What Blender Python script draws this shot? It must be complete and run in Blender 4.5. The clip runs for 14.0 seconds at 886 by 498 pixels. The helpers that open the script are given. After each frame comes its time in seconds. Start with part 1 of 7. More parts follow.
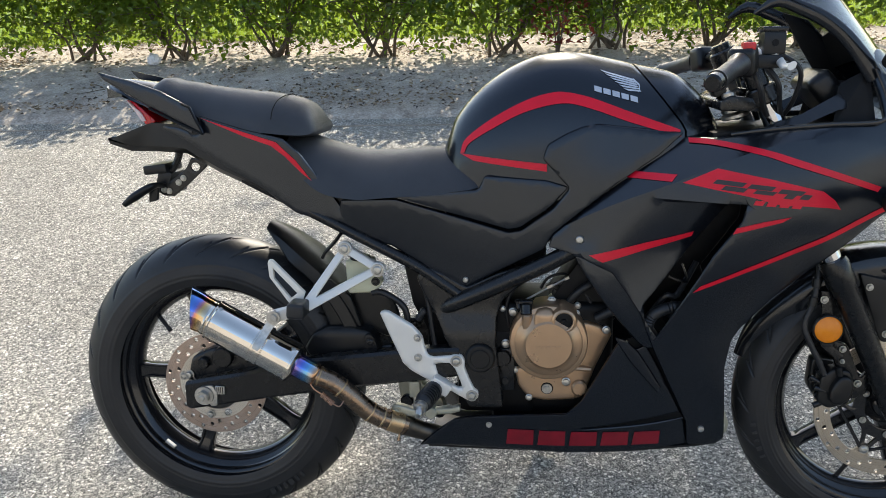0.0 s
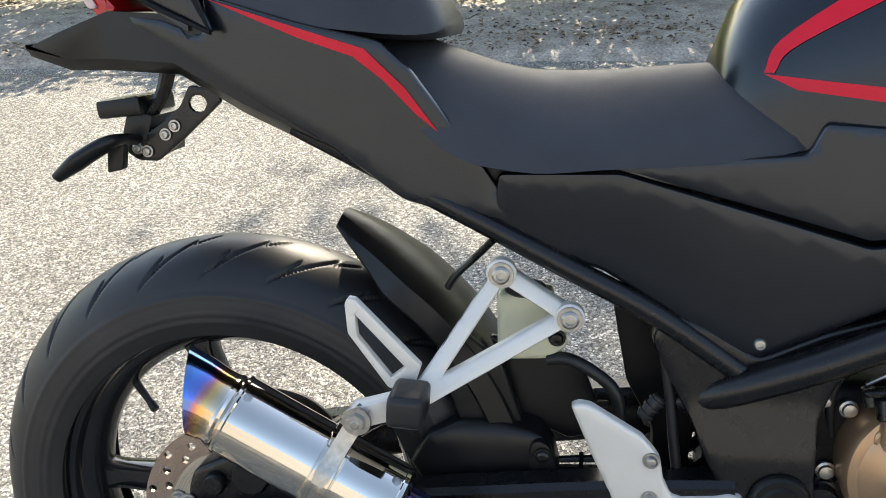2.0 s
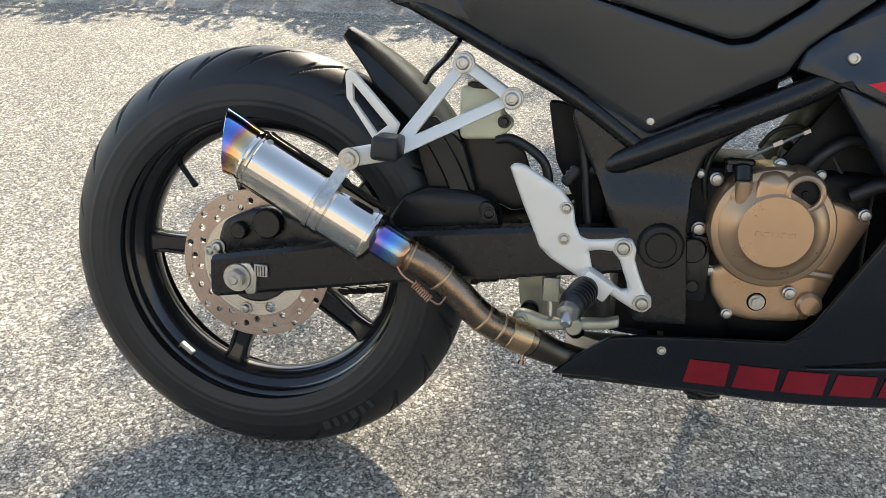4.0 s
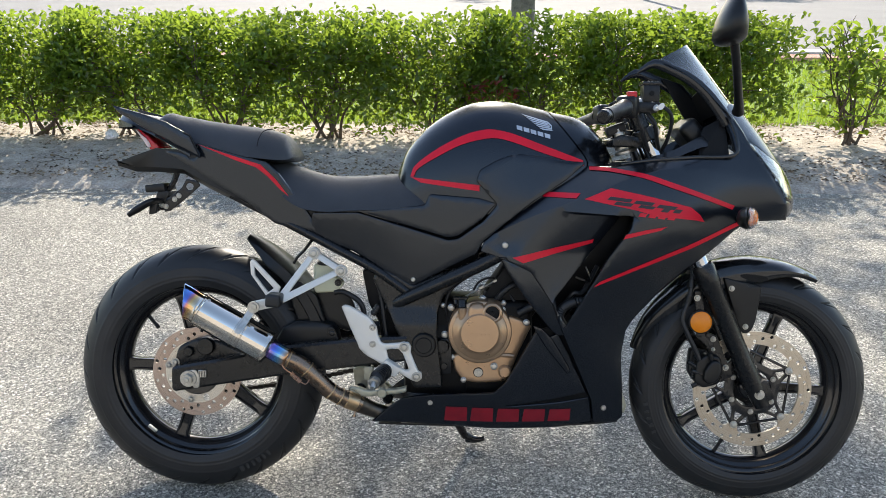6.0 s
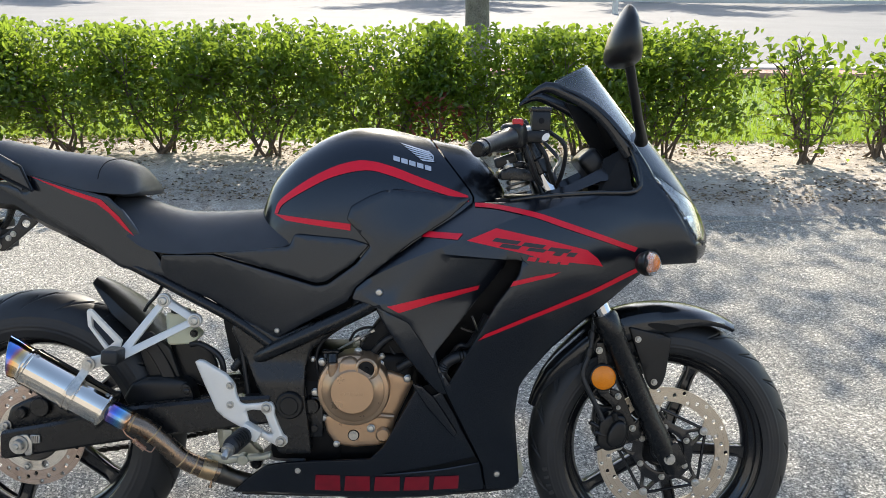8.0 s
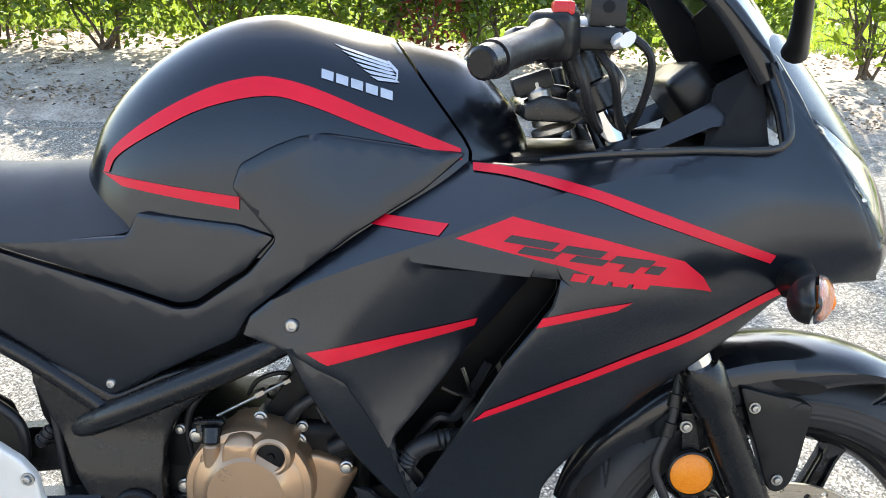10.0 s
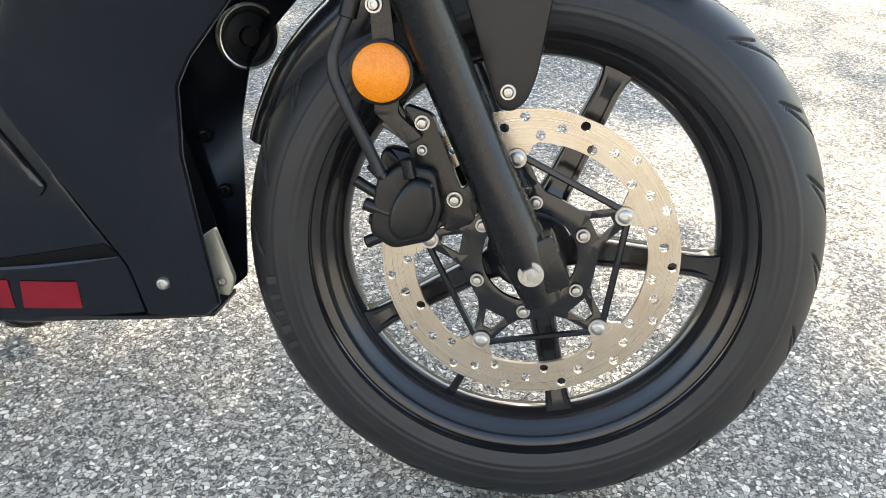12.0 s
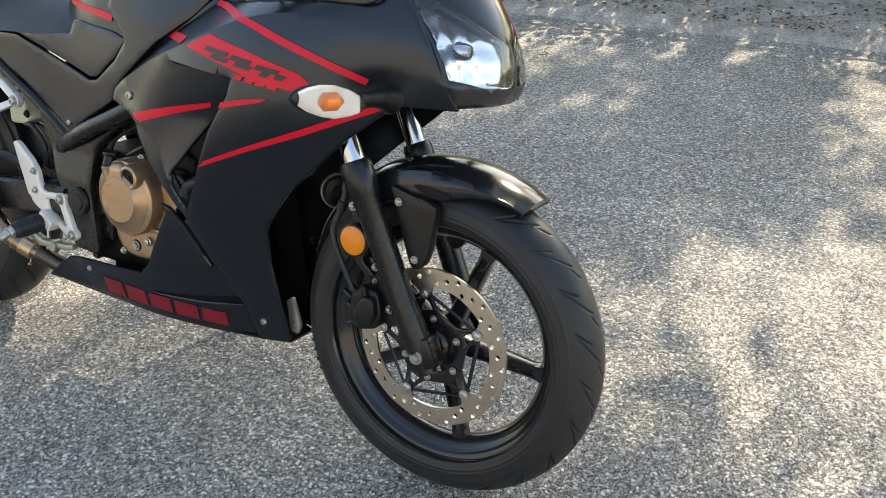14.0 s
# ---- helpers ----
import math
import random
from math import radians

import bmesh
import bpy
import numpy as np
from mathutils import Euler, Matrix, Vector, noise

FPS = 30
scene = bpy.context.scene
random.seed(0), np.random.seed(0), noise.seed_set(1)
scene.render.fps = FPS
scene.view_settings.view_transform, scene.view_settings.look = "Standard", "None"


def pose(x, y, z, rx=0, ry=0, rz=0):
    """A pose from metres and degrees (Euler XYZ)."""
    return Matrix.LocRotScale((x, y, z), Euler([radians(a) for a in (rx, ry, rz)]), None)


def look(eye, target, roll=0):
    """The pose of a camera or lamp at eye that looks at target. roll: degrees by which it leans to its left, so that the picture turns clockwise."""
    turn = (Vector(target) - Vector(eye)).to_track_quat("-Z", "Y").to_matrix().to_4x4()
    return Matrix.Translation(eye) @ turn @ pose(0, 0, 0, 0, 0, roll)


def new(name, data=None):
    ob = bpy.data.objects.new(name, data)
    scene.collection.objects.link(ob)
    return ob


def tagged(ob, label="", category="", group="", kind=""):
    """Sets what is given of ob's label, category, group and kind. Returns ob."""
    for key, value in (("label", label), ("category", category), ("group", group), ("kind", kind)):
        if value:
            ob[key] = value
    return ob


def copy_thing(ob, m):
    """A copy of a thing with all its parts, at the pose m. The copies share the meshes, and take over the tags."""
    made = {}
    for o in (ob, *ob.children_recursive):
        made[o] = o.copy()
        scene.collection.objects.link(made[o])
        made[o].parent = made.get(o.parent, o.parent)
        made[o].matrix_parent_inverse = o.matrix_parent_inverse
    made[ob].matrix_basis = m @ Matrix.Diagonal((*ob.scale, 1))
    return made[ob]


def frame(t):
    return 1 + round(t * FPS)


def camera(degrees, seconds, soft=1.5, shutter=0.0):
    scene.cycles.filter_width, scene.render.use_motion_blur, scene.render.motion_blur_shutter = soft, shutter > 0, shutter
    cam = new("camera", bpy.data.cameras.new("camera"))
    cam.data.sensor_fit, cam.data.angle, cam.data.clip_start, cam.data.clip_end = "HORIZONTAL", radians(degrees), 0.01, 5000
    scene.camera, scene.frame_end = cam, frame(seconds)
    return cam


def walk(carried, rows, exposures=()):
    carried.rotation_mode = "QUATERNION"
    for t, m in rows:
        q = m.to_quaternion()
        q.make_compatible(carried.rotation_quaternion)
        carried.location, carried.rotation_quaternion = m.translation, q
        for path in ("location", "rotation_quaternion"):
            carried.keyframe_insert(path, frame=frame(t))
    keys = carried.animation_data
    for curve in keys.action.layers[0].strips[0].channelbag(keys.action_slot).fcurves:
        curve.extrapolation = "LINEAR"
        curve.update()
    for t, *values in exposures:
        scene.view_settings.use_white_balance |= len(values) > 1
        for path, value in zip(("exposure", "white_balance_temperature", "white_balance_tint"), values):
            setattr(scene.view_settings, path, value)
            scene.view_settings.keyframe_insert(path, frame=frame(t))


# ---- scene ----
cam = camera(54.6, 14.0, 0.8)
PATH = [
    (0, (0.66, -1.416, 1.363), (0.471, 0.374, 0.493), -2.7),
    (0.5, (0.62, -1.189, 1.346), (0.412, 0.583, 0.442), -3.1),
    (1, (0.494, -0.93, 1.3), (0.284, 0.829, 0.373), -3.2),
    (1.5, (0.411, -0.723, 1.227), (0.197, 1.029, 0.287), -3.0),
    (2, (0.352, -0.621, 1.043), (0.101, 1.124, 0.099), -3.0),
    (2.5, (0.29, -0.595, 0.863), (-0.004, 1.121, -0.122), -2.7),
    (3, (0.269, -0.633, 0.755), (-0.055, 1.063, -0.255), -2.0),
    (3.5, (0.321, -0.756, 0.776), (0.002, 0.952, -0.214), -1.0),
    (4, (0.451, -0.983, 0.946), (0.171, 0.754, -0.005), -0.1),
    (4.2, (0.502, -1.073, 1.033), (0.246, 0.679, 0.103), 0.0),
    (6.3, (0.655, -2.002, 1.334), (0.636, -0.103, 0.707), 0.1),
    (6.5, (0.659, -2.07, 1.342), (0.644, -0.167, 0.726), 0.1),
    (7, (0.703, -2.044, 1.335), (0.702, -0.138, 0.729), 0.2),
    (7.5, (0.822, -1.814, 1.329), (0.838, 0.09, 0.715), 0.5),
    (7.7, (0.859, -1.725, 1.321), (0.876, 0.177, 0.703), 0.5),
    (9.8, (0.912, -0.855, 1.19), (0.941, 0.975, 0.382), 1.9),
    (10, (0.914, -0.782, 1.152), (0.945, 1.034, 0.315), 2.0),
    (10.5, (0.957, -0.671, 1.007), (0.979, 1.106, 0.091), 2.2),
    (11, (1.089, -0.638, 0.849), (1.106, 1.113, -0.117), 2.3),
    (11.5, (1.233, -0.644, 0.745), (1.224, 1.101, -0.233), 2.6),
    (12, (1.346, -0.671, 0.734), (1.228, 1.042, -0.293), 1.5),
    (12.5, (1.462, -0.802, 0.856), (1.181, 0.891, -0.172), 0.6),
    (13, (1.624, -0.914, 0.992), (1.151, 0.735, -0.037), -0.3),
    (13.5, (1.857, -0.993, 1.126), (1.183, 0.589, 0.104), -1.4),
    (14, (2.012, -0.969, 1.202), (1.139, 0.516, 0.186), -2.8),
]
walk(cam, [(t, look(eye, target, roll)) for t, eye, target, roll in PATH], [(t, e, k, 10.0) for t, e, k in ((0.0, 1.45, 7150.0), (1.5, 1.72, 7400.0), (3.0, 1.80, 7900.0), (4.2, 1.68, 7700.0), (6.5, 1.46, 7000.0), (7.7, 1.48, 7000.0), (9.8, 2.2, 7050.0), (10.5, 2.62, 7750.0), (11.0, 2.68, 7850.0), (12.5, 2.42, 7950.0), (13.0, 2.15, 7950.0), (14.0, 1.90, 8000.0))])

# ---- light ----
SUN_AZ, SUN_EL = 0.0, 35.0          # degrees: azimuth from +y towards +x, height
world = bpy.data.worlds.new("world")
scene.world = world
world.use_nodes = True
_n = world.node_tree.nodes
_sky = _n.new("ShaderNodeTexSky")
_sky.sky_type = "NISHITA"
_sky.sun_disc = False
_sky.sun_elevation, _sky.sun_rotation = radians(SUN_EL), radians(SUN_AZ)
_sky.dust_density, _sky.air_density = 0.9, 1.0
world.node_tree.links.new(_sky.outputs[0], _n["Background"].inputs[0])
_n["Background"].inputs[1].default_value = 0.15
_sun = bpy.data.lights.new("sun", "SUN")
_sun.energy, _sun.angle, _sun.color = 3.5, radians(0.55), (1.0, 0.95, 0.86)
sun = new("sun", _sun)
_sd = Vector((math.sin(radians(SUN_AZ)) * math.cos(radians(SUN_EL)), math.cos(radians(SUN_AZ)) * math.cos(radians(SUN_EL)), math.sin(radians(SUN_EL))))
sun.matrix_world = look(_sd * 30, (0, 0, 0))

# ---- materials ----


class Mat:
    """A node material, with short ways to add nodes."""

    def __init__(self, name, base=(0.5, 0.5, 0.5), rough=0.5, metal=0.0, spec=0.5):
        self.m = bpy.data.materials.new(name)
        self.m.use_nodes = True
        self.n, self.l = self.m.node_tree.nodes, self.m.node_tree.links
        self.p = self.n["Principled BSDF"]
        self.put("Base Color", (*base, 1))
        self.put("Roughness", rough)
        self.put("Metallic", metal)
        self.put("Specular IOR Level", spec)

    def put(self, key, v):
        if isinstance(v, bpy.types.NodeSocket):
            self.l.new(v, self.p.inputs[key])
        else:
            self.p.inputs[key].default_value = v
        return self

    def node(self, kind, **sets):
        nd = self.n.new("ShaderNode" + kind)
        for k, v in sets.items():
            if k == "inputs":
                for a, b in v.items():
                    if isinstance(b, bpy.types.NodeSocket):
                        self.l.new(b, nd.inputs[a])
                    else:
                        nd.inputs[a].default_value = b
            else:
                setattr(nd, k, v)
        return nd

    def coord(self, which="Object"):
        return self.node("TexCoord").outputs[which]

    def noise(self, scale, detail=4.0, rough=0.6, vec=None):
        return self.node("TexNoise", inputs={"Vector": vec or self.coord(), "Scale": scale, "Detail": detail, "Roughness": rough}).outputs["Fac"]

    def ramp(self, fac, stops, interp="LINEAR"):
        nd = self.node("ValToRGB", inputs={0: fac})
        nd.color_ramp.interpolation = interp
        e = nd.color_ramp.elements
        while len(e) < len(stops):
            e.new(0.5)
        for el, (pos, c) in zip(e, stops):
            el.position, el.color = pos, (*c, 1) if len(c) == 3 else c
        return nd.outputs[0]

    def mix(self, fac, a, b, kind="MIX"):
        nd = self.node("Mix", data_type="RGBA", blend_type=kind)
        for i, v in ((0, fac), (6, a), (7, b)):
            if isinstance(v, bpy.types.NodeSocket):
                self.l.new(v, nd.inputs[i])
            else:
                nd.inputs[i].default_value = (*v, 1) if isinstance(v, tuple) and len(v) == 3 else v
        return nd.outputs[2]

    def bump(self, height, strength=0.3, dist=0.002):
        self.put("Normal", self.node("Bump", inputs={"Height": height, "Strength": strength, "Distance": dist}).outputs[0])
        return self


def grey(v):
    return (v, v, v)


def worn(name, base, rough, metal=0.0, spec=0.5, spread=0.25, scale=14.0, fine=260.0, bump=0.05, dust=0.0, roughvar=0.08):
    """A plain finish with soft mottling, finer grain and a little dust."""
    m = Mat(name, base, rough, metal, spec)
    big, small = m.noise(scale, 5), m.noise(fine, 2)
    lo, hi = tuple(c * (1 - spread) for c in base), tuple(min(1, c * (1 + spread)) for c in base)
    col = m.ramp(big, [(0.3, lo), (0.7, hi)])
    if dust:
        d = m.ramp(m.noise(6.0, 8, 0.7), [(0.45, grey(0.0)), (0.8, grey(dust))])
        col = m.mix(d, col, (0.32, 0.28, 0.23))
    m.put("Base Color", col)
    m.put("Roughness", m.ramp(m.noise(scale * 1.7, 6), [(0.3, grey(max(0.02, rough - roughvar))), (0.7, grey(min(1, rough + roughvar)))]))
    m.bump(small, bump, 0.001)
    return m.m


PAINT = worn("satin_black_paint", (0.0055, 0.0065, 0.009), 0.23, 0, 0.58, 0.12, 5, 1400, 0.006, 0.0, 0.03)
PAINT.node_tree.nodes["Principled BSDF"].inputs["Specular Tint"].default_value = (0.88, 0.94, 1.0, 1)      # cool cast put into the reflection colour to offset the warm light
GLOSS = worn("gloss_black_paint", (0.010, 0.011, 0.013), 0.17, 0, 0.5, 0.1, 10, 700, 0.006, 0.0, 0.03)
PLASTIC = worn("black_plastic", (0.008, 0.008, 0.008), 0.34, 0, 0.34, 0.15, 25, 1500, 0.08, 0.0, 0.04)
# near-black for black fittings; for inner parts the shade is put into the colour
DARK = worn("black_and_recess_shade", (0.003, 0.003, 0.0033), 0.5, 0, 0.22, 0.2, 25, 1500, 0.08, 0.0)
RED = worn("red_decal", (0.68, 0.007, 0.026), 0.36, 0, 0.3, 0.08, 12, 800, 0.02)
# darker copy of the red decal: the belly's shade put into its colour
SHADEDRED = worn("shaded_red_decal", (0.22, 0.004, 0.014), 0.4, 0, 0.5, 0.15, 30, 800, 0.02)
SILVERDECAL = worn("silver_decal", (0.55, 0.56, 0.58), 0.35, 0.5, 0.5, 0.1, 30, 800, 0.02)
BLACKDECAL = worn("black_decal", (0.012, 0.008, 0.01), 0.35, 0, 0.5, 0.1, 30, 800, 0.02)
VINYL = worn("black_vinyl", (0.030, 0.031, 0.034), 0.50, 0, 0.45, 0.12, 18, 1300, 0.3, 0.0, 0.04)
THREAD = worn("stitching", (0.012, 0.012, 0.012), 0.8, 0, 0.2, 0.2, 40, 900, 0.2)
RUBBER = worn("tyre_rubber", (0.014, 0.014, 0.0145), 0.46, 0, 0.42, 0.2, 20, 700, 0.08, 0.02, 0.05)
RIM = worn("black_rim_paint", (0.010, 0.010, 0.011), 0.15, 0, 0.55, 0.15, 16, 500, 0.01, 0.008, 0.03)
FRAME = worn("satin_black_steel", (0.007, 0.007, 0.0073), 0.27, 0, 0.42, 0.1, 20, 600, 0.005, 0.0, 0.03)
ALLOY = worn("silver_painted_alloy", (0.74, 0.70, 0.63), 0.40, 0.20, 0.5, 0.03, 18, 700, 0.06, 0, 0.03)
BRONZE = worn("bronze_painted_cover", (0.45, 0.29, 0.175), 0.3, 0.65, 0.5, 0.06, 14, 420, 0.04, 0.0, 0.04)
BOLT = worn("zinc_bolt", (0.47, 0.455, 0.42), 0.36, 0.95, 0.5, 0.2, 120, 700, 0.08)
CHROME = worn("chrome_tube", (0.50, 0.50, 0.51), 0.10, 1.0, 0.5, 0.05, 30, 300, 0.01, 0, 0.02)
ZINC = worn("yellowed_zinc_plate", (0.40, 0.385, 0.30), 0.42, 0.6, 0.5, 0.15, 30, 300, 0.06)
CHAINM = worn("oiled_chain_steel", (0.05, 0.045, 0.04), 0.35, 0.8, 0.5, 0.3, 150, 500, 0.1)
HOSE = worn("black_hose_rubber", (0.016, 0.016, 0.017), 0.42, 0, 0.4, 0.2, 60, 600, 0.08)
AMBER = Mat("amber_reflector", (0.80, 0.22, 0.008), 0.22)
_v = AMBER.node("TexVoronoi", inputs={"Vector": AMBER.coord(), "Scale": 620.0}).outputs["Distance"]
AMBER.put("Base Color", AMBER.ramp(_v, [(0.0, (0.93, 0.31, 0.015)), (0.8, (0.78, 0.20, 0.006))]))
AMBER.bump(_v, 0.2, 0.001)
AMBER = AMBER.m
REDLENS = worn("red_tail_lens", (0.55, 0.008, 0.012), 0.12, 0, 0.6, 0.1, 40, 300, 0.02)
WHITELENS = worn("pale_pink_lens", (0.72, 0.55, 0.52), 0.15, 0, 0.6, 0.1, 40, 300, 0.03)
RESERVOIR = worn("cream_plastic", (0.62, 0.60, 0.42), 0.35, 0, 0.5, 0.08, 12, 300, 0.03)
REDSWITCH = worn("red_plastic", (0.55, 0.012, 0.015), 0.3, 0, 0.5, 0.1, 60, 300, 0.03)


def disc_steel(name, base):
    """Brushed brake disc: rings round the axle, faint brown film."""
    m = Mat(name, base, 0.3, 0.95)
    sep = m.node("SeparateXYZ", inputs={0: m.coord()})
    rad = m.node("VectorMath", operation="LENGTH", inputs={0: m.node("CombineXYZ", inputs={0: sep.outputs[0], 2: sep.outputs[2]}).outputs[0]}).outputs["Value"]
    rings = m.node("TexNoise", noise_dimensions="1D", inputs={"W": rad, "Scale": 900.0, "Detail": 3.0}).outputs["Fac"]
    film = m.noise(22, 5)
    col = m.mix(m.ramp(film, [(0.4, grey(0)), (0.75, grey(0.55))]), base, (base[0] * 0.72, base[1] * 0.6, base[2] * 0.5))
    m.put("Base Color", m.mix(m.ramp(rings, [(0.35, grey(0)), (0.65, grey(0.35))]), col, (base[0] * 0.75, base[1] * 0.73, base[2] * 0.7)))
    m.put("Roughness", m.ramp(rings, [(0.3, grey(0.24)), (0.7, grey(0.42))]))
    m.bump(rings, 0.15, 0.0005)
    return m.m


DISC = disc_steel("brushed_disc_steel", (0.54, 0.48, 0.40))
PALEDISC = disc_steel("pale_disc_steel", (0.66, 0.63, 0.57))
RDISC = disc_steel("rusty_disc_steel", (0.46, 0.37, 0.32))


def heat_steel(name, stops, rough=0.14, axis=0, length=0.1, scratch=120.0, bump=0.06):
    """Steel whose heat colours run along its own axis."""
    m = Mat(name, (0.7, 0.68, 0.64), rough, 1.0)
    sep = m.node("SeparateXYZ", inputs={0: m.coord()})
    wob = m.node("Math", operation="MULTIPLY_ADD", inputs={0: m.noise(35, 4), 1: 0.25, 2: -0.125}).outputs[0]
    pos = m.node("Math", operation="MULTIPLY_ADD", inputs={0: sep.outputs[axis], 1: 1.0 / length, 2: wob}).outputs[0]
    m.put("Base Color", m.ramp(pos, stops))
    g = m.noise(scratch, 6, 0.7)
    m.put("Roughness", m.ramp(g, [(0.35, grey(max(0.03, rough - 0.06))), (0.7, grey(rough * 1.6))]))
    m.bump(g, bump, 0.0006)
    return m.m


STEEL = heat_steel("polished_steel", [(0.0, (0.66, 0.60, 0.52)), (0.5, (0.72, 0.67, 0.60)), (1.0, (0.68, 0.62, 0.54))], 0.045, 0, 0.22, 60.0, 0.015)
BLUED = heat_steel("blued_titanium_tip", [(0.0, (0.10, 0.18, 0.32)), (0.25, (0.10, 0.26, 0.62)), (0.42, (0.16, 0.22, 0.60)), (0.52, (0.55, 0.22, 0.22)), (0.62, (0.75, 0.45, 0.16)), (0.8, (0.66, 0.55, 0.40)), (1.0, (0.7, 0.66, 0.58))], 0.1, 0, 0.062)
BLUED2 = heat_steel("blued_titanium_sleeve", [(0.0, (0.42, 0.26, 0.20)), (0.12, (0.32, 0.18, 0.42)), (0.34, (0.12, 0.18, 0.60)), (0.58, (0.15, 0.42, 0.66)), (0.72, (0.40, 0.44, 0.44)), (0.84, (0.52, 0.27, 0.14)), (1.0, (0.44, 0.29, 0.18))], 0.16, 0, 0.06)
PIPE = heat_steel("browned_steel_pipe", [(0.0, (0.24, 0.165, 0.11)), (0.5, (0.30, 0.205, 0.135)), (1.0, (0.26, 0.185, 0.13))], 0.24, 0, 0.2, 40.0, 0.01)
DARKPIPE = heat_steel("dull_dark_steel_pipe", [(0.0, (0.13, 0.105, 0.085)), (1.0, (0.11, 0.095, 0.08))], 0.36, 0, 0.2, 60.0, 0.02)
WELD = heat_steel("golden_weld", [(0.0, (0.55, 0.38, 0.22)), (1.0, (0.50, 0.34, 0.2))], 0.3, 0, 0.1)
COPPER = worn("copper_spring_wire", (0.52, 0.30, 0.2), 0.3, 1.0, 0.5, 0.15, 80, 300, 0.05)


def clear(name, tint=(1, 1, 1), rough=0.03, ior=1.45, share=1.0):
    m = Mat(name, tint, rough)
    m.put("Transmission Weight", share).put("IOR", ior)
    return m.m


REFLECT = worn("lamp_reflector", (0.72, 0.73, 0.75), 0.22, 0.9, 0.5, 0.05, 20, 300, 0.02)
GLASS = clear("clear_lens")
THINLENS = clear("thin_clear_lens", (0.98, 0.96, 0.95), 0.04, 1.25, 0.97)

SMOKE = clear("smoked_screen", (0.30, 0.32, 0.34), 0.05)
BULB = worn("orange_bulb", (0.95, 0.22, 0.03), 0.12, 0, 0.5, 0.1, 40, 200, 0.02)


def stony_asphalt():
    """Old car-park asphalt: pale stones in dark bitumen."""
    m = Mat("stony_asphalt", (0.2, 0.2, 0.2), 0.85)
    c = m.coord()
    warp = m.mix(0.012, c, m.node("TexNoise", inputs={"Vector": c, "Scale": 60.0}).outputs["Color"], "ADD")
    big = m.node("TexVoronoi", inputs={"Vector": warp, "Scale": 158.0, "Randomness": 1.0})
    bigd = m.node("TexVoronoi", feature="DISTANCE_TO_EDGE", inputs={"Vector": warp, "Scale": 158.0, "Randomness": 1.0}).outputs["Distance"]
    small = m.node("TexVoronoi", inputs={"Vector": warp, "Scale": 420.0, "Randomness": 1.0})
    pick = m.node("SeparateColor", inputs={0: big.outputs["Color"]}).outputs[0]
    pick2 = m.node("SeparateColor", inputs={0: small.outputs["Color"]}).outputs[1]
    stone = m.ramp(pick, [(0.0, (0.045, 0.044, 0.041)), (0.35, (0.20, 0.190, 0.170)), (0.62, (0.36, 0.340, 0.298)), (0.85, (0.56, 0.532, 0.465)), (1.0, (0.82, 0.79, 0.71))])
    fines = m.ramp(pick2, [(0.0, (0.030, 0.029, 0.027)), (0.5, (0.115, 0.110, 0.100)), (0.8, (0.26, 0.247, 0.218)), (1.0, (0.55, 0.525, 0.46))])
    gap = m.ramp(bigd, [(0.04, grey(0)), (0.10, grey(1))])
    few = m.ramp(pick, [(0.30, grey(0.0)), (0.5, grey(1))])
    mask = m.node("Math", operation="MULTIPLY", inputs={0: gap, 1: few}).outputs[0]
    col = m.mix(mask, fines, stone)
    worn_patch = m.ramp(m.noise(1.3, 6, 0.65), [(0.35, grey(0.98)), (0.7, grey(1.45))])
    col = m.mix(1.0, col, worn_patch, "MULTIPLY")
    stain = m.ramp(m.noise(3.5, 5, 0.7), [(0.62, grey(0)), (0.75, grey(0.35))])
    m.put("Base Color", m.mix(stain, col, (0.07, 0.068, 0.065)))
    hgt = m.node("Math", operation="ADD", inputs={0: mask, 1: m.noise(400, 3)}).outputs[0]
    m.bump(hgt, 1.0, 0.006)
    return m.m


def ground_mat(name, stops, scale, rough=0.9, fine=120.0, bump=0.5, dist=0.01):
    m = Mat(name, (0.3, 0.3, 0.3), rough)
    a, b = m.noise(scale, 8, 0.65), m.noise(fine, 4, 0.6)
    both = m.node("Math", operation="MULTIPLY_ADD", inputs={0: b, 1: 0.5, 2: m.node("Math", operation="MULTIPLY", inputs={0: a, 1: 0.5}).outputs[0]}).outputs[0]
    m.put("Base Color", m.ramp(both, stops))
    m.bump(both, bump, dist)
    return m.m


ASPHALT = stony_asphalt()
SOIL = ground_mat("sandy_soil", [(0.30, (0.085, 0.070, 0.057)), (0.44, (0.27, 0.23, 0.19)), (0.56, (0.44, 0.39, 0.33)), (0.68, (0.60, 0.55, 0.47))], 9.0, 0.95, 90.0, 1.0, 0.014)
TURF = ground_mat("lawn_turf", [(0.35, (0.06, 0.115, 0.008)), (0.6, (0.13, 0.21, 0.018))], 5.0, 0.9, 90.0, 0.6, 0.02)
ROADM = ground_mat("pale_road_asphalt", [(0.35, (0.095, 0.095, 0.096)), (0.65, (0.145, 0.144, 0.142))], 0.6, 0.85, 40.0, 0.3, 0.005)
CONCRETE = ground_mat("concrete_kerb", [(0.35, (0.38, 0.36, 0.33)), (0.65, (0.55, 0.53, 0.49))], 4.0, 0.9, 80.0, 0.3, 0.004)
PAVER = ground_mat("red_paver", [(0.35, (0.34, 0.17, 0.12)), (0.65, (0.48, 0.27, 0.20))], 6.0, 0.9, 60.0, 0.4, 0.004)
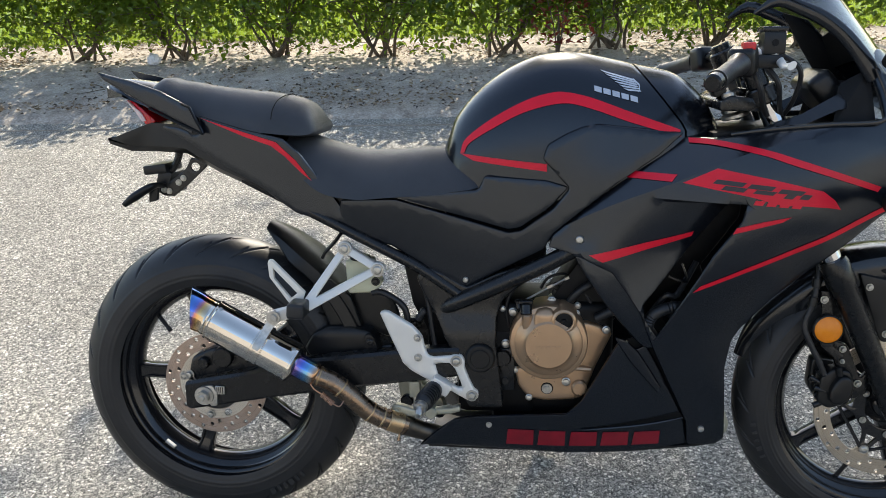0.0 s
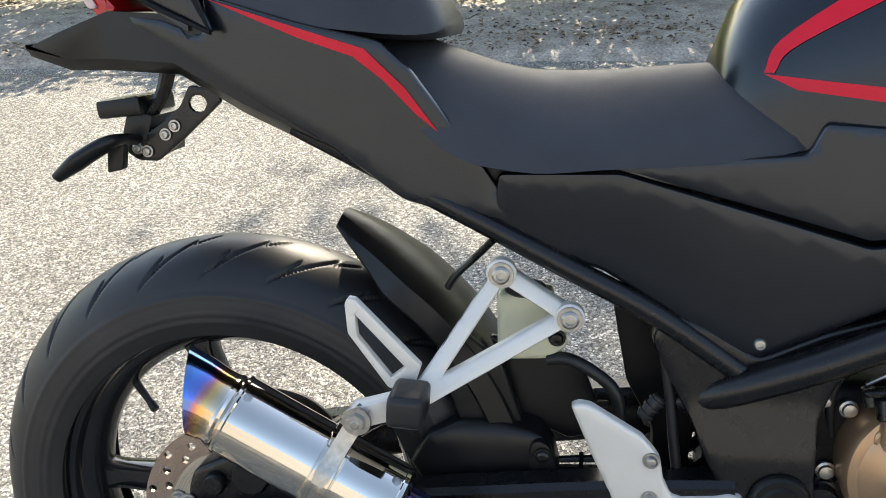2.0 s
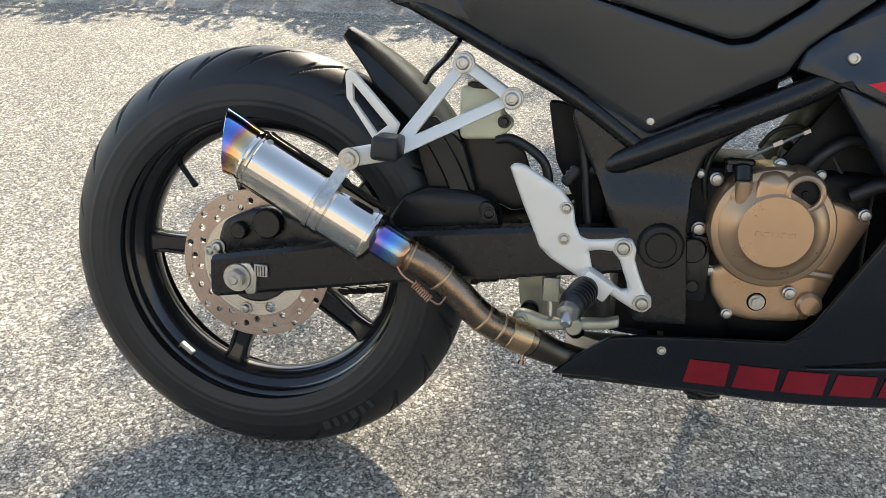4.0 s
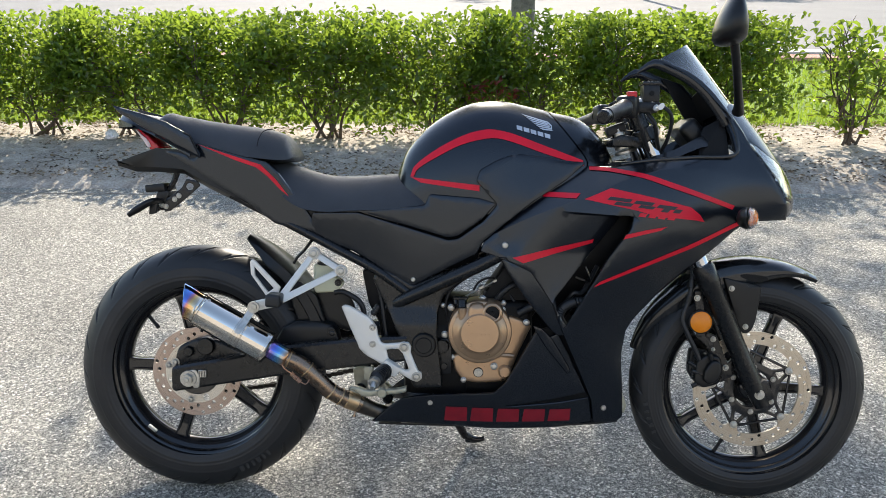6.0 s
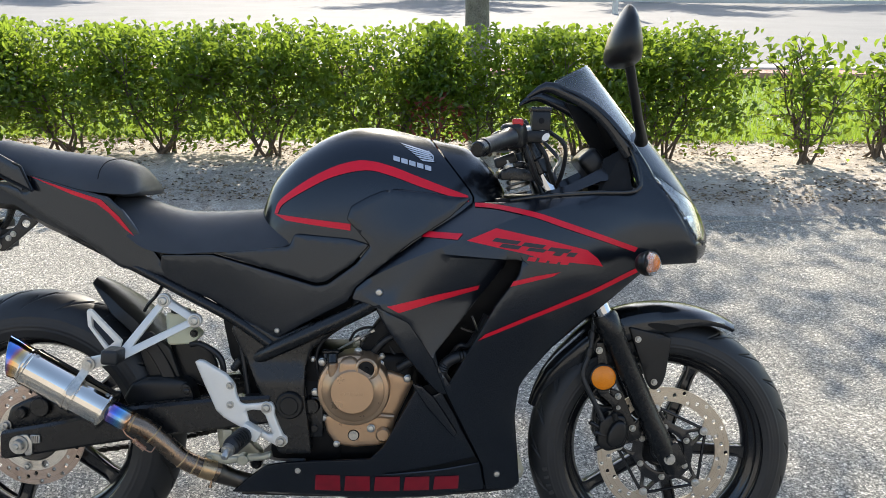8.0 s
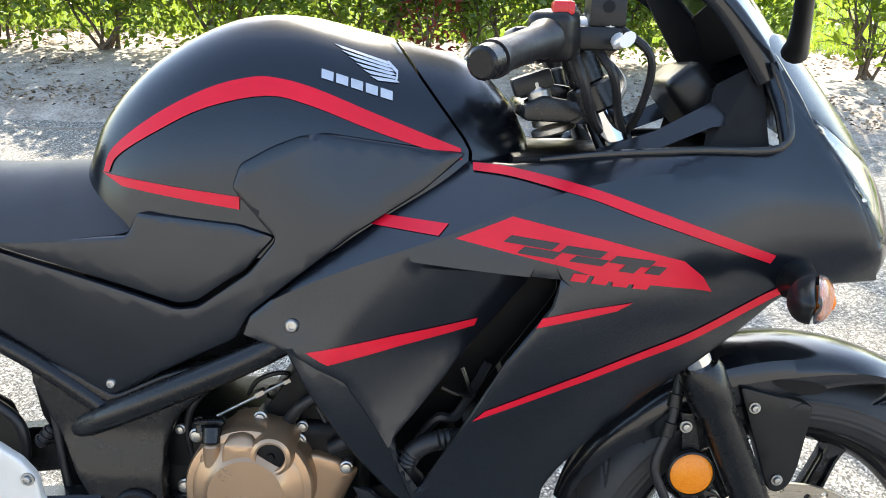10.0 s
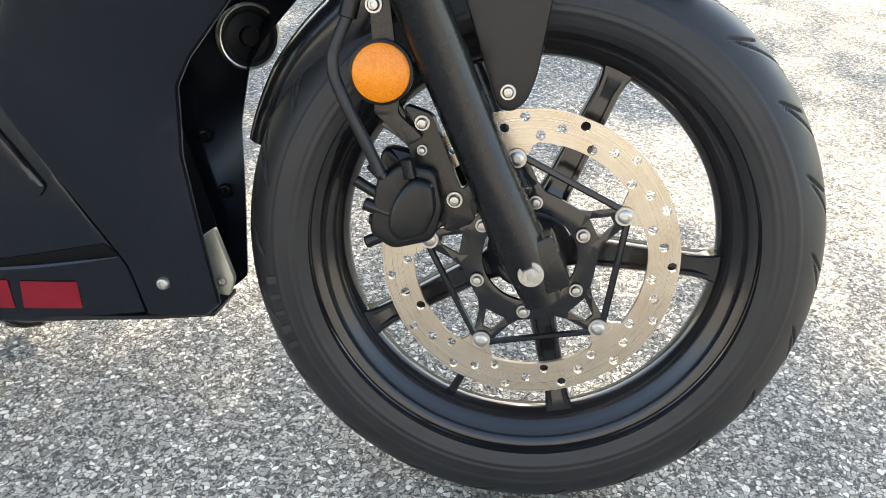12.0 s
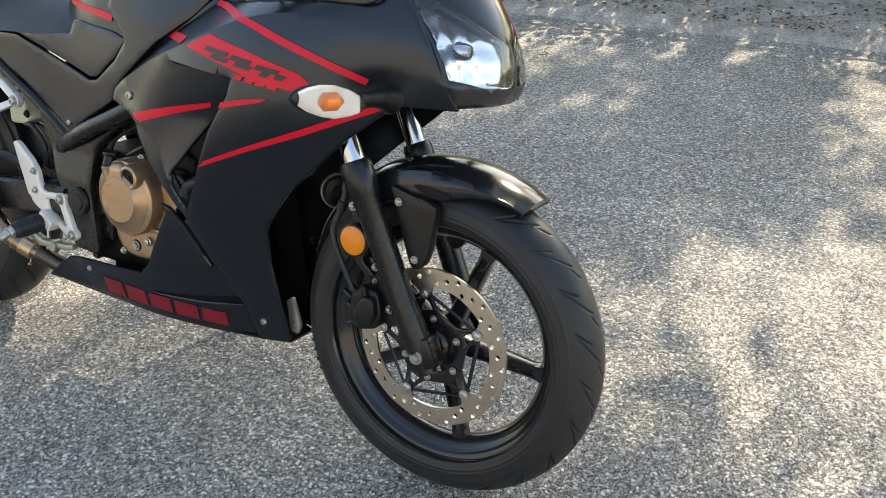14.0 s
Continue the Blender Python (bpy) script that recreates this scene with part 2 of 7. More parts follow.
BARK = ground_mat("grey_bark", [(0.35, (0.08, 0.068, 0.055)), (0.65, (0.24, 0.21, 0.175))], 18.0, 0.9, 90.0, 0.9, 0.01)
TWIG = ground_mat("brown_twig", [(0.35, (0.055, 0.04, 0.028)), (0.65, (0.16, 0.12, 0.085))], 40.0, 0.85, 200.0, 0.5, 0.004)
GALV = worn("galvanised_post", (0.5, 0.5, 0.48), 0.5, 0.6, 0.5, 0.15, 10, 200, 0.05)
WALLGREY = ground_mat("bounce_wall_grey", [(0.35, (0.23, 0.23, 0.23)), (0.65, (0.30, 0.30, 0.30))], 1.2, 0.9, 60.0, 0.3, 0.004)
PAPER = worn("white_paper", (0.8, 0.76, 0.72), 0.8, 0, 0.3, 0.08, 30, 300, 0.2)


def leafy(name, low, high, through_col, share=0.45, rough=0.38):
    """Leaves: glossy front, light passing through, colour varied leaf by leaf."""
    m = Mat(name, high, rough)
    rnd = m.node("NewGeometry").outputs["Random Per Island"]
    col = m.ramp(rnd, [(0.0, low), (0.55, tuple((a + b) / 2 for a, b in zip(low, high))), (1.0, high)])
    col = m.mix(m.ramp(m.noise(60, 3), [(0.3, grey(0)), (0.8, grey(0.3))]), col, low)
    m.put("Base Color", col)
    tr = m.node("BsdfTranslucent", inputs={0: (*through_col, 1)})
    mx = m.node("MixShader", inputs={0: share, 1: m.p.outputs[0], 2: tr.outputs[0]})
    m.l.new(mx.outputs[0], m.n["Material Output"].inputs[0])
    return m.m


LEAF = leafy("shrub_leaf", (0.020, 0.052, 0.009), (0.080, 0.145, 0.018), (0.36, 0.50, 0.055), 0.38, 0.22)
TREELEAF = leafy("tree_leaf", (0.03, 0.06, 0.012), (0.08, 0.12, 0.02), (0.15, 0.22, 0.02), 0.3)
DRYLEAF = leafy("dry_leaf", (0.13, 0.085, 0.05), (0.42, 0.33, 0.22), (0.3, 0.2, 0.1), 0.1, 0.75)
DARKLEAF = leafy("dark_leaf", (0.030, 0.022, 0.016), (0.11, 0.075, 0.05), (0.05, 0.03, 0.02), 0.05, 0.7)
REDLEAF = leafy("red_leaf", (0.10, 0.02, 0.012), (0.22, 0.04, 0.02), (0.4, 0.06, 0.02), 0.35)
GRASS = leafy("grass_blade", (0.08, 0.16, 0.016), (0.18, 0.28, 0.035), (0.33, 0.46, 0.05), 0.42, 0.6)

# ---- mesh tools ----
from mathutils.geometry import delaunay_2d_cdt


def part(name, bm, material, parent=None, label="", smooth=True, angle=38):
    """Links a bmesh as one mesh object under a thing or part."""
    me = bpy.data.meshes.new(name)
    bmesh.ops.remove_doubles(bm, verts=bm.verts, dist=1e-5)
    bmesh.ops.recalc_face_normals(bm, faces=bm.faces)
    lim = radians(angle)
    for f in bm.faces:
        f.smooth = smooth
    for e in bm.edges:
        e.smooth = not (len(e.link_faces) == 2 and e.calc_face_angle(0) > lim)
    bm.to_mesh(me)
    bm.free()
    me.materials.append(material)
    ob = new(name, me)
    ob.parent = parent
    if label:
        tagged(ob, label)
    return ob


def put_at(ob, m):
    ob.matrix_local = m
    return ob


def join(*bms):
    """All of the bmeshes in one."""
    out = bms[0]
    for b in bms[1:]:
        me = bpy.data.meshes.new("tmp")
        b.to_mesh(me)
        b.free()
        out.from_mesh(me)
        bpy.data.meshes.remove(me)
    return out


def moved(bm, m):
    bmesh.ops.transform(bm, matrix=m, verts=bm.verts)
    return bm


def box(c, size, bevel=0.003, seg=2, m=None):
    bm = bmesh.new()
    bmesh.ops.create_cube(bm, size=1)
    bmesh.ops.transform(bm, matrix=Matrix.Diagonal((*size, 1)), verts=bm.verts)
    if bevel:
        bmesh.ops.bevel(bm, geom=bm.edges[:], offset=bevel, segments=seg, profile=0.6, affect="EDGES")
    if m:
        bmesh.ops.transform(bm, matrix=m, verts=bm.verts)
    bmesh.ops.translate(bm, vec=c, verts=bm.verts)
    return bm


def smooth_path(pts, n):
    """Catmull-Rom through the points, n steps a span."""
    p = [Vector(q) for q in pts]
    p = [p[0] * 2 - p[1]] + p + [p[-1] * 2 - p[-2]]
    out = []
    for i in range(1, len(p) - 2):
        a, b, c, d = p[i - 1:i + 3]
        for k in range(n):
            t = k / n
            out.append(0.5 * (2 * b + (c - a) * t + (2 * a - 5 * b + 4 * c - d) * t * t + (3 * b - a - 3 * c + d) * t ** 3))
    out.append(p[-2])
    return out


def tube(pts, r, seg=12, n=6, caps=True, flat=(1, 1)):
    """A tube along a smoothed path; r is one radius or one for each point; flat squeezes the section."""
    path = smooth_path(pts, n) if n > 1 else [Vector(q) for q in pts]
    rr = [r] * len(path) if not isinstance(r, (list, tuple)) else [float(v) for v in np.interp(np.linspace(0, len(r) - 1, len(path)), range(len(r)), r)]
    bm = bmesh.new()
    rings, side = [], None
    for i, c in enumerate(path):
        d = (path[min(i + 1, len(path) - 1)] - path[max(i - 1, 0)]).normalized()
        if side is None:
            side = d.orthogonal().normalized() if abs(d.y) > 0.9 else d.cross(Vector((0, 1, 0))).normalized()
        side = (side - d * side.dot(d)).normalized()
        up = d.cross(side)
        rings.append([bm.verts.new(c + rr[i] * (flat[0] * math.cos(a) * side + flat[1] * math.sin(a) * up)) for a in (2 * math.pi * k / seg for k in range(seg))])
    for a, b in zip(rings, rings[1:]):
        for k in range(seg):
            bm.faces.new((a[k], a[(k + 1) % seg], b[(k + 1) % seg], b[k]))
    if caps:
        bm.faces.new(rings[0])
        bm.faces.new(rings[-1])
    return bm


def rod(a, b, r, r2=None, seg=16, bevel=0.0):
    """A straight round bar, with chamfered ends."""
    a, b = Vector(a), Vector(b)
    r2 = r if r2 is None else r2
    d = (b - a).normalized()
    if bevel:
        return tube([a, a + d * bevel, b - d * bevel, b], [max(r - bevel, 1e-4), r, r2, max(r2 - bevel, 1e-4)], seg, 1)
    return tube([a, b], [r, r2], seg, 1)


def revolve(profile, seg=64, closed=False, axis="y"):
    """A turned form about an axis: profile rows are (radius, place along the axis)."""
    bm = bmesh.new()
    rings = []
    for r, h in profile:
        if r < 1e-6:
            rings.append([bm.verts.new((0, h, 0) if axis == "y" else (h, 0, 0))])
        else:
            rings.append([bm.verts.new((r * math.cos(a), h, r * math.sin(a)) if axis == "y" else (h, r * math.cos(a), r * math.sin(a))) for a in (2 * math.pi * k / seg for k in range(seg))])
    pairs = list(zip(rings, rings[1:]))
    if closed:
        pairs.append((rings[-1], rings[0]))
    for a, b in pairs:
        for k in range(seg):
            k2 = (k + 1) % seg
            if len(a) == 1 and len(b) == 1:
                continue
            if len(a) == 1:
                bm.faces.new((a[0], b[k2], b[k]))
            elif len(b) == 1:
                bm.faces.new((a[k], a[k2], b[0]))
            else:
                bm.faces.new((a[k], a[k2], b[k2], b[k]))
    return bm


def inside(p, poly):
    x, y = p
    c = False
    for (x1, y1), (x2, y2) in zip(poly, poly[1:] + poly[:1]):
        if (y1 > y) != (y2 > y) and x < (x2 - x1) * (y - y1) / (y2 - y1) + x1:
            c = not c
    return c


def edge_dist(p, poly):
    a = np.array(poly)
    b = np.roll(a, -1, 0)
    d = b - a
    t = np.clip(((np.array(p) - a) * d).sum(1) / np.maximum((d * d).sum(1), 1e-12), 0, 1)
    return float(np.sqrt(((a + d * t[:, None] - p) ** 2).sum(1)).min())


def resampled(poly, step, corner=0.0):
    """The outline with points every step, its corners eased."""
    if corner:
        out = []
        n = len(poly)
        for i in range(n):
            p, a, b = Vector(poly[i]), Vector(poly[i - 1]), Vector(poly[(i + 1) % n])
            ra, rb = min(corner, (a - p).length * 0.45), min(corner, (b - p).length * 0.45)
            q, r = p + (a - p).normalized() * ra, p + (b - p).normalized() * rb
            out += [tuple((1 - t) ** 2 * q + 2 * t * (1 - t) * p + t * t * r) for t in (0, 0.25, 0.5, 0.75, 1)]
        poly = out
    out = []
    for a, b in zip(poly, poly[1:] + poly[:1]):
        a, b = Vector(a), Vector(b)
        k = max(1, int((b - a).length / step))
        out += [tuple(a.lerp(b, j / k)) for j in range(k)]
    keep = [out[0]]
    for p in out[1:]:
        if (Vector(p) - Vector(keep[-1])).length > 1e-4:
            keep.append(p)
    return keep


def skin(outline, surface, thick=0.003, res=0.012, edge=0.003, corner=0.0, away=(0, -1, 0), holes=(), proud=0.0, lines=()):
    """A shell whose outline is given in two coordinates; surface(u, v) is its place in space.
    The rim is rounded over by edge, away is the outer side, holes are outlines cut through."""
    loops = [resampled(outline, res, corner)] + [resampled(h, res, 0) for h in holes]
    away = Vector(away).normalized()
    pts, edges = [], []
    for lp in loops:
        k = len(pts)
        pts += lp
        edges += [(k + i, k + (i + 1) % len(lp)) for i in range(len(lp))]
    strung = []
    for ln in lines:
        k = len(pts)
        ln = [tuple(Vector(a).lerp(Vector(b), j / n)) for a, b in zip(ln, ln[1:]) for n in [max(1, int((Vector(b) - Vector(a)).length / (res * 0.7)))] for j in range(n)] + [tuple(ln[-1])]
        strung.append(ln)
        ln = [p for p in ln if inside(p, loops[0]) and not any(inside(p, h) for h in loops[1:]) and min(edge_dist(p, lp) for lp in loops) > 0.002]
        pts += ln
        edges += [(k + i, k + i + 1) for i in range(len(ln) - 1)]
    us, vs = [p[0] for p in loops[0]], [p[1] for p in loops[0]]

    def ok(p):
        return inside(p, loops[0]) and not any(inside(p, h) for h in loops[1:])

    def dist(p):
        return min(edge_dist(p, lp) for lp in loops)

    extra = []
    if edge > 0:
        for lp in loops:
            n = len(lp)
            for i in range(n):
                a, b = Vector(lp[i - 1]), Vector(lp[(i + 1) % n])
                t = (b - a)
                if t.length < 1e-9:
                    continue
                nrm = Vector((-t.y, t.x)).normalized()
                for s in (1, -1):
                    for q in (0.35, 1.0):
                        c = tuple(Vector(lp[i]) + nrm * s * edge * q)
                        if ok(c) and dist(c) > edge * q * 0.9:
                            extra.append(c)
    u = min(us) + res / 2
    row = 0
    while u < max(us):
        v = min(vs) + (res / 2 if row % 2 else res)
        while v < max(vs):
            if ok((u, v)) and dist((u, v)) > max(edge * 1.6, res * 0.45) and (not strung or min(abs(u - p[0]) + abs(v - p[1]) for ln in strung for p in ln) > res * 0.6):
                extra.append((u, v))
            v += res
        u += res * 0.87
        row += 1
    allp = [Vector(p) for p in pts + extra]
    vv, _, ff, *_ = delaunay_2d_cdt(allp, edges, [], 0, 1e-6)
    faces = []
    for f in ff:
        c = sum((vv[i] for i in f), Vector((0, 0))) / len(f)
        if ok((c.x, c.y)):
            faces.append(f)
    bm = bmesh.new()
    top, low = [], []
    for p in vv:
        d = dist((p.x, p.y)) if edge > 0 else 1
        k = 1 - min(1, d / edge) if edge > 0 else 0
        drop = edge * 0.75 * (1 - math.sqrt(max(0, 1 - k * k)))
        s = Vector(surface(p.x, p.y))
        top.append(bm.verts.new(s + away * (proud - drop)))
        low.append(bm.verts.new(s + away * (proud - thick - edge * 0.75)))
    used = {}
    for f in faces:
        try:
            bm.faces.new([top[i] for i in f])
            bm.faces.new([low[i] for i in reversed(f)])
        except ValueError:
            continue
        for a, b in zip(f, f[1:] + f[:1]):
            used[(a, b)] = 1
    for a, b in used:
        if (b, a) not in used:
            bm.faces.new((top[b], top[a], low[a], low[b]))
    bmesh.ops.delete(bm, geom=[v for v in bm.verts if not v.link_faces], context="VERTS")
    return bm


def plate(outline, y0, y1, bevel=0.002, corner=0.004, holes=(), bend=None):
    """A flat plate in the x-z plane from y0 (outer) to y1."""
    return skin(outline, lambda x, z: (x, y0 + (bend(x, z) if bend else 0), z), abs(y1 - y0), 0.02, bevel, corner, (0, -1 if y0 < y1 else 1, 0), holes)


def loft(sections, caps=True, closed=True):
    """A skin through rows of points."""
    bm = bmesh.new()
    rows = [[bm.verts.new(p) for p in s] for s in sections]
    n = len(rows[0])
    for a, b in zip(rows, rows[1:]):
        for k in range(n if closed else n - 1):
            bm.faces.new((a[k], a[(k + 1) % n], b[(k + 1) % n], b[k]))
    if caps and closed:
        bm.faces.new(rows[0])
        bm.faces.new(rows[-1])
    return bm


def curve_of(xs, ys):
    """A smooth curve through a few stations."""
    xs, ys = np.array(xs, float), np.array(ys, float)
    m = np.gradient(ys, xs)

    def f(x):
        x = min(max(x, xs[0]), xs[-1])
        i = min(max(int(np.searchsorted(xs, x)) - 1, 0), len(xs) - 2)
        h = xs[i + 1] - xs[i]
        t = (x - xs[i]) / h
        return float((2 * t ** 3 - 3 * t * t + 1) * ys[i] + (t ** 3 - 2 * t * t + t) * h * m[i] + (-2 * t ** 3 + 3 * t * t) * ys[i + 1] + (t ** 3 - t * t) * h * m[i + 1])

    return f


def blend_field(rows):
    """A smooth field through a few (u, v, value) rows: thin-plate spline."""
    a = np.array(rows, float)
    p, w = a[:, :2], a[:, 2]

    def k(d2):
        return np.where(d2 > 0, d2 * np.log(np.maximum(d2, 1e-12)), 0)

    n = len(a)
    big = np.zeros((n + 3, n + 3))
    big[:n, :n] = k(((p[:, None] - p[None]) ** 2).sum(-1)) + np.eye(n) * 2e-4
    big[:n, n], big[:n, n + 1:] = 1, p
    big[n, :n], big[n + 1:, :n] = 1, p.T
    c = np.linalg.solve(big, np.r_[w, 0, 0, 0])

    def f(u, v):
        return float(c[:n] @ k(((p - (u, v)) ** 2).sum(1)) + c[n] + c[n + 1] * u + c[n + 2] * v)

    return f


_bolts = {}


def bolt(parent, p, r=0.007, h=0.005, m=None, material=None, name="bolt", washer=True):
    """A button-head bolt with a socket; it points along -y unless m turns it."""
    key = (round(r, 4), round(h, 4), washer, (material or BOLT).name)
    if key not in _bolts:
        prof = [(0.0, -h * 0.45), (r * 0.42, -h * 0.45), (r * 0.45, -h), (r * 0.75, -h * 0.95), (r * 0.97, -h * 0.55), (r, 0.0)]
        if washer:
            prof = [(a, b - 0.0015) for a, b in prof] + [(r, -0.0015), (r * 1.35, -0.0015), (r * 1.4, 0.0)]
        ob = part(name, revolve(prof + [(0.0, 0.001)], 14), material or BOLT, parent)
        _bolts[key] = ob.data
    else:
        ob = new(name, _bolts[key])
        ob.parent = parent
    ob.matrix_local = Matrix.Translation(p) @ (m or Matrix())
    return ob


def nut(parent, p, r, h, m=None, name="nut", material=None, label=""):
    """A hexagon nut on a washer with the bolt's end standing out of it."""
    hexa = bmesh.new()
    bmesh.ops.create_cone(hexa, cap_ends=True, segments=6, radius1=r, radius2=r * 0.93, depth=h)
    bmesh.ops.bevel(hexa, geom=hexa.edges[:], offset=r * 0.08, segments=2, affect="EDGES")
    moved(hexa, Matrix.Translation((0, -h / 2 - 0.003, 0)) @ Matrix.Rotation(radians(90), 4, "X"))
    stub = revolve([(0, -h * 1.55), (r * 0.35, -h * 1.55), (r * 0.45, -h * 1.4), (r * 0.45, -h * 0.9)], 14)
    wash = revolve([(0, -0.0035), (r * 1.35, -0.0035), (r * 1.4, -0.002), (r * 1.4, 0.0)], 24)
    ob = part(name, join(hexa, stub, wash), material or BOLT, parent, label)
    ob.matrix_local = Matrix.Translation(p) @ (m or Matrix())
    return ob

# ---- ground ----


def sheet(x0, x1, y0, y1, z, nx=1, ny=1, rough=0.0, scale=1.0):
    bm = bmesh.new()
    rows = []
    for j in range(ny + 1):
        row = []
        for i in range(nx + 1):
            x, y = x0 + (x1 - x0) * i / nx, y0 + (y1 - y0) * j / ny
            h = rough * (noise.noise((x * scale, y * scale, 0)) + 0.5 * noise.noise((x * scale * 3.1, y * scale * 3.1, 5))) if rough else 0
            row.append(bm.verts.new((x, y, z + h)))
        rows.append(row)
    for a, b in zip(rows, rows[1:]):
        for i in range(nx):
            bm.faces.new((a[i], a[i + 1], b[i + 1], b[i]))
    return bm


# unseen wall added to shape bounce light and reflections on the bike
tagged(part("bounce_wall", box((0.0, -10.2, 2.3), (46.0, 0.3, 4.7), 0.02, 1), WALLGREY), "plain grey stucco wall behind the car park", "wall", kind="structure")
ground = tagged(part("ground", sheet(-600, 600, -600, 900, 0.0), ASPHALT), "old grey stony asphalt of a car park, dappled with tree shade", "ground", kind="structure")
BED0, BED1, LAWN1 = 2.97, 4.95, 9.0


def bed():
    """The planting bed: sandy soil, a little mounded, with an uneven front edge."""
    bm = bmesh.new()
    rows = []
    nx, ny = 260, 44
    for j in range(ny + 1):
        v = j / ny
        row = []
        for i in range(nx + 1):
            x = -9 + 18 * i / nx
            front = BED0 + 0.035 * noise.noise((x * 1.7, 0, 3)) + 0.015 * noise.noise((x * 9, 1, 3))
            y = front + (BED1 + 0.05 * noise.noise((x * 2, 9, 1)) - front) * v
            rise = min(1, v / 0.12) * 0.018 + 0.03 * math.sin(math.pi * min(1, v * 1.05))
            h = 0.012 * noise.noise((x * 3, y * 3, 0)) + 0.008 * noise.noise((x * 11, y * 11, 2)) + 0.004 * noise.noise((x * 31, y * 31, 4))
            row.append(bm.verts.new((x, y, 0.004 + rise + (h + 0.012) * min(1, v / 0.06) if v > 0 else -0.01)))
        rows.append(row)
    for a, b in zip(rows, rows[1:]):
        for i in range(nx):
            bm.faces.new((a[i], a[i + 1], b[i + 1], b[i]))
    return bm


tagged(part("planting_bed", bed(), SOIL), "bare sandy planting bed under a clipped hedge", "soil bed", kind="structure")
tagged(part("lawn", sheet(-60, 60, BED1 - 0.06, LAWN1, 0.03, 120, 12, 0.012, 1.3), TURF), "sunlit mown green lawn strip behind the hedge", "lawn", kind="structure")
kerb = tagged(part("kerb", box((0, 9.55, 0.05), (130, 0.32, 0.14), 0.02, 2), CONCRETE), "pale concrete kerb along the road", "kerb", kind="structure")
pav = tagged(part("pavement", box((0, 9.19, 0.03), (130, 0.39, 0.10), 0.01, 1), PAVER), "narrow red paver strip beside the kerb", "pavement", kind="structure")
tagged(part("road", sheet(-200, 200, 9.72, 33.0, 0.004), ROADM), "wide pale asphalt road in sun and tree shade", "road", kind="structure")
tagged(part("kerb_far", box((0, 33.1, 0.06), (300, 0.3, 0.16), 0.02, 1), CONCRETE), "pale concrete kerb on the far roadside", "kerb", kind="structure")
tagged(part("verge", sheet(-200, 200, 33.26, 60.0, 0.06, 60, 6, 0.05, 0.4), TURF), "grassy verge beyond the road", "verge", kind="structure")


def leaf_cloud(places, size, fold=0.35, wide=0.42, seed=1, up=0.3, mids=True):
    """Many pointed leaves, each folded along its rib; places are rows of (point, outward way)."""
    rnd = random.Random(seed)
    verts, faces = [], []
    for p, out in places:
        s = size * rnd.uniform(0.65, 1.25)
        d = (Vector(out) * 0.7 + Vector((rnd.gauss(0, 0.6), rnd.gauss(0, 0.6), rnd.gauss(up, 0.5)))).normalized()
        side = d.cross(Vector((rnd.gauss(0, 0.4), rnd.gauss(0, 0.4), 1))).normalized()
        nrm = side.cross(d)
        k = len(verts)
        w, f = s * wide, s * fold * wide
        p = Vector(p)
        droop = nrm * (-s * 0.12)
        if mids == "round":
            verts += [p, p + d * s * 0.32 + side * w * 0.42 + nrm * f, p + d * s * 0.72 + side * w * 0.45 + nrm * f * 0.8, p + d * s + droop, p + d * s * 0.72 - side * w * 0.45 + nrm * f * 0.8, p + d * s * 0.32 - side * w * 0.42 + nrm * f, p + d * s * 0.5]
            faces += [(k + i, k + (i + 1) % 6, k + 6) for i in range(6)]
            continue
        verts += [p, p + d * s * 0.45 + side * w * 0.5 + nrm * f, p + d * s + droop, p + d * s * 0.45 - side * w * 0.5 + nrm * f, p + d * s * 0.5]
        faces += [(k, k + 1, k + 4), (k + 1, k + 2, k + 4), (k, k + 4, k + 3), (k + 4, k + 2, k + 3)] if mids else [(k, k + 1, k + 2), (k, k + 2, k + 3)]
    me = bpy.data.meshes.new("leaves")
    me.from_pydata([tuple(v) for v in verts], [], faces)
    me.update()
    return me


def mesh_part(name, me, material, parent=None, label=""):
    me.materials.append(material)
    ob = new(name, me)
    ob.parent = parent
    if label:
        tagged(ob, label)
    return ob


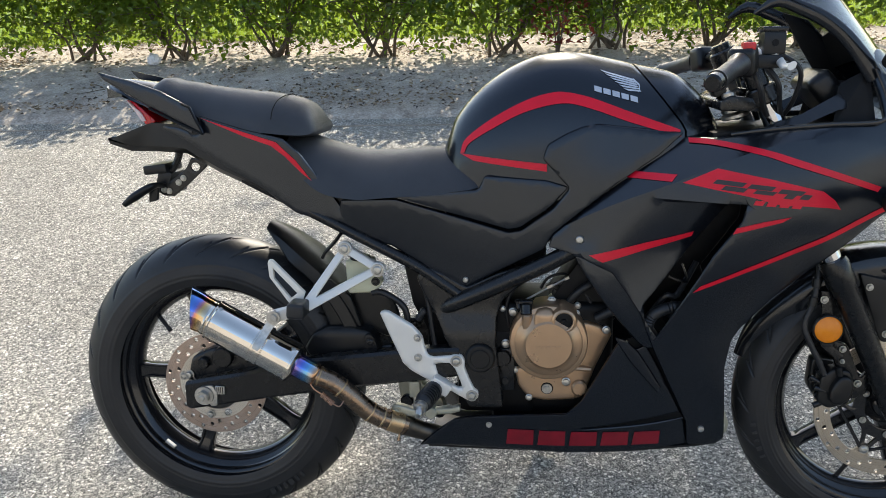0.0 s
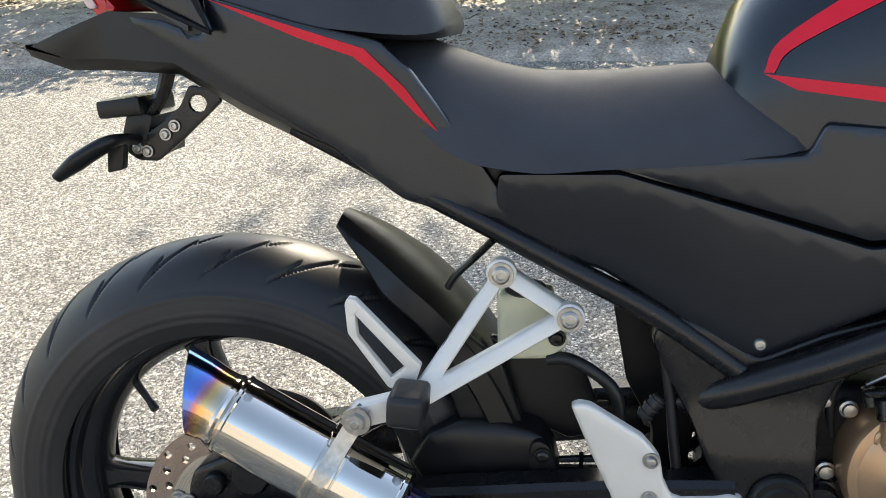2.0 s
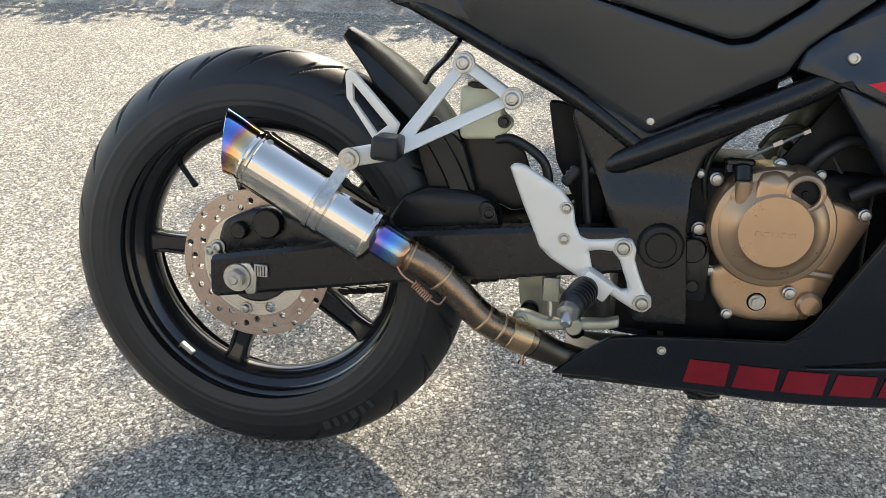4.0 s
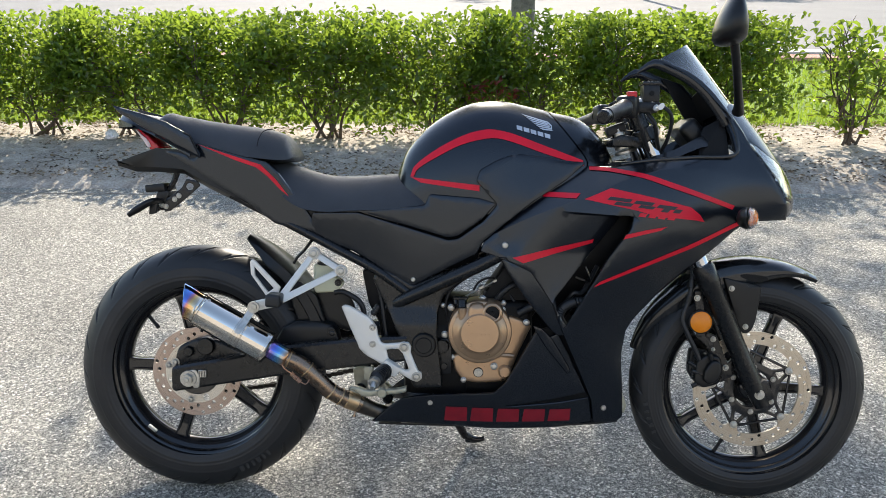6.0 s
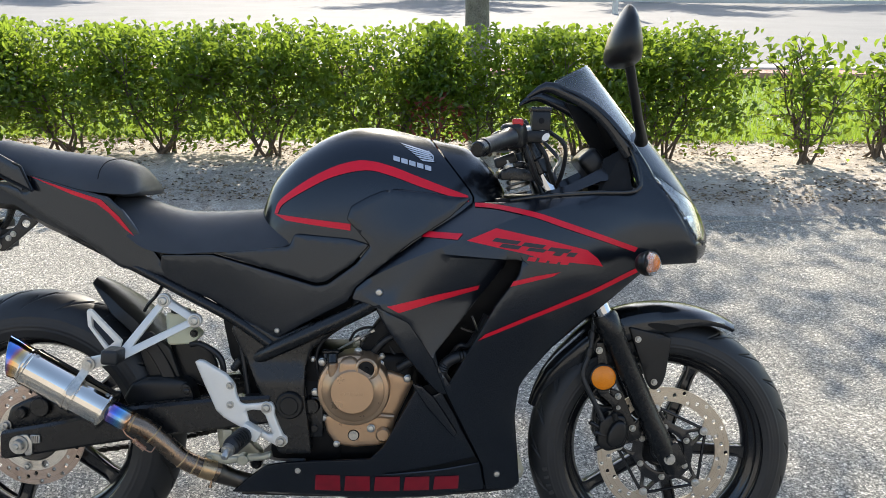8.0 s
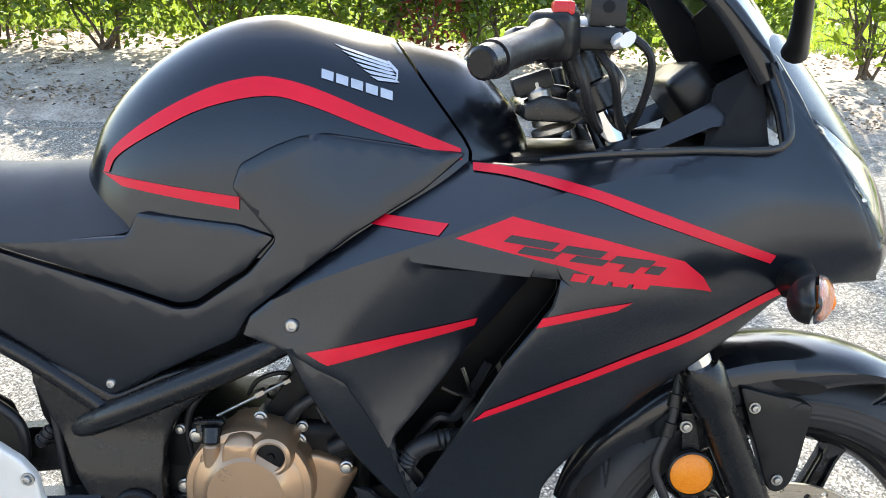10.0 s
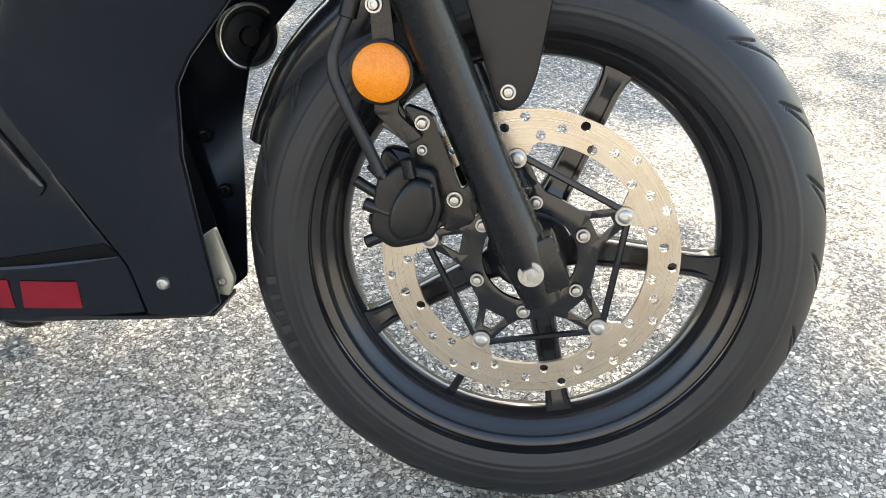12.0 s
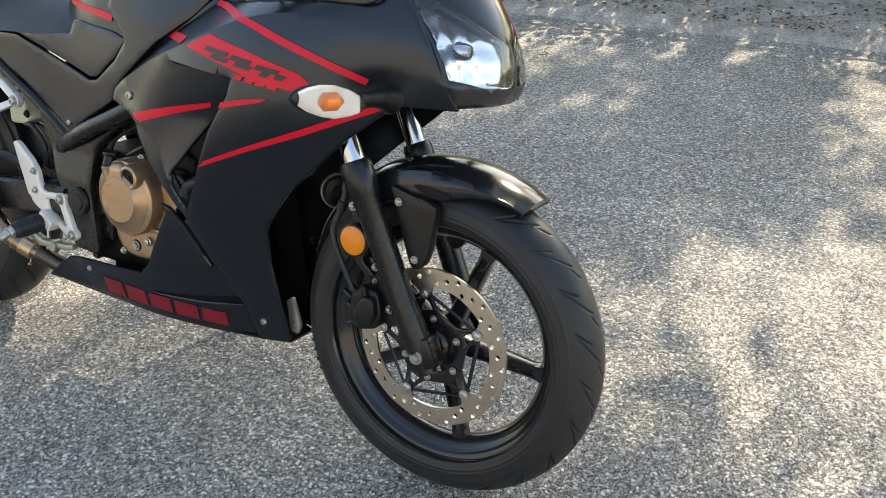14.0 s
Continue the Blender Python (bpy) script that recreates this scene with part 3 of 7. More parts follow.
def shrub(seed, height, wide, deep, leaves, size=0.068, fill=0.62, label="leafy green hedge shrub with glossy sunlit leaves"):
    """A hedge plant: several crooked stems from one foot and a crown of many leaves with gaps."""
    rnd = random.Random(seed)
    top = tagged(new("shrub"), label, "shrub", "hedge shrubs")
    stems, tips = [], []
    for k in range(9):
        a = rnd.uniform(0, 2 * math.pi)
        lean = rnd.uniform(0.3, 1.0)
        ex, ey, ez = math.cos(a) * wide * 0.45 * lean, math.sin(a) * deep * 0.42 * lean, height * rnd.uniform(0.62, 0.9)
        pts = [(rnd.gauss(0, 0.055), rnd.gauss(0, 0.05), -0.02)]
        for t in (0.25, 0.5, 0.75, 1.0):
            pts.append((ex * t ** 0.8 + rnd.gauss(0, 0.025), ey * t ** 0.8 + rnd.gauss(0, 0.025), ez * t))
        stems.append(tube(pts, [0.012, 0.009, 0.007, 0.005, 0.003], 6, 3, False))
        path = smooth_path(pts, 5)
        for q in path[5:]:
            tips.append((q, 0.10))
        for _ in range(9):
            i = rnd.randrange(4, len(path) - 1)
            b = path[i]
            d = Vector((rnd.gauss(0, 1) * wide, rnd.gauss(0, 1) * deep, abs(rnd.gauss(0.5, 0.5)) * 0.6)).normalized() * rnd.uniform(0.12, 0.30)
            e = b + d
            stems.append(tube([b, b + d * 0.5 + Vector((0, 0, 0.02)), e], [0.004, 0.003, 0.002], 5, 2, False))
            tips += [(b + d * t, 0.06) for t in (0.35, 0.6, 0.8, 1.0)]
    part("stem", join(*stems), TWIG, top, "brown crooked stems")
    places = []
    sprigs = [(Vector((rnd.uniform(-0.5, 0.5) * wide, rnd.uniform(-0.5, 0.5) * deep, height * rnd.uniform(0.08, 0.98) ** 0.8)), 0.075) for _ in range(int(fill * 150))]
    while len(places) < leaves:
        p, spread = rnd.choice(tips) if rnd.random() > fill else rnd.choice(sprigs)
        p = p + Vector((rnd.gauss(0, spread), rnd.gauss(0, spread), rnd.gauss(0, spread * 0.8)))
        if abs(p.x) > wide * 0.58 or abs(p.y) > deep * 0.56 or p.z > height * (rnd.uniform(0.95, 1.02) + 0.05 * noise.noise((p.x * 7, p.y * 7, seed))) or p.z < height * (0.07 + 0.07 * abs(p.x / wide)):
            continue
        if rnd.random() > 0.10 + 1.15 * (p.z / height):
            continue
        places.append((p, (p.x / wide, p.y / deep, 0.25)))
    mesh_part("foliage", leaf_cloud(places, size, wide=0.60, seed=seed, mids="round"), LEAF, top)
    return top


HEDGE_Y = 4.22
_kinds = [shrub(11, 0.885, 1.0, 0.72, 4300, 0.049, 0.66), shrub(23, 0.90, 1.0, 0.74, 4400, 0.049, 0.66), shrub(37, 0.87, 1.02, 0.70, 4200, 0.049, 0.66)]
_spots = [-4.6, -3.9, -3.1, -2.36, -1.66, -0.96, -0.26, 0.52, 1.22, 1.90, 2.42]
for _i, _x in enumerate(_spots):
    _m = Matrix.Translation((_x, HEDGE_Y + 0.06 * math.sin(_x * 7), 0.035)) @ Matrix.Rotation(radians(180 * (_i % 2) + 9 * math.sin(_i * 2.1)), 4, "Z")
    if _i < 3:
        _kinds[_i].matrix_basis = _m
    else:
        copy_thing(_kinds[(_i * 2 + _i // 4) % 3], _m)
_small = shrub(51, 0.84, 0.50, 0.45, 520, 0.066, 0.25, "thin young green shrub standing apart from the hedge")
_small.matrix_basis = Matrix.Translation((3.36, 4.05, 0.035))
copy_thing(_small, Matrix.Translation((3.95, 4.3, 0.035)) @ Matrix.Rotation(radians(130), 4, "Z"))
copy_thing(_small, Matrix.Translation((4.8, 4.2, 0.035)) @ Matrix.Rotation(radians(50), 4, "Z"))

# road-side tree with an unseen crown laid out to shade chosen ground, and the sign post


def tree(x, y, height, crown, leaves, seed, label):
    rnd = random.Random(seed)
    top = tagged(new("tree"), label, "tree")
    top.location = (x, y, 0.02)
    limbs = [tube([(0, 0, -0.05), (0.02, 0, 0.9), (-0.03, 0.02, 1.8), (0.02, 0, height * 0.55)], [0.17, 0.13, 0.12, 0.09], 14, 6, True)]
    tips = []
    base = Vector((0.0, 0, height * 0.5))
    for k in range(9):
        a = 2 * math.pi * k / 9 + rnd.uniform(-0.3, 0.3)
        e = Vector((math.cos(a) * crown * rnd.uniform(0.5, 0.95), math.sin(a) * crown * rnd.uniform(0.5, 0.95), height * rnd.uniform(0.6, 0.98)))
        mid = base.lerp(e, 0.5) + Vector((rnd.gauss(0, 0.15), rnd.gauss(0, 0.15), 0.25))
        limbs.append(tube([base - Vector((0, 0, rnd.uniform(0, 0.8))), mid, e], [0.06, 0.035, 0.012], 8, 5, False))
        for q in smooth_path([base, mid, e], 6)[4:]:
            for _ in range(2):
                s = q + Vector((rnd.gauss(0, 0.45), rnd.gauss(0, 0.45), rnd.gauss(0.1, 0.3)))
                limbs.append(tube([q, q.lerp(s, 0.5) + Vector((0, 0, 0.05)), s], [0.014, 0.009, 0.004], 5, 2, False))
                tips += [s, q.lerp(s, 0.6)]
    part("trunk", join(*limbs), BARK, top, "grey-brown bark")
    places = []
    for _ in range(leaves):
        p = rnd.choice(tips) + Vector((rnd.gauss(0, 0.26), rnd.gauss(0, 0.26), rnd.gauss(0, 0.2)))
        places.append((p, (rnd.gauss(0, 1), rnd.gauss(0, 1), 0)))
    mesh_part("crown", leaf_cloud(places, 0.30, seed=seed, up=-0.1, wide=0.6, mids=False), TREELEAF, top)
    return top


TREE_X, TREE_Y = 1.22, 6.4


def shade_wanted(x, y):
    """How much shade is wanted at a spot of the car park, by hand-set zones; leaves go up-sun of it."""
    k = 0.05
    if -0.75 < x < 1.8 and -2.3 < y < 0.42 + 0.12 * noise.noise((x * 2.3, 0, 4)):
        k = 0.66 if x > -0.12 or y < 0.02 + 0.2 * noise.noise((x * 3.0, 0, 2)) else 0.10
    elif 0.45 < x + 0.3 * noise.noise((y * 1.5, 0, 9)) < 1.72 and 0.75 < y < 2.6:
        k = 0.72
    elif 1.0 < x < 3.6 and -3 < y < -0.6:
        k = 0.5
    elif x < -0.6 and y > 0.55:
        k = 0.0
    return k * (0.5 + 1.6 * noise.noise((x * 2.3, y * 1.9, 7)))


def road_tree(x, y):
    """The tree beside the hedge: trunk, limbs reaching out and an unseen crown leaved where its shadow is wanted."""
    rnd = random.Random(5)
    top = tagged(new("tree"), "roadside tree with a grey trunk and broken leafy crown", "tree")
    top.location = (x, y, 0.02)
    limbs = [tube([(0, 0, -0.05), (0.02, 0, 0.9), (-0.03, 0.02, 1.8), (0.02, 0, 3.6)], [0.13, 0.108, 0.104, 0.09], 16, 6, True)]
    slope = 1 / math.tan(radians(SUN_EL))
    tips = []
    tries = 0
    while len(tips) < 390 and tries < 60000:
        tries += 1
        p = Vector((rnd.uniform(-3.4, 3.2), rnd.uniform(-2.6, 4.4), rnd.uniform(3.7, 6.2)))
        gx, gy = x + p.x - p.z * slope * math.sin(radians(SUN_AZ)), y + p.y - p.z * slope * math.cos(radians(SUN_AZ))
        if rnd.random() < shade_wanted(gx, gy):
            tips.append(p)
    # taller unseen crown added to darken the ground behind the viewpoint
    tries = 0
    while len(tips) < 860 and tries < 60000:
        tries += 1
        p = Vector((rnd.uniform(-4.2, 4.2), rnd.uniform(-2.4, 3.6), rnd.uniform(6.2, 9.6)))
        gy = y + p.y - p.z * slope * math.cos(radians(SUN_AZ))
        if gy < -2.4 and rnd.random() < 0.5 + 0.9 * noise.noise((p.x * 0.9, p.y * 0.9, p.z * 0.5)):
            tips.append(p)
    base = Vector((0, 0, 3.0))
    leader = [Vector(q) for q in ((0.02, 0, 3.6), (0.05, 0.10, 5.0), (-0.04, 0.25, 6.4), (0.06, 0.35, 7.6), (0.0, 0.4, 8.8))]
    limbs.append(tube(leader, [0.085, 0.06, 0.045, 0.03, 0.012], 10, 4, False))
    low, high = [t for t in tips if t.z < 6.2], [t for t in tips if t.z >= 6.2]
    for some, every in ((low, 20), (high, 14)):
        ends = some[::every]
        for e in ends:
            foot = base + Vector((0, 0, rnd.uniform(-0.5, 0.5))) if some is low else min(leader[2:], key=lambda q: (q - e).length + 2.0 * max(0.0, q.z - e.z))
            mid = foot.lerp(e, 0.55) + Vector((rnd.gauss(0, 0.12), rnd.gauss(0, 0.12), 0.2))
            limbs.append(tube([foot, mid, e], [0.012, 0.007, 0.003], 7, 4, False))
        for t in some:
            e = min(ends, key=lambda q: (q - t).length)
            if (e - t).length > 0.05:
                limbs.append(tube([e, e.lerp(t, 0.5) + Vector((0, 0, 0.05)), t], [0.010, 0.007, 0.003], 5, 2, False))
    part("trunk", join(*limbs), BARK, top, "grey-brown bark")
    places = []
    for t in tips:
        for _ in range(34):
            p = t + Vector((rnd.gauss(0, 0.15), rnd.gauss(0, 0.15), rnd.gauss(0, 0.10)))
            places.append((p, (rnd.gauss(0, 1), rnd.gauss(0, 1), 0)))
    mesh_part("crown", leaf_cloud(places, 0.115, seed=5, up=-0.1, wide=0.5, mids=False), TREELEAF, top)
    return top


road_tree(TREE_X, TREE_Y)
for _i, _x in enumerate((-14.0, 1.0, 9.5, 17.0, 26.0)):
    tree(_x, 37.0 + (_i % 2), 8.5, 4.2, 5200, 60 + _i, "leafy shade tree on the far roadside")
tagged(part("sign_post", rod((6.0, 24.0, -0.05), (6.0, 24.0, 3.0), 0.09, seg=16), GALV), "pale round metal post beside the road", "post")


def far_bushes():
    rnd = random.Random(77)
    places = []
    for _ in range(9000):
        x = rnd.uniform(-30, 38)
        h = 1.6 + 0.8 * noise.noise((x * 0.35, 0, 0))
        z = abs(rnd.gauss(0, 0.5)) * h
        y = 36 + rnd.gauss(0, 0.7)
        places.append(((x, y, z + 0.1), (0, -1, 0.5)))
    return leaf_cloud(places, 0.42, seed=9, mids=False)


tagged(mesh_part("far_shrubbery", far_bushes(), TREELEAF), "dark green shrubbery on the far roadside", "shrubbery", kind="stuff")

# ---- motorcycle ----
# built upright about its own middle plane: x ahead, y to its left side, z up; it leans on its side stand
bike = tagged(new("motorcycle"), "black sport motorcycle with red stripes, leaning on its side stand", "motorcycle")
bike.matrix_basis = pose(0.001, 0.060, 0.002, -13, 0, -1)
RA, FA = Vector((0, 0, 0.314)), Vector((1.38, 0, 0.293))


def tyre_mesh(R, rc, w, grooves, nseg=1440, ncross=104):
    """A tyre with tread cut into the crown; grooves(theta, s) is the depth at s, -1 to 1 across."""
    th = np.arange(nseg) * 2 * np.pi / nseg
    ph = np.radians(np.linspace(-112, 112, ncross))
    a = R - rc
    verts = np.zeros((nseg, ncross, 3))
    for j, p in enumerate(ph):
        dep = np.array([grooves(t, p / np.radians(90)) for t in th]) - (0.0009 if 0.80 < abs(p) / np.radians(90) < 0.845 or 0.98 < abs(p) / np.radians(90) < 1.02 or 1.06 < abs(p) / np.radians(90) < 1.10 else 0)
        rr = rc + (a - dep) * np.cos(p)
        yy = (w - dep) * np.sin(p)
        verts[:, j] = np.stack([rr * np.cos(th), yy, rr * np.sin(th)], 1)
    idx = np.arange(nseg * ncross).reshape(nseg, ncross)
    nxt = np.roll(idx, -1, 0)
    q = np.stack([idx[:, :-1], nxt[:, :-1], nxt[:, 1:], idx[:, 1:]], -1).reshape(-1, 4)
    me = bpy.data.meshes.new("tyre")
    me.from_pydata(verts.reshape(-1, 3).tolist(), [], q.tolist())
    me.shade_smooth()
    me.update()
    return me


def tread(count, slant, wide):
    """Sickle grooves swept back from the crown on both shoulders, with short ones between."""
    step = 2 * math.pi / count

    def g(t, s):
        side = 1 if s >= 0 else -1
        u = abs(s)
        dep = 0.0
        for off, lo, hi, k in ((0.0, 0.10, 0.64, slant), (0.45, 0.30, 0.68, slant * 0.8), (0.70, 0.02, 0.26, slant * 1.5)):
            if lo < u < hi:
                c = (off + (0.5 if side < 0 else 0)) * step + k * (u - lo) ** 1.3
                d = (t - c + step / 2) % step - step / 2
                end = min(1, (u - lo) / 0.05, (hi - u) / 0.08)
                if abs(d) < wide * end:
                    dep = max(dep, 0.0055 * min(1, (wide * end - abs(d)) / 0.006))
        return dep

    return g


def spoke_mesh(r0, r1, w0, w1, d0, d1):
    """A cast spoke with a sunk panel in each face and flared ends, along +x."""
    secs = []
    for k in range(13):
        t = k / 12
        r = r0 + (r1 - r0) * t
        w = (w0 + (w1 - w0) * t) + 0.012 * max(0, (t - 0.82) / 0.18) ** 2 + 0.010 * max(0, (0.2 - t) / 0.2) ** 2
        d = d0 + (d1 - d0) * t
        inset = 0.006 if 0.16 < t < 0.86 else 0.0
        ww, rim = w / 2, 0.0055
        secs.append([(r, y, z) for z, y in ((-ww, -d * 0.8), (-ww + 0.002, -d), (-ww + rim, -d), (-ww + rim + 0.001, -d + inset), (ww - rim - 0.001, -d + inset), (ww - rim, -d), (ww - 0.002, -d), (ww, -d * 0.8),
                                            (ww, d * 0.8), (ww - 0.002, d), (ww - rim, d), (ww - rim - 0.001, d - inset), (-ww + rim + 0.001, d - inset), (-ww + rim, d), (-ww + 0.002, d), (-ww, d * 0.8))])
    return loft(secs)


def brake_disc(ro, ri, y, thick, rows, hole, tabs=()):
    """A drilled disc; tabs are angles of inner ears."""
    n = 72
    outer = [(ro * math.cos(2 * math.pi * k / n), ro * math.sin(2 * math.pi * k / n)) for k in range(n)]
    inner = []
    for k in range(120):
        a = 2 * math.pi * k / 120
        r = ri
        for t in tabs:
            d = abs((math.degrees(a) - t + 180) % 360 - 180)
            if d < 9:
                r = ri - 0.017 * min(1, (9 - d) / 4)
        inner.append((r * math.cos(a), r * math.sin(a)))
    holes = [inner]
    for r, count, off in rows:
        for k in range(count):
            a = 2 * math.pi * (k + off) / count
            holes.append([(r * math.cos(a) + hole * math.cos(b), r * math.sin(a) + hole * math.sin(b)) for b in (2 * math.pi * j / 8 for j in range(8))])
    return skin(outer, lambda u, v: (u, y - thick / 2, v), thick, 0.02, 0.0, 0, (0, -1, 0), holes)


def wheel(name, centre, R, rc, w, lip, hw, angles, tread_fn, label, spoke):
    """Rim and hub in one mesh, with tyre and spokes under it."""
    t = 0.009
    inn = [(lip, -hw - 0.002), (lip - 0.0015, -hw - 0.0035), (lip - 0.005, -hw - 0.003), (lip - 0.007, -hw + 0.001), (lip - 0.009, -hw + 0.003), (lip - 0.010, -hw + 0.0085), (lip - 0.017, -hw + 0.010), (lip - 0.019, -hw + 0.012), (lip - 0.022, -hw * 0.60), (lip - 0.026, -hw * 0.56), (lip - 0.034, -hw * 0.42), (lip - 0.042, -hw * 0.2), (lip - 0.043, 0)]
    inn += [(r, -y) for r, y in inn[-2::-1]]
    out = [(r + (t if abs(y) < hw - 0.002 else 0.005), y) for r, y in inn[::-1]]
    rim = revolve(inn + out, 128, True)
    hub = revolve([(0.0, -0.055), (0.014, -0.055), (0.022, -0.052), (0.030, -0.046), (0.034, -0.038), (0.042, -0.030), (0.044, 0.0), (0.042, 0.030), (0.034, 0.040), (0.026, 0.050), (0.0, 0.052)], 40)
    ob = put_at(part(name, join(rim, hub), RIM, bike, label), Matrix.Translation(centre))
    mesh_part("tyre", tyre_mesh(R, rc, w, tread_fn), RUBBER, ob, "dusty black rubber tyre with sickle tread grooves")
    first = None
    for a in angles:
        if first is None:
            first = part("spoke", spoke_mesh(*spoke), RIM, ob)
            sp = first
        else:
            sp = new("spoke", first.data)
            sp.parent = ob
        sp.matrix_local = Matrix.Rotation(-radians(a), 4, "Y")
    return ob


def ring_marks(parent, r, y, a0, count, span, size, turned=1):
    """Raised illegible sidewall lettering, as plain bars."""
    for k in range(count):
        a = radians(a0 + span * k / max(1, count - 1))
        m = Matrix.Rotation(-a, 4, "Y") @ Matrix.Translation((r, y, 0))
        put_at(part("sidewall_mark", box((0, 0, 0), (size, 0.002, size * (0.55 if k % 3 else 0.8)), 0.0006, 1), RUBBER, parent), m)


rear_wheel = wheel("rear_wheel", RA, 0.313, 0.243, 0.070, 0.233, 0.054, [-37 + 72 * k for k in range(5)], tread(24, 0.50, 0.0072), "gloss black cast five-spoke rear wheel", (0.035, 0.198, 0.036, 0.027, 0.020, 0.014))
front_wheel = wheel("front_wheel", FA, 0.292, 0.240, 0.055, 0.231, 0.043, [-4 + 72 * k for k in range(5)], tread(22, 0.46, 0.0070), "gloss black cast five-spoke front wheel", (0.035, 0.196, 0.029, 0.022, 0.017, 0.012))
ring_marks(rear_wheel, 0.272, -0.0668, -66, 6, 17, 0.014)
ring_marks(front_wheel, 0.262, -0.0518, 190, 5, 16, 0.011)


def valve(parent, a, r):
    m = Matrix.Rotation(-radians(a), 4, "Y") @ Matrix.Translation((r, -0.004, 0))
    put_at(part("valve_stem", join(rod((0, 0, 0), (-0.032, -0.012, 0), 0.005, 0.004, 10), rod((-0.030, -0.011, 0), (-0.041, -0.0155, 0), 0.0052, seg=10, bevel=0.001)), HOSE, parent, "black rubber valve stem"), m)


valve(rear_wheel, 138, 0.192)
valve(front_wheel, -112, 0.190)
put_at(part("wheel_weight", box((0, 0, 0), (0.006, 0.012, 0.026), 0.0015, 1), BOLT, rear_wheel, "small silver balance weight"), Matrix.Rotation(-radians(231), 4, "Y") @ Matrix.Translation((0.202, -0.040, 0)))

# brakes on the wheels
rdisc = part("brake_disc", brake_disc(0.112, 0.078, -0.064, 0.005, [(0.1045, 13, 0), (0.0955, 13, 0.38), (0.0865, 13, 0.76)], 0.0050), RDISC, rear_wheel, "drilled steel rear brake disc with brown film")
part("disc_inner_band", brake_disc(0.0795, 0.058, -0.0648, 0.004, [(0.0685, 4, 0.21)], 0.0090), PALEDISC, rear_wheel, "pale unswept inner band of the disc")
part("disc_carrier", revolve([(0.030, -0.0665), (0.0555, -0.0675), (0.0575, -0.064), (0.0575, -0.054), (0.030, -0.052)], 40, True), RIM, rear_wheel)
for k in range(4):
    a = radians(-103 + 90 * k)
    bolt(rear_wheel, (0.072 * math.cos(a), -0.068, 0.072 * math.sin(a)), 0.007, 0.005)
BOB = [29, 101, 173, 245, 317]
part("brake_disc", brake_disc(0.1445, 0.1135, -0.054, 0.005, [(0.1372, 15, 0), (0.1285, 15, 0.36), (0.1198, 15, 0.72)], 0.0049, BOB), DISC, front_wheel, "drilled pale steel front brake disc")


def carrier():
    """Spider between hub and floating disc, with braces round its ends."""
    def at(a, r):
        return (r * math.cos(radians(a)), r * math.sin(radians(a)))

    out, holes = [], [[at(9 * k, 0.046) for k in range(40)]]
    for t in BOB:
        out += [at(t - 28, 0.0655), at(t - 20, 0.067), at(t - 13, 0.075), at(t - 7.5, 0.090), at(t - 6, 0.101), at(t - 2.5, 0.106), at(t + 2.5, 0.106), at(t + 6, 0.101), at(t + 7.5, 0.090), at(t + 13, 0.075), at(t + 20, 0.067), at(t + 28, 0.0655)]
        holes.append([at(t - 9, 0.069), at(t + 9, 0.069), at(t + 3, 0.087), at(t - 3, 0.087)])
    return skin(out, lambda u, v: (u, -0.056, v), 0.005, 0.012, 0.0008, 0, (0, -1, 0), holes)


part("disc_carrier", carrier(), RIM, front_wheel, "black five-armed disc carrier")
for _i, _t in enumerate(BOB):
    _a, _b = radians(_t + 4), radians(BOB[(_i + 1) % 5] - 4)
    part("carrier_brace", tube([(0.099 * math.cos(_a), -0.0565, 0.099 * math.sin(_a)), (0.099 * math.cos(_b), -0.0565, 0.099 * math.sin(_b))], 0.0034, 6, 1, flat=(1, 0.6)), RIM, front_wheel)
for t in BOB:
    a = radians(t)
    bolt(front_wheel, (0.099 * math.cos(a), -0.0585, 0.099 * math.sin(a)), 0.0068, 0.003)
for k in range(6):
    a = radians(28 + 60 * k)
    bolt(front_wheel, (0.056 * math.cos(a), -0.0585, 0.056 * math.sin(a)), 0.005, 0.004)


# ---- bodywork surfaces (half-widths) ----
TANK_TOP = curve_of([0.500, 0.515, 0.535, 0.565, 0.60, 0.64, 0.68, 0.72, 0.76, 0.82, 0.88, 0.95, 0.985, 1.005, 1.022], [0.815, 0.860, 0.890, 0.922, 0.949, 0.972, 0.987, 0.993, 0.992, 0.980, 0.966, 0.946, 0.918, 0.894, 0.862])
TANK_WIDE = curve_of([0.49, 0.52, 0.56, 0.62, 0.70, 0.78, 0.86, 0.95, 1.03], [0.050, 0.078, 0.098, 0.115, 0.124, 0.128, 0.126, 0.112, 0.060])
TANK_LOW = curve_of([0.49, 0.60, 0.72, 0.84, 0.95, 1.03], [0.775, 0.772, 0.762, 0.78, 0.80, 0.81])


def tank_w(x, z):
    u = min(1, max(0, (z - TANK_LOW(x) + 0.04) / (TANK_TOP(x) - TANK_LOW(x) + 0.04)))
    return TANK_WIDE(x) * (1 - u ** 2.6) ** (1 / 2.3)


def seam(z):
    """The slanting joint between tank and front cover."""
    return 0.952 - 0.78 * max(0, z - 0.852)


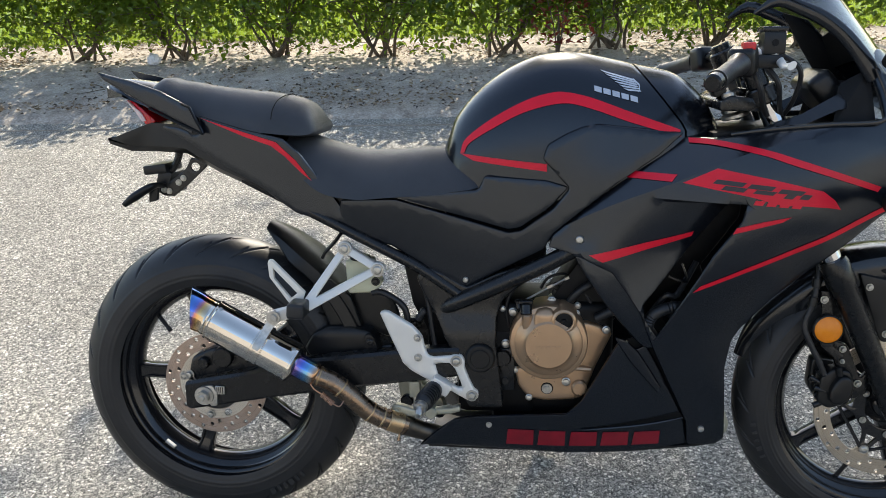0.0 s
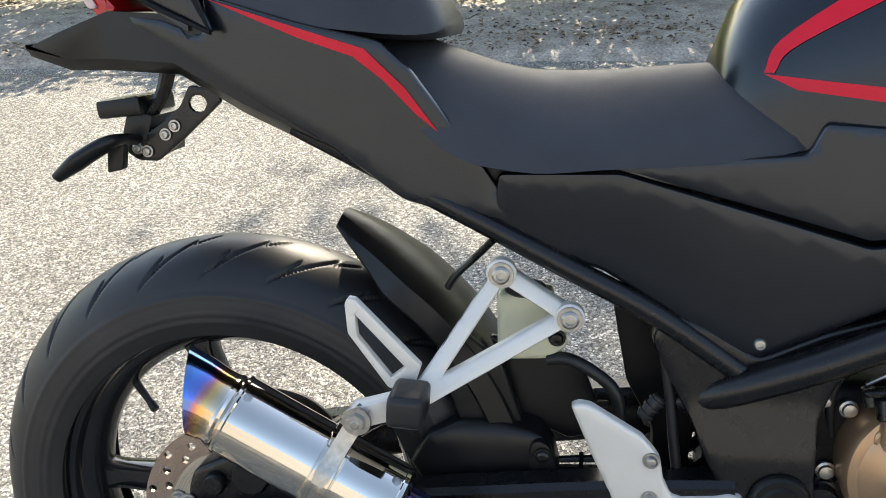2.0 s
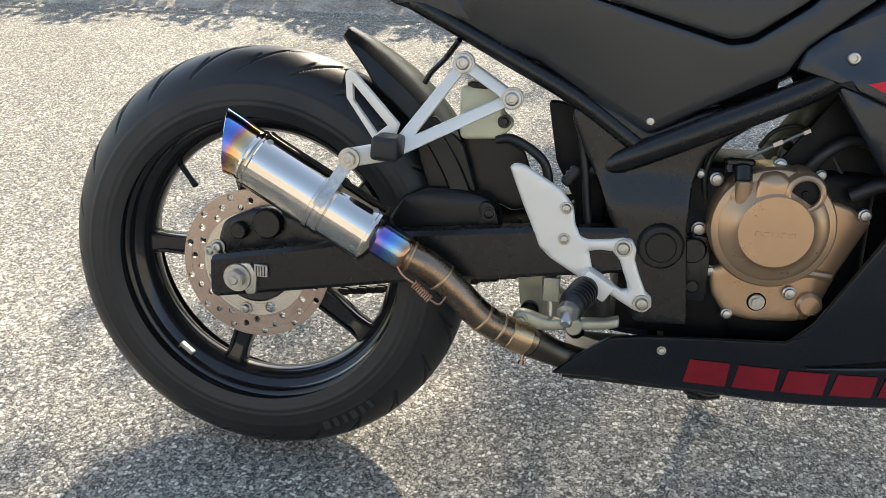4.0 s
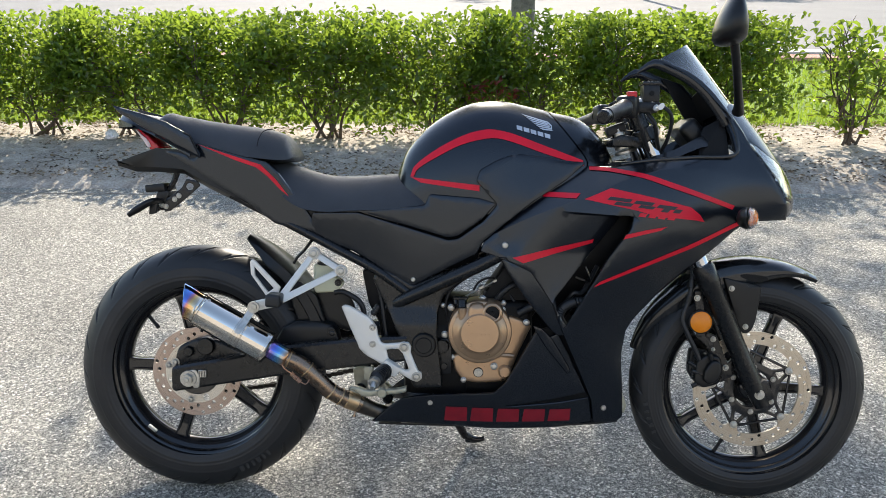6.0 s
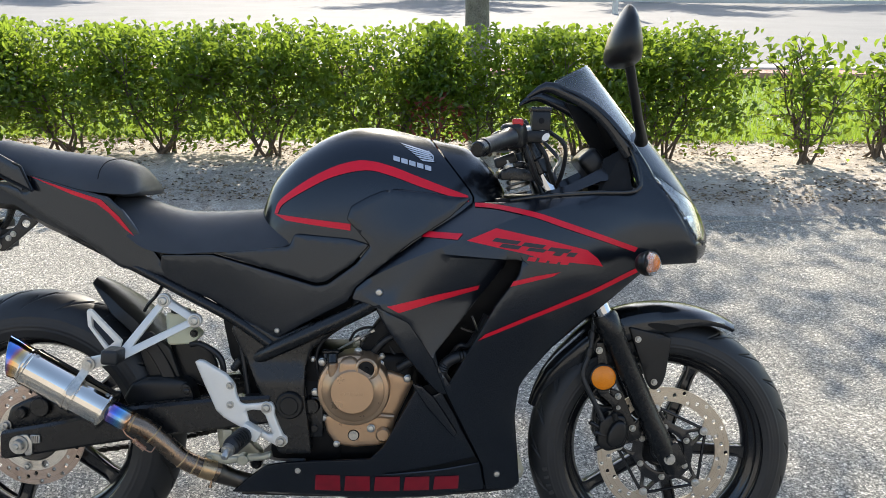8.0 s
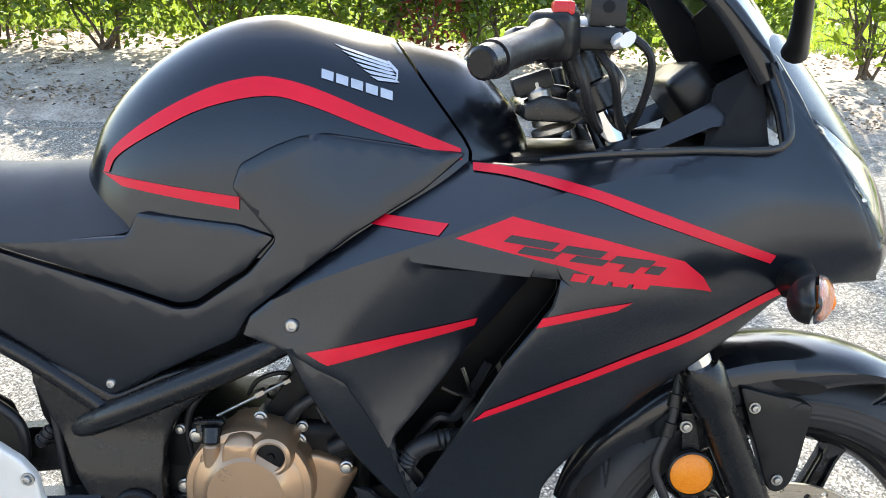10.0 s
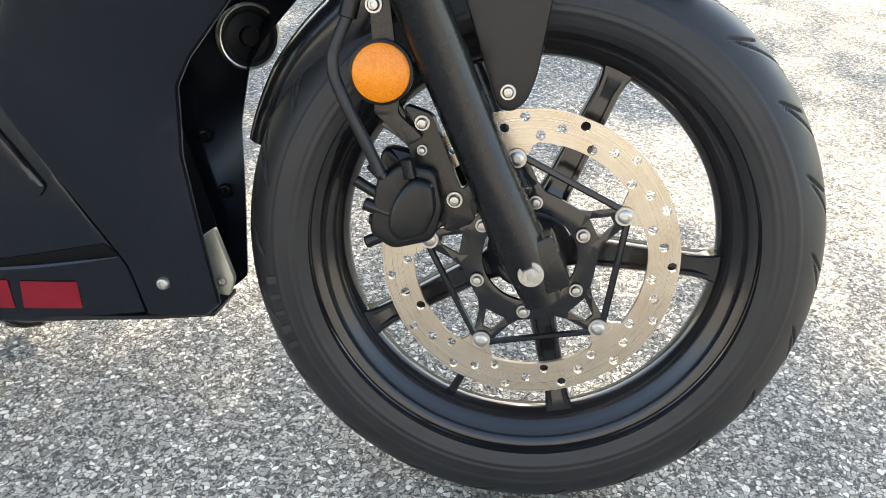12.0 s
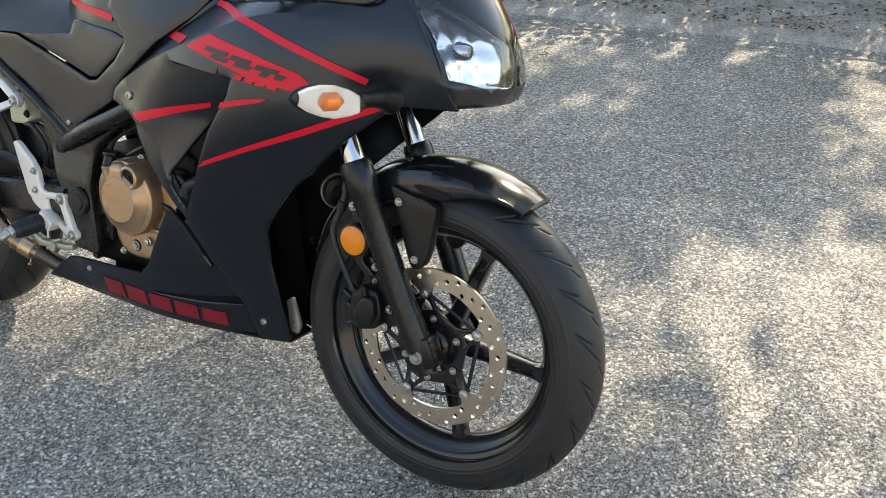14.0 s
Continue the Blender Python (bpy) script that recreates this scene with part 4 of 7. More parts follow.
def tank_mesh(start, stop, n):
    secs = []
    for i in range(n + 1):
        row = []
        for k in range(41):
            a = -90 + 180 * k / 40
            s, c = math.sin(radians(a)), max(0.0, math.cos(radians(a)))
            u = c ** (2 / 2.6)
            x = start(0.9) + (stop(0.9) - start(0.9)) * i / n
            for _ in range(3):
                zb, zt = TANK_LOW(x) - 0.04, TANK_TOP(x)
                z = zb + (zt - zb) * u
                x = start(z) + (stop(z) - start(z)) * i / n
            zb, zt = TANK_LOW(x) - 0.04, TANK_TOP(x)
            y = TANK_WIDE(x) * (1 - u ** 2.6) ** (1 / 2.3) * (-1 if s < 0 else 1)
            row.append((x, y, zb + (zt - zb) * u))
        secs.append(row)
    return loft(secs, True, True)


CREASE_UP = curve_of([0.70, 0.764, 0.835, 0.93, 0.994, 1.075, 1.133, 1.196, 1.26, 1.32], [0.655, 0.691, 0.725, 0.764, 0.792, 0.822, 0.834, 0.838, 0.83, 0.81])
FAIR = blend_field([(0.70, 0.64, 0.138), (0.762, 0.651, 0.145), (0.785, 0.621, 0.158), (0.972, 0.562, 0.181), (0.87, 0.70, 0.172), (1.0, 0.78, 0.184), (1.13, 0.82, 0.176), (1.25, 0.81, 0.154),
                    (1.33, 0.79, 0.138), (1.41, 0.75, 0.126), (1.42, 0.72, 0.110), (1.34, 0.87, 0.122), (1.29, 0.96, 0.106), (1.20, 0.66, 0.168), (1.30, 0.71, 0.136), (0.90, 0.50, 0.166), (1.10, 0.60, 0.172), (1.18, 0.58, 0.128), (1.08, 0.47, 0.112), (1.05, 0.40, 0.098),
                    (1.055, 0.30, 0.076), (1.06, 0.20, 0.048), (0.95, 0.42, 0.140), (0.98, 0.30, 0.092), (1.0, 0.22, 0.062)])
CREASE_LOW = curve_of([0.85, 0.912, 0.997, 1.173, 1.3], [0.47, 0.497, 0.536, 0.603, 0.65])


def fair_w(x, z):
    w = FAIR(x, z)
    top = 0.736 - 0.06 * (x - 0.869)
    if 0.80 < x < 1.06 and z < top - 1e-5 and z > 0.50 and (x - 0.872) * 0.178 < (z - 0.512) * 0.140:
        s = 1 - (1.018 - (0.7056 - z) * 0.787 - x) / 0.165
        w -= 0.052 * min(1, max(0, s)) ** 1.45 * min(1, (top - z) / 0.006) * min(1, max(0, (z - 0.52) / 0.12))
    up = z - CREASE_UP(x)
    if up > 0 and x > 0.69:
        w -= up * (0.95 if x < 1.1 else 0.95 - 0.9 * min(1, (x - 1.1) / 0.15))
    return max(0.004, w)


BELLY = blend_field([(0.45, 0.21, 0.116), (0.52, 0.27, 0.118), (0.588, 0.262, 0.121), (0.75, 0.29, 0.126), (0.839, 0.448, 0.142), (0.911, 0.408, 0.121), (0.75, 0.20, 0.098), (0.588, 0.20, 0.098), (1.015, 0.242, 0.057), (1.05, 0.20, 0.040), (0.95, 0.20, 0.066), (0.95, 0.30, 0.094)])


def belly_w(x, z):
    return BELLY(x, z)


SIDE = blend_field([(0.30, 0.70, 0.108), (0.29, 0.66, 0.100), (0.45, 0.72, 0.122), (0.58, 0.76, 0.122), (0.70, 0.79, 0.130), (0.80, 0.85, 0.126), (0.93, 0.85, 0.116), (0.82, 0.76, 0.138), (0.72, 0.67, 0.136), (0.544, 0.562, 0.112), (0.66, 0.61, 0.126), (0.42, 0.62, 0.108), (0.62, 0.70, 0.127)])


def tail_w(x, z):
    return max(0.02, 0.108 + 0.02 * (z - 0.8) - 0.19 * max(0, 0.20 - x) ** 1.25)


def on(field, side=-1):
    """The field as a surface over (x, z) on one side of the bike."""
    return lambda x, z: (x, side * field(x, z), z)


def panel(name, outline, field, material=None, label="", thick=0.003, res=0.014, edge=0.004, corner=0.006, holes=(), proud=0.0, both=True, parent=None, lines=(), angle=38):
    """A bodywork panel on the right side, and its mirror image on the left."""
    made = part(name, skin(outline, on(field), thick, res, edge, corner, (0, -1, 0), holes, proud, lines), material or PAINT, parent or bike, label, angle=angle)
    if both:
        part(name, skin(outline, on(field, 1), thick, res * 1.4, edge, corner, (0, 1, 0), holes, proud, lines), material or PAINT, parent or bike, label)
    return made


def stripe(outline, field, material=None, both=True, parent=None, lift=0.0017, name="stripe"):
    """A thin decal lying on a panel."""
    part(name, skin(outline, on(field), 0.0010, 0.009, 0.0, 0.0, (0, -1, 0), (), lift), material or RED, parent or bike)
    if both:
        part(name, skin(outline, on(field, 1), 0.0012, 0.02, 0.0, 0.0, (0, 1, 0), (), lift), material or RED, parent or bike)


def band(upper, lower):
    """The outline between two smooth curves."""
    return [tuple(p.xy) for row in (upper, lower) for p in smooth_path([(x, z, 0) for x, z in row], 4)]


# fuel tank and its front cover
tank = part("fuel_tank", tank_mesh(lambda z: 0.4985, seam, 46), PAINT, bike, "satin black fuel tank with red stripes", angle=60)
part("tank_front_cover", tank_mesh(lambda z: seam(z) + 0.004, lambda z: 1.0225, 14), PAINT, bike, "black cover ahead of the fuel tank", angle=60)
stripe(band([(0.534, 0.808), (0.546, 0.836), (0.60, 0.876), (0.66, 0.907), (0.705, 0.920), (0.735, 0.921), (0.78, 0.911), (0.853, 0.884), (0.943, 0.851)], [(0.945, 0.838), (0.854, 0.865), (0.78, 0.891), (0.728, 0.901), (0.66, 0.886), (0.603, 0.858), (0.554, 0.828), (0.542, 0.808)]), tank_w, parent=tank)
stripe([(0.534, 0.807), (0.70, 0.790), (0.70, 0.776), (0.56, 0.794)], tank_w, parent=tank)
# maker's badge on the tank: a plain wing shape and a bar of blocks
for _k in range(6):
    _a, _b = (0.797 + 0.0085 * _k, 0.9605 - 0.0068 * _k), (0.8585 + 0.0022 * _k, 0.9425 - 0.0040 * _k)
    stripe([_a, (_b[0], _b[1]), (_b[0] + 0.0030, _b[1] - 0.0026), (_b[0] - 0.0020, _b[1] - 0.0026), (_a[0] + 0.0090, _a[1] - 0.0050)], tank_w, SILVERDECAL, True, tank, name="badge")
stripe([(0.8585, 0.9440), (0.8700, 0.9330), (0.8705, 0.9240), (0.8670, 0.9190), (0.8685, 0.9300), (0.8575, 0.9410)], tank_w, SILVERDECAL, True, tank, name="badge")
for _k in range(5):
    _x, _z = 0.7860 + 0.0165 * _k, 0.9325 - 0.0046 * _k
    stripe([(_x, _z), (_x + 0.0135, _z - 0.0038), (_x + 0.0138, _z - 0.0138), (_x + 0.0006, _z - 0.0100)], tank_w, SILVERDECAL, True, tank, name="badge")

# side covers below tank and seat
knee = panel("side_cover", [(0.692, 0.800), (0.701, 0.827), (0.736, 0.847), (0.765, 0.859), (0.794, 0.864), (0.950, 0.846), (0.905, 0.805), (0.829, 0.755), (0.760, 0.699), (0.712, 0.658), (0.695, 0.628), (0.600, 0.577), (0.546, 0.545), (0.502, 0.562), (0.398, 0.628), (0.290, 0.655),
             (0.300, 0.720), (0.411, 0.723), (0.627, 0.660), (0.652, 0.664), (0.712, 0.708), (0.742, 0.746), (0.725, 0.764)], SIDE, label="satin black side cover", edge=0.005)
panel("side_infill", [(0.741, 0.748), (0.710, 0.712), (0.650, 0.668), (0.627, 0.664), (0.405, 0.726), (0.570, 0.741), (0.583, 0.768), (0.700, 0.760)], SIDE, label="black inset panel below the seat", proud=-0.004, edge=0.005)
for _s in (-1, 1):
    bolt(bike, (0.544, _s * 0.112, 0.562), 0.006, 0.004, Matrix.Rotation(math.pi if _s > 0 else 0, 4, "Z"), washer=False)


# seats
def cushion(stations, exp_top=2.6, nk=28):
    """A padded seat: rows of x, half-width, top, bottom, and how far the flanks flare."""
    secs = []
    cols = list(zip(*stations))
    fs = [curve_of(cols[0], c) for c in cols[1:]]
    n = 30
    for i in range(n + 1):
        x = cols[0][0] + (cols[0][-1] - cols[0][0]) * i / n
        w, zt, zb, flare = [f(x) for f in fs]
        row = []
        for k in range(nk + 1):
            a = -90 + 180 * k / nk
            s, c = math.sin(radians(a)), max(0.0, math.cos(radians(a)))
            u = c ** (2 / exp_top)
            y = (w - flare * u) * abs(s) ** (2 / exp_top) * (-1 if s < 0 else 1)
            row.append((x, y, zb + (zt - zb) * u))
        row += [(x, w * 0.7, zb - 0.006), (x, -w * 0.7, zb - 0.006)]
        secs.append(row)
    return loft(secs)


rider = part("rider_seat", cushion([(0.185, 0.085, 0.845, 0.800, 0.02), (0.21, 0.100, 0.842, 0.775, 0.02), (0.25, 0.115, 0.828, 0.742, 0.03), (0.32, 0.126, 0.808, 0.724, 0.04), (0.40, 0.126, 0.806, 0.727, 0.045), (0.48, 0.120, 0.811, 0.731, 0.045), (0.54, 0.112, 0.812, 0.737, 0.045), (0.575, 0.100, 0.800, 0.745, 0.04), (0.590, 0.085, 0.780, 0.752, 0.03)]), VINYL, bike, "black vinyl rider seat", angle=70)
pill = part("pillion_seat", cushion([(-0.100, 0.045, 0.935, 0.928, 0.0), (-0.085, 0.058, 0.952, 0.925, 0.01), (-0.04, 0.072, 0.950, 0.905, 0.015), (0.03, 0.085, 0.938, 0.875, 0.02), (0.10, 0.094, 0.929, 0.857, 0.02), (0.17, 0.098, 0.920, 0.848, 0.022), (0.205, 0.097, 0.911, 0.845, 0.020), (0.232, 0.092, 0.894, 0.845, 0.018), (0.247, 0.080, 0.866, 0.848, 0.012)]), VINYL, bike, "black vinyl pillion seat", angle=70)

part("seat_seam", tube([(0.166, -0.0965, 0.876), (0.169, -0.090, 0.895), (0.174, -0.070, 0.911), (0.178, -0.035, 0.918), (0.179, 0, 0.9195), (0.178, 0.035, 0.918), (0.174, 0.070, 0.911), (0.169, 0.090, 0.895)], 0.0011, 6, 4), THREAD, pill)

# tail
tailp = panel("tail_panel", [(0.016, 0.884), (0.113, 0.857), (0.190, 0.840), (0.218, 0.816), (0.255, 0.767), (0.289, 0.722), (0.320, 0.674), (0.275, 0.674), (0.210, 0.692), (0.139, 0.742), (0.055, 0.788), (-0.009, 0.828), (-0.085, 0.868), (-0.03, 0.862), (0.012, 0.846)], tail_w, label="satin black tail panel with a red stripe", edge=0.005)
stripe([(0.020, 0.880), (0.113, 0.852), (0.177, 0.833), (0.214, 0.798), (0.245, 0.757), (0.225, 0.773), (0.194, 0.805), (0.166, 0.826), (0.112, 0.8435)], tail_w, parent=tailp)
def wing_w(x, z):
    return 0.1035 - 0.10 * max(0, 0.06 - x) + 0.0004


cowl = panel("tail_cowl", [(-0.192, 0.972), (-0.178, 0.956), (-0.126, 0.925), (-0.080, 0.901), (0.022, 0.850), (0.031, 0.849), (0.005, 0.902), (-0.010, 0.909), (-0.059, 0.934), (-0.12, 0.954)], wing_w, label="black tail cowl with side wings", edge=0.005, corner=0.003)
part("trim_line", tube([(x, -wing_w(x, z) - 0.001, z) for x, z in ((-0.012, 0.908), (0.004, 0.901), (0.016, 0.876), (0.029, 0.849), (-0.02, 0.870), (-0.082, 0.900))], 0.0028, 6, 1), DARK, cowl)
part("tail_top", loft([[(x, y, z - 0.035 * abs(y / max(w, 1e-3)) ** 3) for y in np.linspace(-w, w, 13)] + [(x, y, z - d) for y in np.linspace(w, -w, 13)] for x, w, z, d in ((-0.194, 0.034, 0.953, 0.010), (-0.188, 0.044, 0.955, 0.016), (-0.15, 0.060, 0.956, 0.030), (-0.10, 0.070, 0.948, 0.045), (-0.05, 0.080, 0.928, 0.05), (0.0, 0.085, 0.90, 0.05))]), PAINT, bike, "black tail top", angle=50)
lamp = part("tail_light", skin([(-0.142, 0.922), (-0.104, 0.892), (-0.084, 0.872), (-0.096, 0.860), (-0.108, 0.868), (-0.118, 0.890)], on(lambda x, z: 0.058 + 0.1 * (x + 0.14)), 0.09, 0.012, 0.003, 0.002), REDLENS, bike, "red and clear tail light")
part("clear_lens", skin([(-0.143, 0.916), (-0.112, 0.890), (-0.103, 0.873), (-0.112, 0.872), (-0.124, 0.890)], on(lambda x, z: 0.062 + 0.1 * (x + 0.14)), 0.03, 0.012, 0.002, 0.002), WHITELENS, lamp)
part("undertail", loft([[(x, -w, zb + 0.012), (x, -w * 0.98, zt), (x, w * 0.98, zt), (x, w, zb + 0.012), (x, w * 0.85, zb), (x, -w * 0.85, zb)] for x, w, zb, zt in ((-0.195, 0.050, 0.826, 0.834), (-0.145, 0.062, 0.812, 0.852), (-0.09, 0.070, 0.812, 0.870), (-0.02, 0.080, 0.808, 0.866), (0.05, 0.090, 0.770, 0.84), (0.14, 0.098, 0.730, 0.80), (0.24, 0.098, 0.685, 0.76), (0.31, 0.092, 0.668, 0.72))]), PLASTIC, bike, "black plastic undertail", angle=40)

# main fairing with the side duct cut through it
DUCT = [(1.0515, 0.72505), (1.044, 0.696), (0.998, 0.631), (0.948, 0.537), (0.908, 0.464), (0.884, 0.500), (0.880, 0.5302), (0.940, 0.6064), (1.000, 0.6827), (1.018, 0.7056), (1.0205, 0.72691)]
FAIR_OUT = [(0.952, 0.838), (0.902, 0.805), (0.829, 0.755), (0.760, 0.699), (0.712, 0.658), (0.704, 0.635), (0.747, 0.622), (0.775, 0.612), (0.822, 0.590), (0.852, 0.548), (0.874, 0.515), (0.891, 0.470), (0.903, 0.440), (0.926, 0.389), (0.9615, 0.310), (0.9825, 0.262), (0.9915, 0.200),
            (1.050, 0.200), (1.066, 0.215), (1.058, 0.30), (1.050, 0.38), (1.056, 0.446), (1.070, 0.472), (1.121, 0.535), (1.182, 0.591), (1.231, 0.635), (1.298, 0.692), (1.330, 0.712), (1.425, 0.716), (1.410, 0.755), (1.382, 0.81), (1.345, 0.862), (1.315, 0.92), (1.285, 0.966), (1.262, 0.962), (1.284, 0.90), (1.290, 0.866), (1.25, 0.862), (1.10, 0.850), (1.0, 0.838)]
fairing = panel("side_fairing", FAIR_OUT, fair_w, label="large satin black side fairing with red stripes and badge", res=0.012, edge=0.005, corner=0.004, holes=[DUCT], lines=[[(0.815, 0.73924), (1.0185, 0.72703)], [(0.815, 0.73324), (1.0170, 0.72112)], [(0.71 + 0.015 * k, CREASE_UP(0.71 + 0.015 * k)) for k in range(40)]], angle=24)
stripe([(0.854, 0.777), (0.932, 0.776), (0.922, 0.764), (0.845, 0.766)], fair_w, parent=fairing)
stripe([(0.940, 0.763), (0.999, 0.789), (1.090, 0.770), (1.182, 0.747), (1.204, 0.730), (1.216, 0.713), (1.196, 0.717), (1.150, 0.722), (1.109, 0.724), (1.057, 0.739)], fair_w, parent=fairing, name="badge_panel")
stripe(band([(0.957, 0.837), (1.001, 0.835), (1.076, 0.822), (1.140, 0.802), (1.205, 0.780), (1.290, 0.750)], [(1.284, 0.741), (1.196, 0.771), (1.132, 0.792), (1.072, 0.812), (1.002, 0.826), (0.957, 0.829)]), fair_w, parent=fairing, lift=0.0030)
stripe([(0.779, 0.623), (0.880, 0.650), (0.968, 0.669), (0.965, 0.660), (0.880, 0.636), (0.804, 0.611)], fair_w, parent=fairing)
stripe([(1.034, 0.684), (1.080, 0.695), (1.128, 0.703), (1.112, 0.694), (1.028, 0.673)], fair_w, parent=fairing)
stripe([(0.966, 0.560), (0.979, 0.573), (1.067, 0.612), (1.18, 0.659), (1.284, 0.705), (1.325, 0.722), (1.310, 0.706), (1.18, 0.648), (1.067, 0.603)], fair_w, parent=fairing)
# model word on the badge, as plain slanted bars
for _x0, _x1, _zt, _zb in ((0.998, 1.048, 0.770, 0.763), (1.012, 1.050, 0.759, 0.752), (1.056, 1.098, 0.762, 0.755), (1.066, 1.100, 0.752, 0.746), (1.108, 1.150, 0.753, 0.746), (1.118, 1.134, 0.744, 0.737), (1.146, 1.162, 0.743, 0.735)):
    _k = -0.12 * (_x1 - _x0)
    stripe([(_x0, _zt), (_x1, _zt + _k), (_x1 - 0.008, _zb + _k), (_x0 - 0.008, _zb)], fair_w, BLACKDECAL, True, fairing, 0.0028, "badge_bar")
for _k in range(4):
    _x, _z = 1.060 + 0.022 * _k, 0.7335 - 0.0022 * _k
    stripe([(_x + 0.004, _z), (_x + 0.021, _z - 0.0015), (_x + 0.016, _z - 0.0095), (_x, _z - 0.0080)], fair_w, RED, True, fairing, 0.0017, "badge_bar")
for _x, _z in ((0.762, 0.651),):
    for _s in (-1, 1):
        bolt(bike, (_x, _s * (fair_w(_x, _z) + 0.001), _z), 0.008, 0.005, Matrix.Rotation(math.pi if _s > 0 else 0, 4, "Z"), washer=False)
for _s in (-1, 1):
    bolt(bike, (1.015, _s * (fair_w(1.015, 0.242) + 0.001), 0.242), 0.007, 0.005, Matrix.Rotation(math.pi if _s > 0 else 0, 4, "Z"), washer=False)


# inner duct panel and blade behind the opening
def deeper(field, d):
    return lambda x, z: max(0.01, field(x, z) - d)


# near-black sheet: the shade of the duct's depth is put into its colour
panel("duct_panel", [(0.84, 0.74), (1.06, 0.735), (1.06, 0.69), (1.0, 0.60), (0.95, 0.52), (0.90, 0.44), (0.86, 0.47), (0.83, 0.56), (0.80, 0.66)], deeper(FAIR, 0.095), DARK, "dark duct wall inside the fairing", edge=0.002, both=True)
panel("fairing_blade", [(0.750, 0.620), (0.773, 0.580), (0.811, 0.526), (0.854, 0.473), (0.874, 0.449), (0.890, 0.435), (0.915, 0.435), (0.906, 0.46), (0.885, 0.505), (0.862, 0.55), (0.835, 0.59), (0.790, 0.612)], deeper(FAIR, 0.014), PAINT, "black inner fairing blade", edge=0.006, corner=0.01)

# belly fairing
BELLY_OUT = [(0.444, 0.210), (0.485, 0.246), (0.519, 0.271), (0.563, 0.280), (0.615, 0.285), (0.743, 0.291), (0.770, 0.318), (0.805, 0.385), (0.839, 0.448), (0.875, 0.432), (0.893, 0.470 - 0.028), (0.926, 0.379), (0.962, 0.302), (0.982, 0.257), (0.990, 0.200), (0.90, 0.192), (0.744, 0.192), (0.591, 0.200)]
belly = panel("belly_fairing", BELLY_OUT, belly_w, label="satin black belly fairing with dark red lettering", edge=0.005)
part("belly_floor", loft([[(x, y, 0.196 + 0.03 * (1 - abs(y) / max(w, 1e-3)) * 0) for y in (-w, -w / 2, 0, w / 2, w)] + [(x, y, 0.200) for y in (w, w / 2, 0, -w / 2, -w)] for x, w in ((0.46, 0.09), (0.6, 0.095), (0.75, 0.095), (0.9, 0.078), (1.0, 0.055), (1.055, 0.035))]), PLASTIC, bike)
# the maker's word along the belly, as plain red blocks
for _k in range(5):
    _x0, _t = 0.622 + 0.0635 * _k, 0.2525 - 0.0022 * _k
    stripe([(_x0 + 0.004, _t), (_x0 + 0.056, _t - 0.001), (_x0 + 0.055, 0.2130 - 0.0006 * _k), (_x0, 0.2140 - 0.0006 * _k)], belly_w, SHADEDRED, True, belly, 0.0014, "lettering_block")
for _x, _z in ((0.588, 0.262),):
    for _s in (-1, 1):
        bolt(bike, (_x, _s * (belly_w(_x, _z) + 0.0005), _z), 0.0045, 0.003, Matrix.Rotation(math.pi if _s > 0 else 0, 4, "Z"))

# added sheet that stops light showing through the joint, near-black for its shade
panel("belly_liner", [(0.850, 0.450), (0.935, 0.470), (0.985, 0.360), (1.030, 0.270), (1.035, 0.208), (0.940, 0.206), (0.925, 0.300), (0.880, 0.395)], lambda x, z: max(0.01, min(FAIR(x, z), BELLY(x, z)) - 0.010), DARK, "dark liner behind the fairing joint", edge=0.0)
part("fairing_scoop", skin([(0.832, 0.460), (0.851, 0.456), (0.877, 0.430), (0.905, 0.385), (0.927, 0.347), (0.919, 0.336), (0.864, 0.405), (0.842, 0.440)], on(belly_w), 0.004, 0.012, 0.006, 0.003, (0, -1, 0), (), 0.007), GLOSS, belly, "gloss black scoop lip")
# near-black strip laid on the panel, a recess's shade put into colour
part("slot_shade", skin([(0.775, 0.2545), (0.877, 0.270), (0.966, 0.286), (0.976, 0.272), (0.888, 0.261)], on(belly_w), 0.002, 0.012, 0.0, 0.0, (0, -1, 0), (), 0.0012), DARK, belly)
part("slot_lip", tube([(x, -(belly_w(x, z) + 0.003), z) for x, z in ((0.773, 0.2535), (0.82, 0.2560), (0.888, 0.260), (0.94, 0.266), (0.976, 0.271))], [0.001, 0.003, 0.0035, 0.003, 0.001], 8, 4), GLOSS, belly)
part("front_bracket", plate([(1.043, 0.283), (1.058, 0.294), (1.078, 0.240), (1.072, 0.220), (1.054, 0.222)], -0.036, -0.030, 0.002, 0.004), ZINC, bike, "small grey bracket at the fairing's front")
bolt(bike, (1.065, -0.037, 0.237), 0.005, 0.003, washer=False)

# nose: cowl across the front, headlights, screen
NOSE_X = curve_of([0.70, 0.72, 0.75, 0.80, 0.85, 0.90, 0.95, 1.00], [1.432, 1.456, 1.466, 1.456, 1.430, 1.395, 1.355, 1.312])


def nose(y, z):
    return (NOSE_X(z) - (3.2 + 18 * max(0, z - 0.75)) * y * y, y, z)


LIGHT = [(-0.007, 0.757), (-0.007, 0.811), (-0.036, 0.826), (-0.052, 0.839), (-0.088, 0.866), (-0.110, 0.902), (-0.116, 0.875), (-0.121, 0.800), (-0.121, 0.764), (-0.070, 0.752), (-0.018, 0.748)]
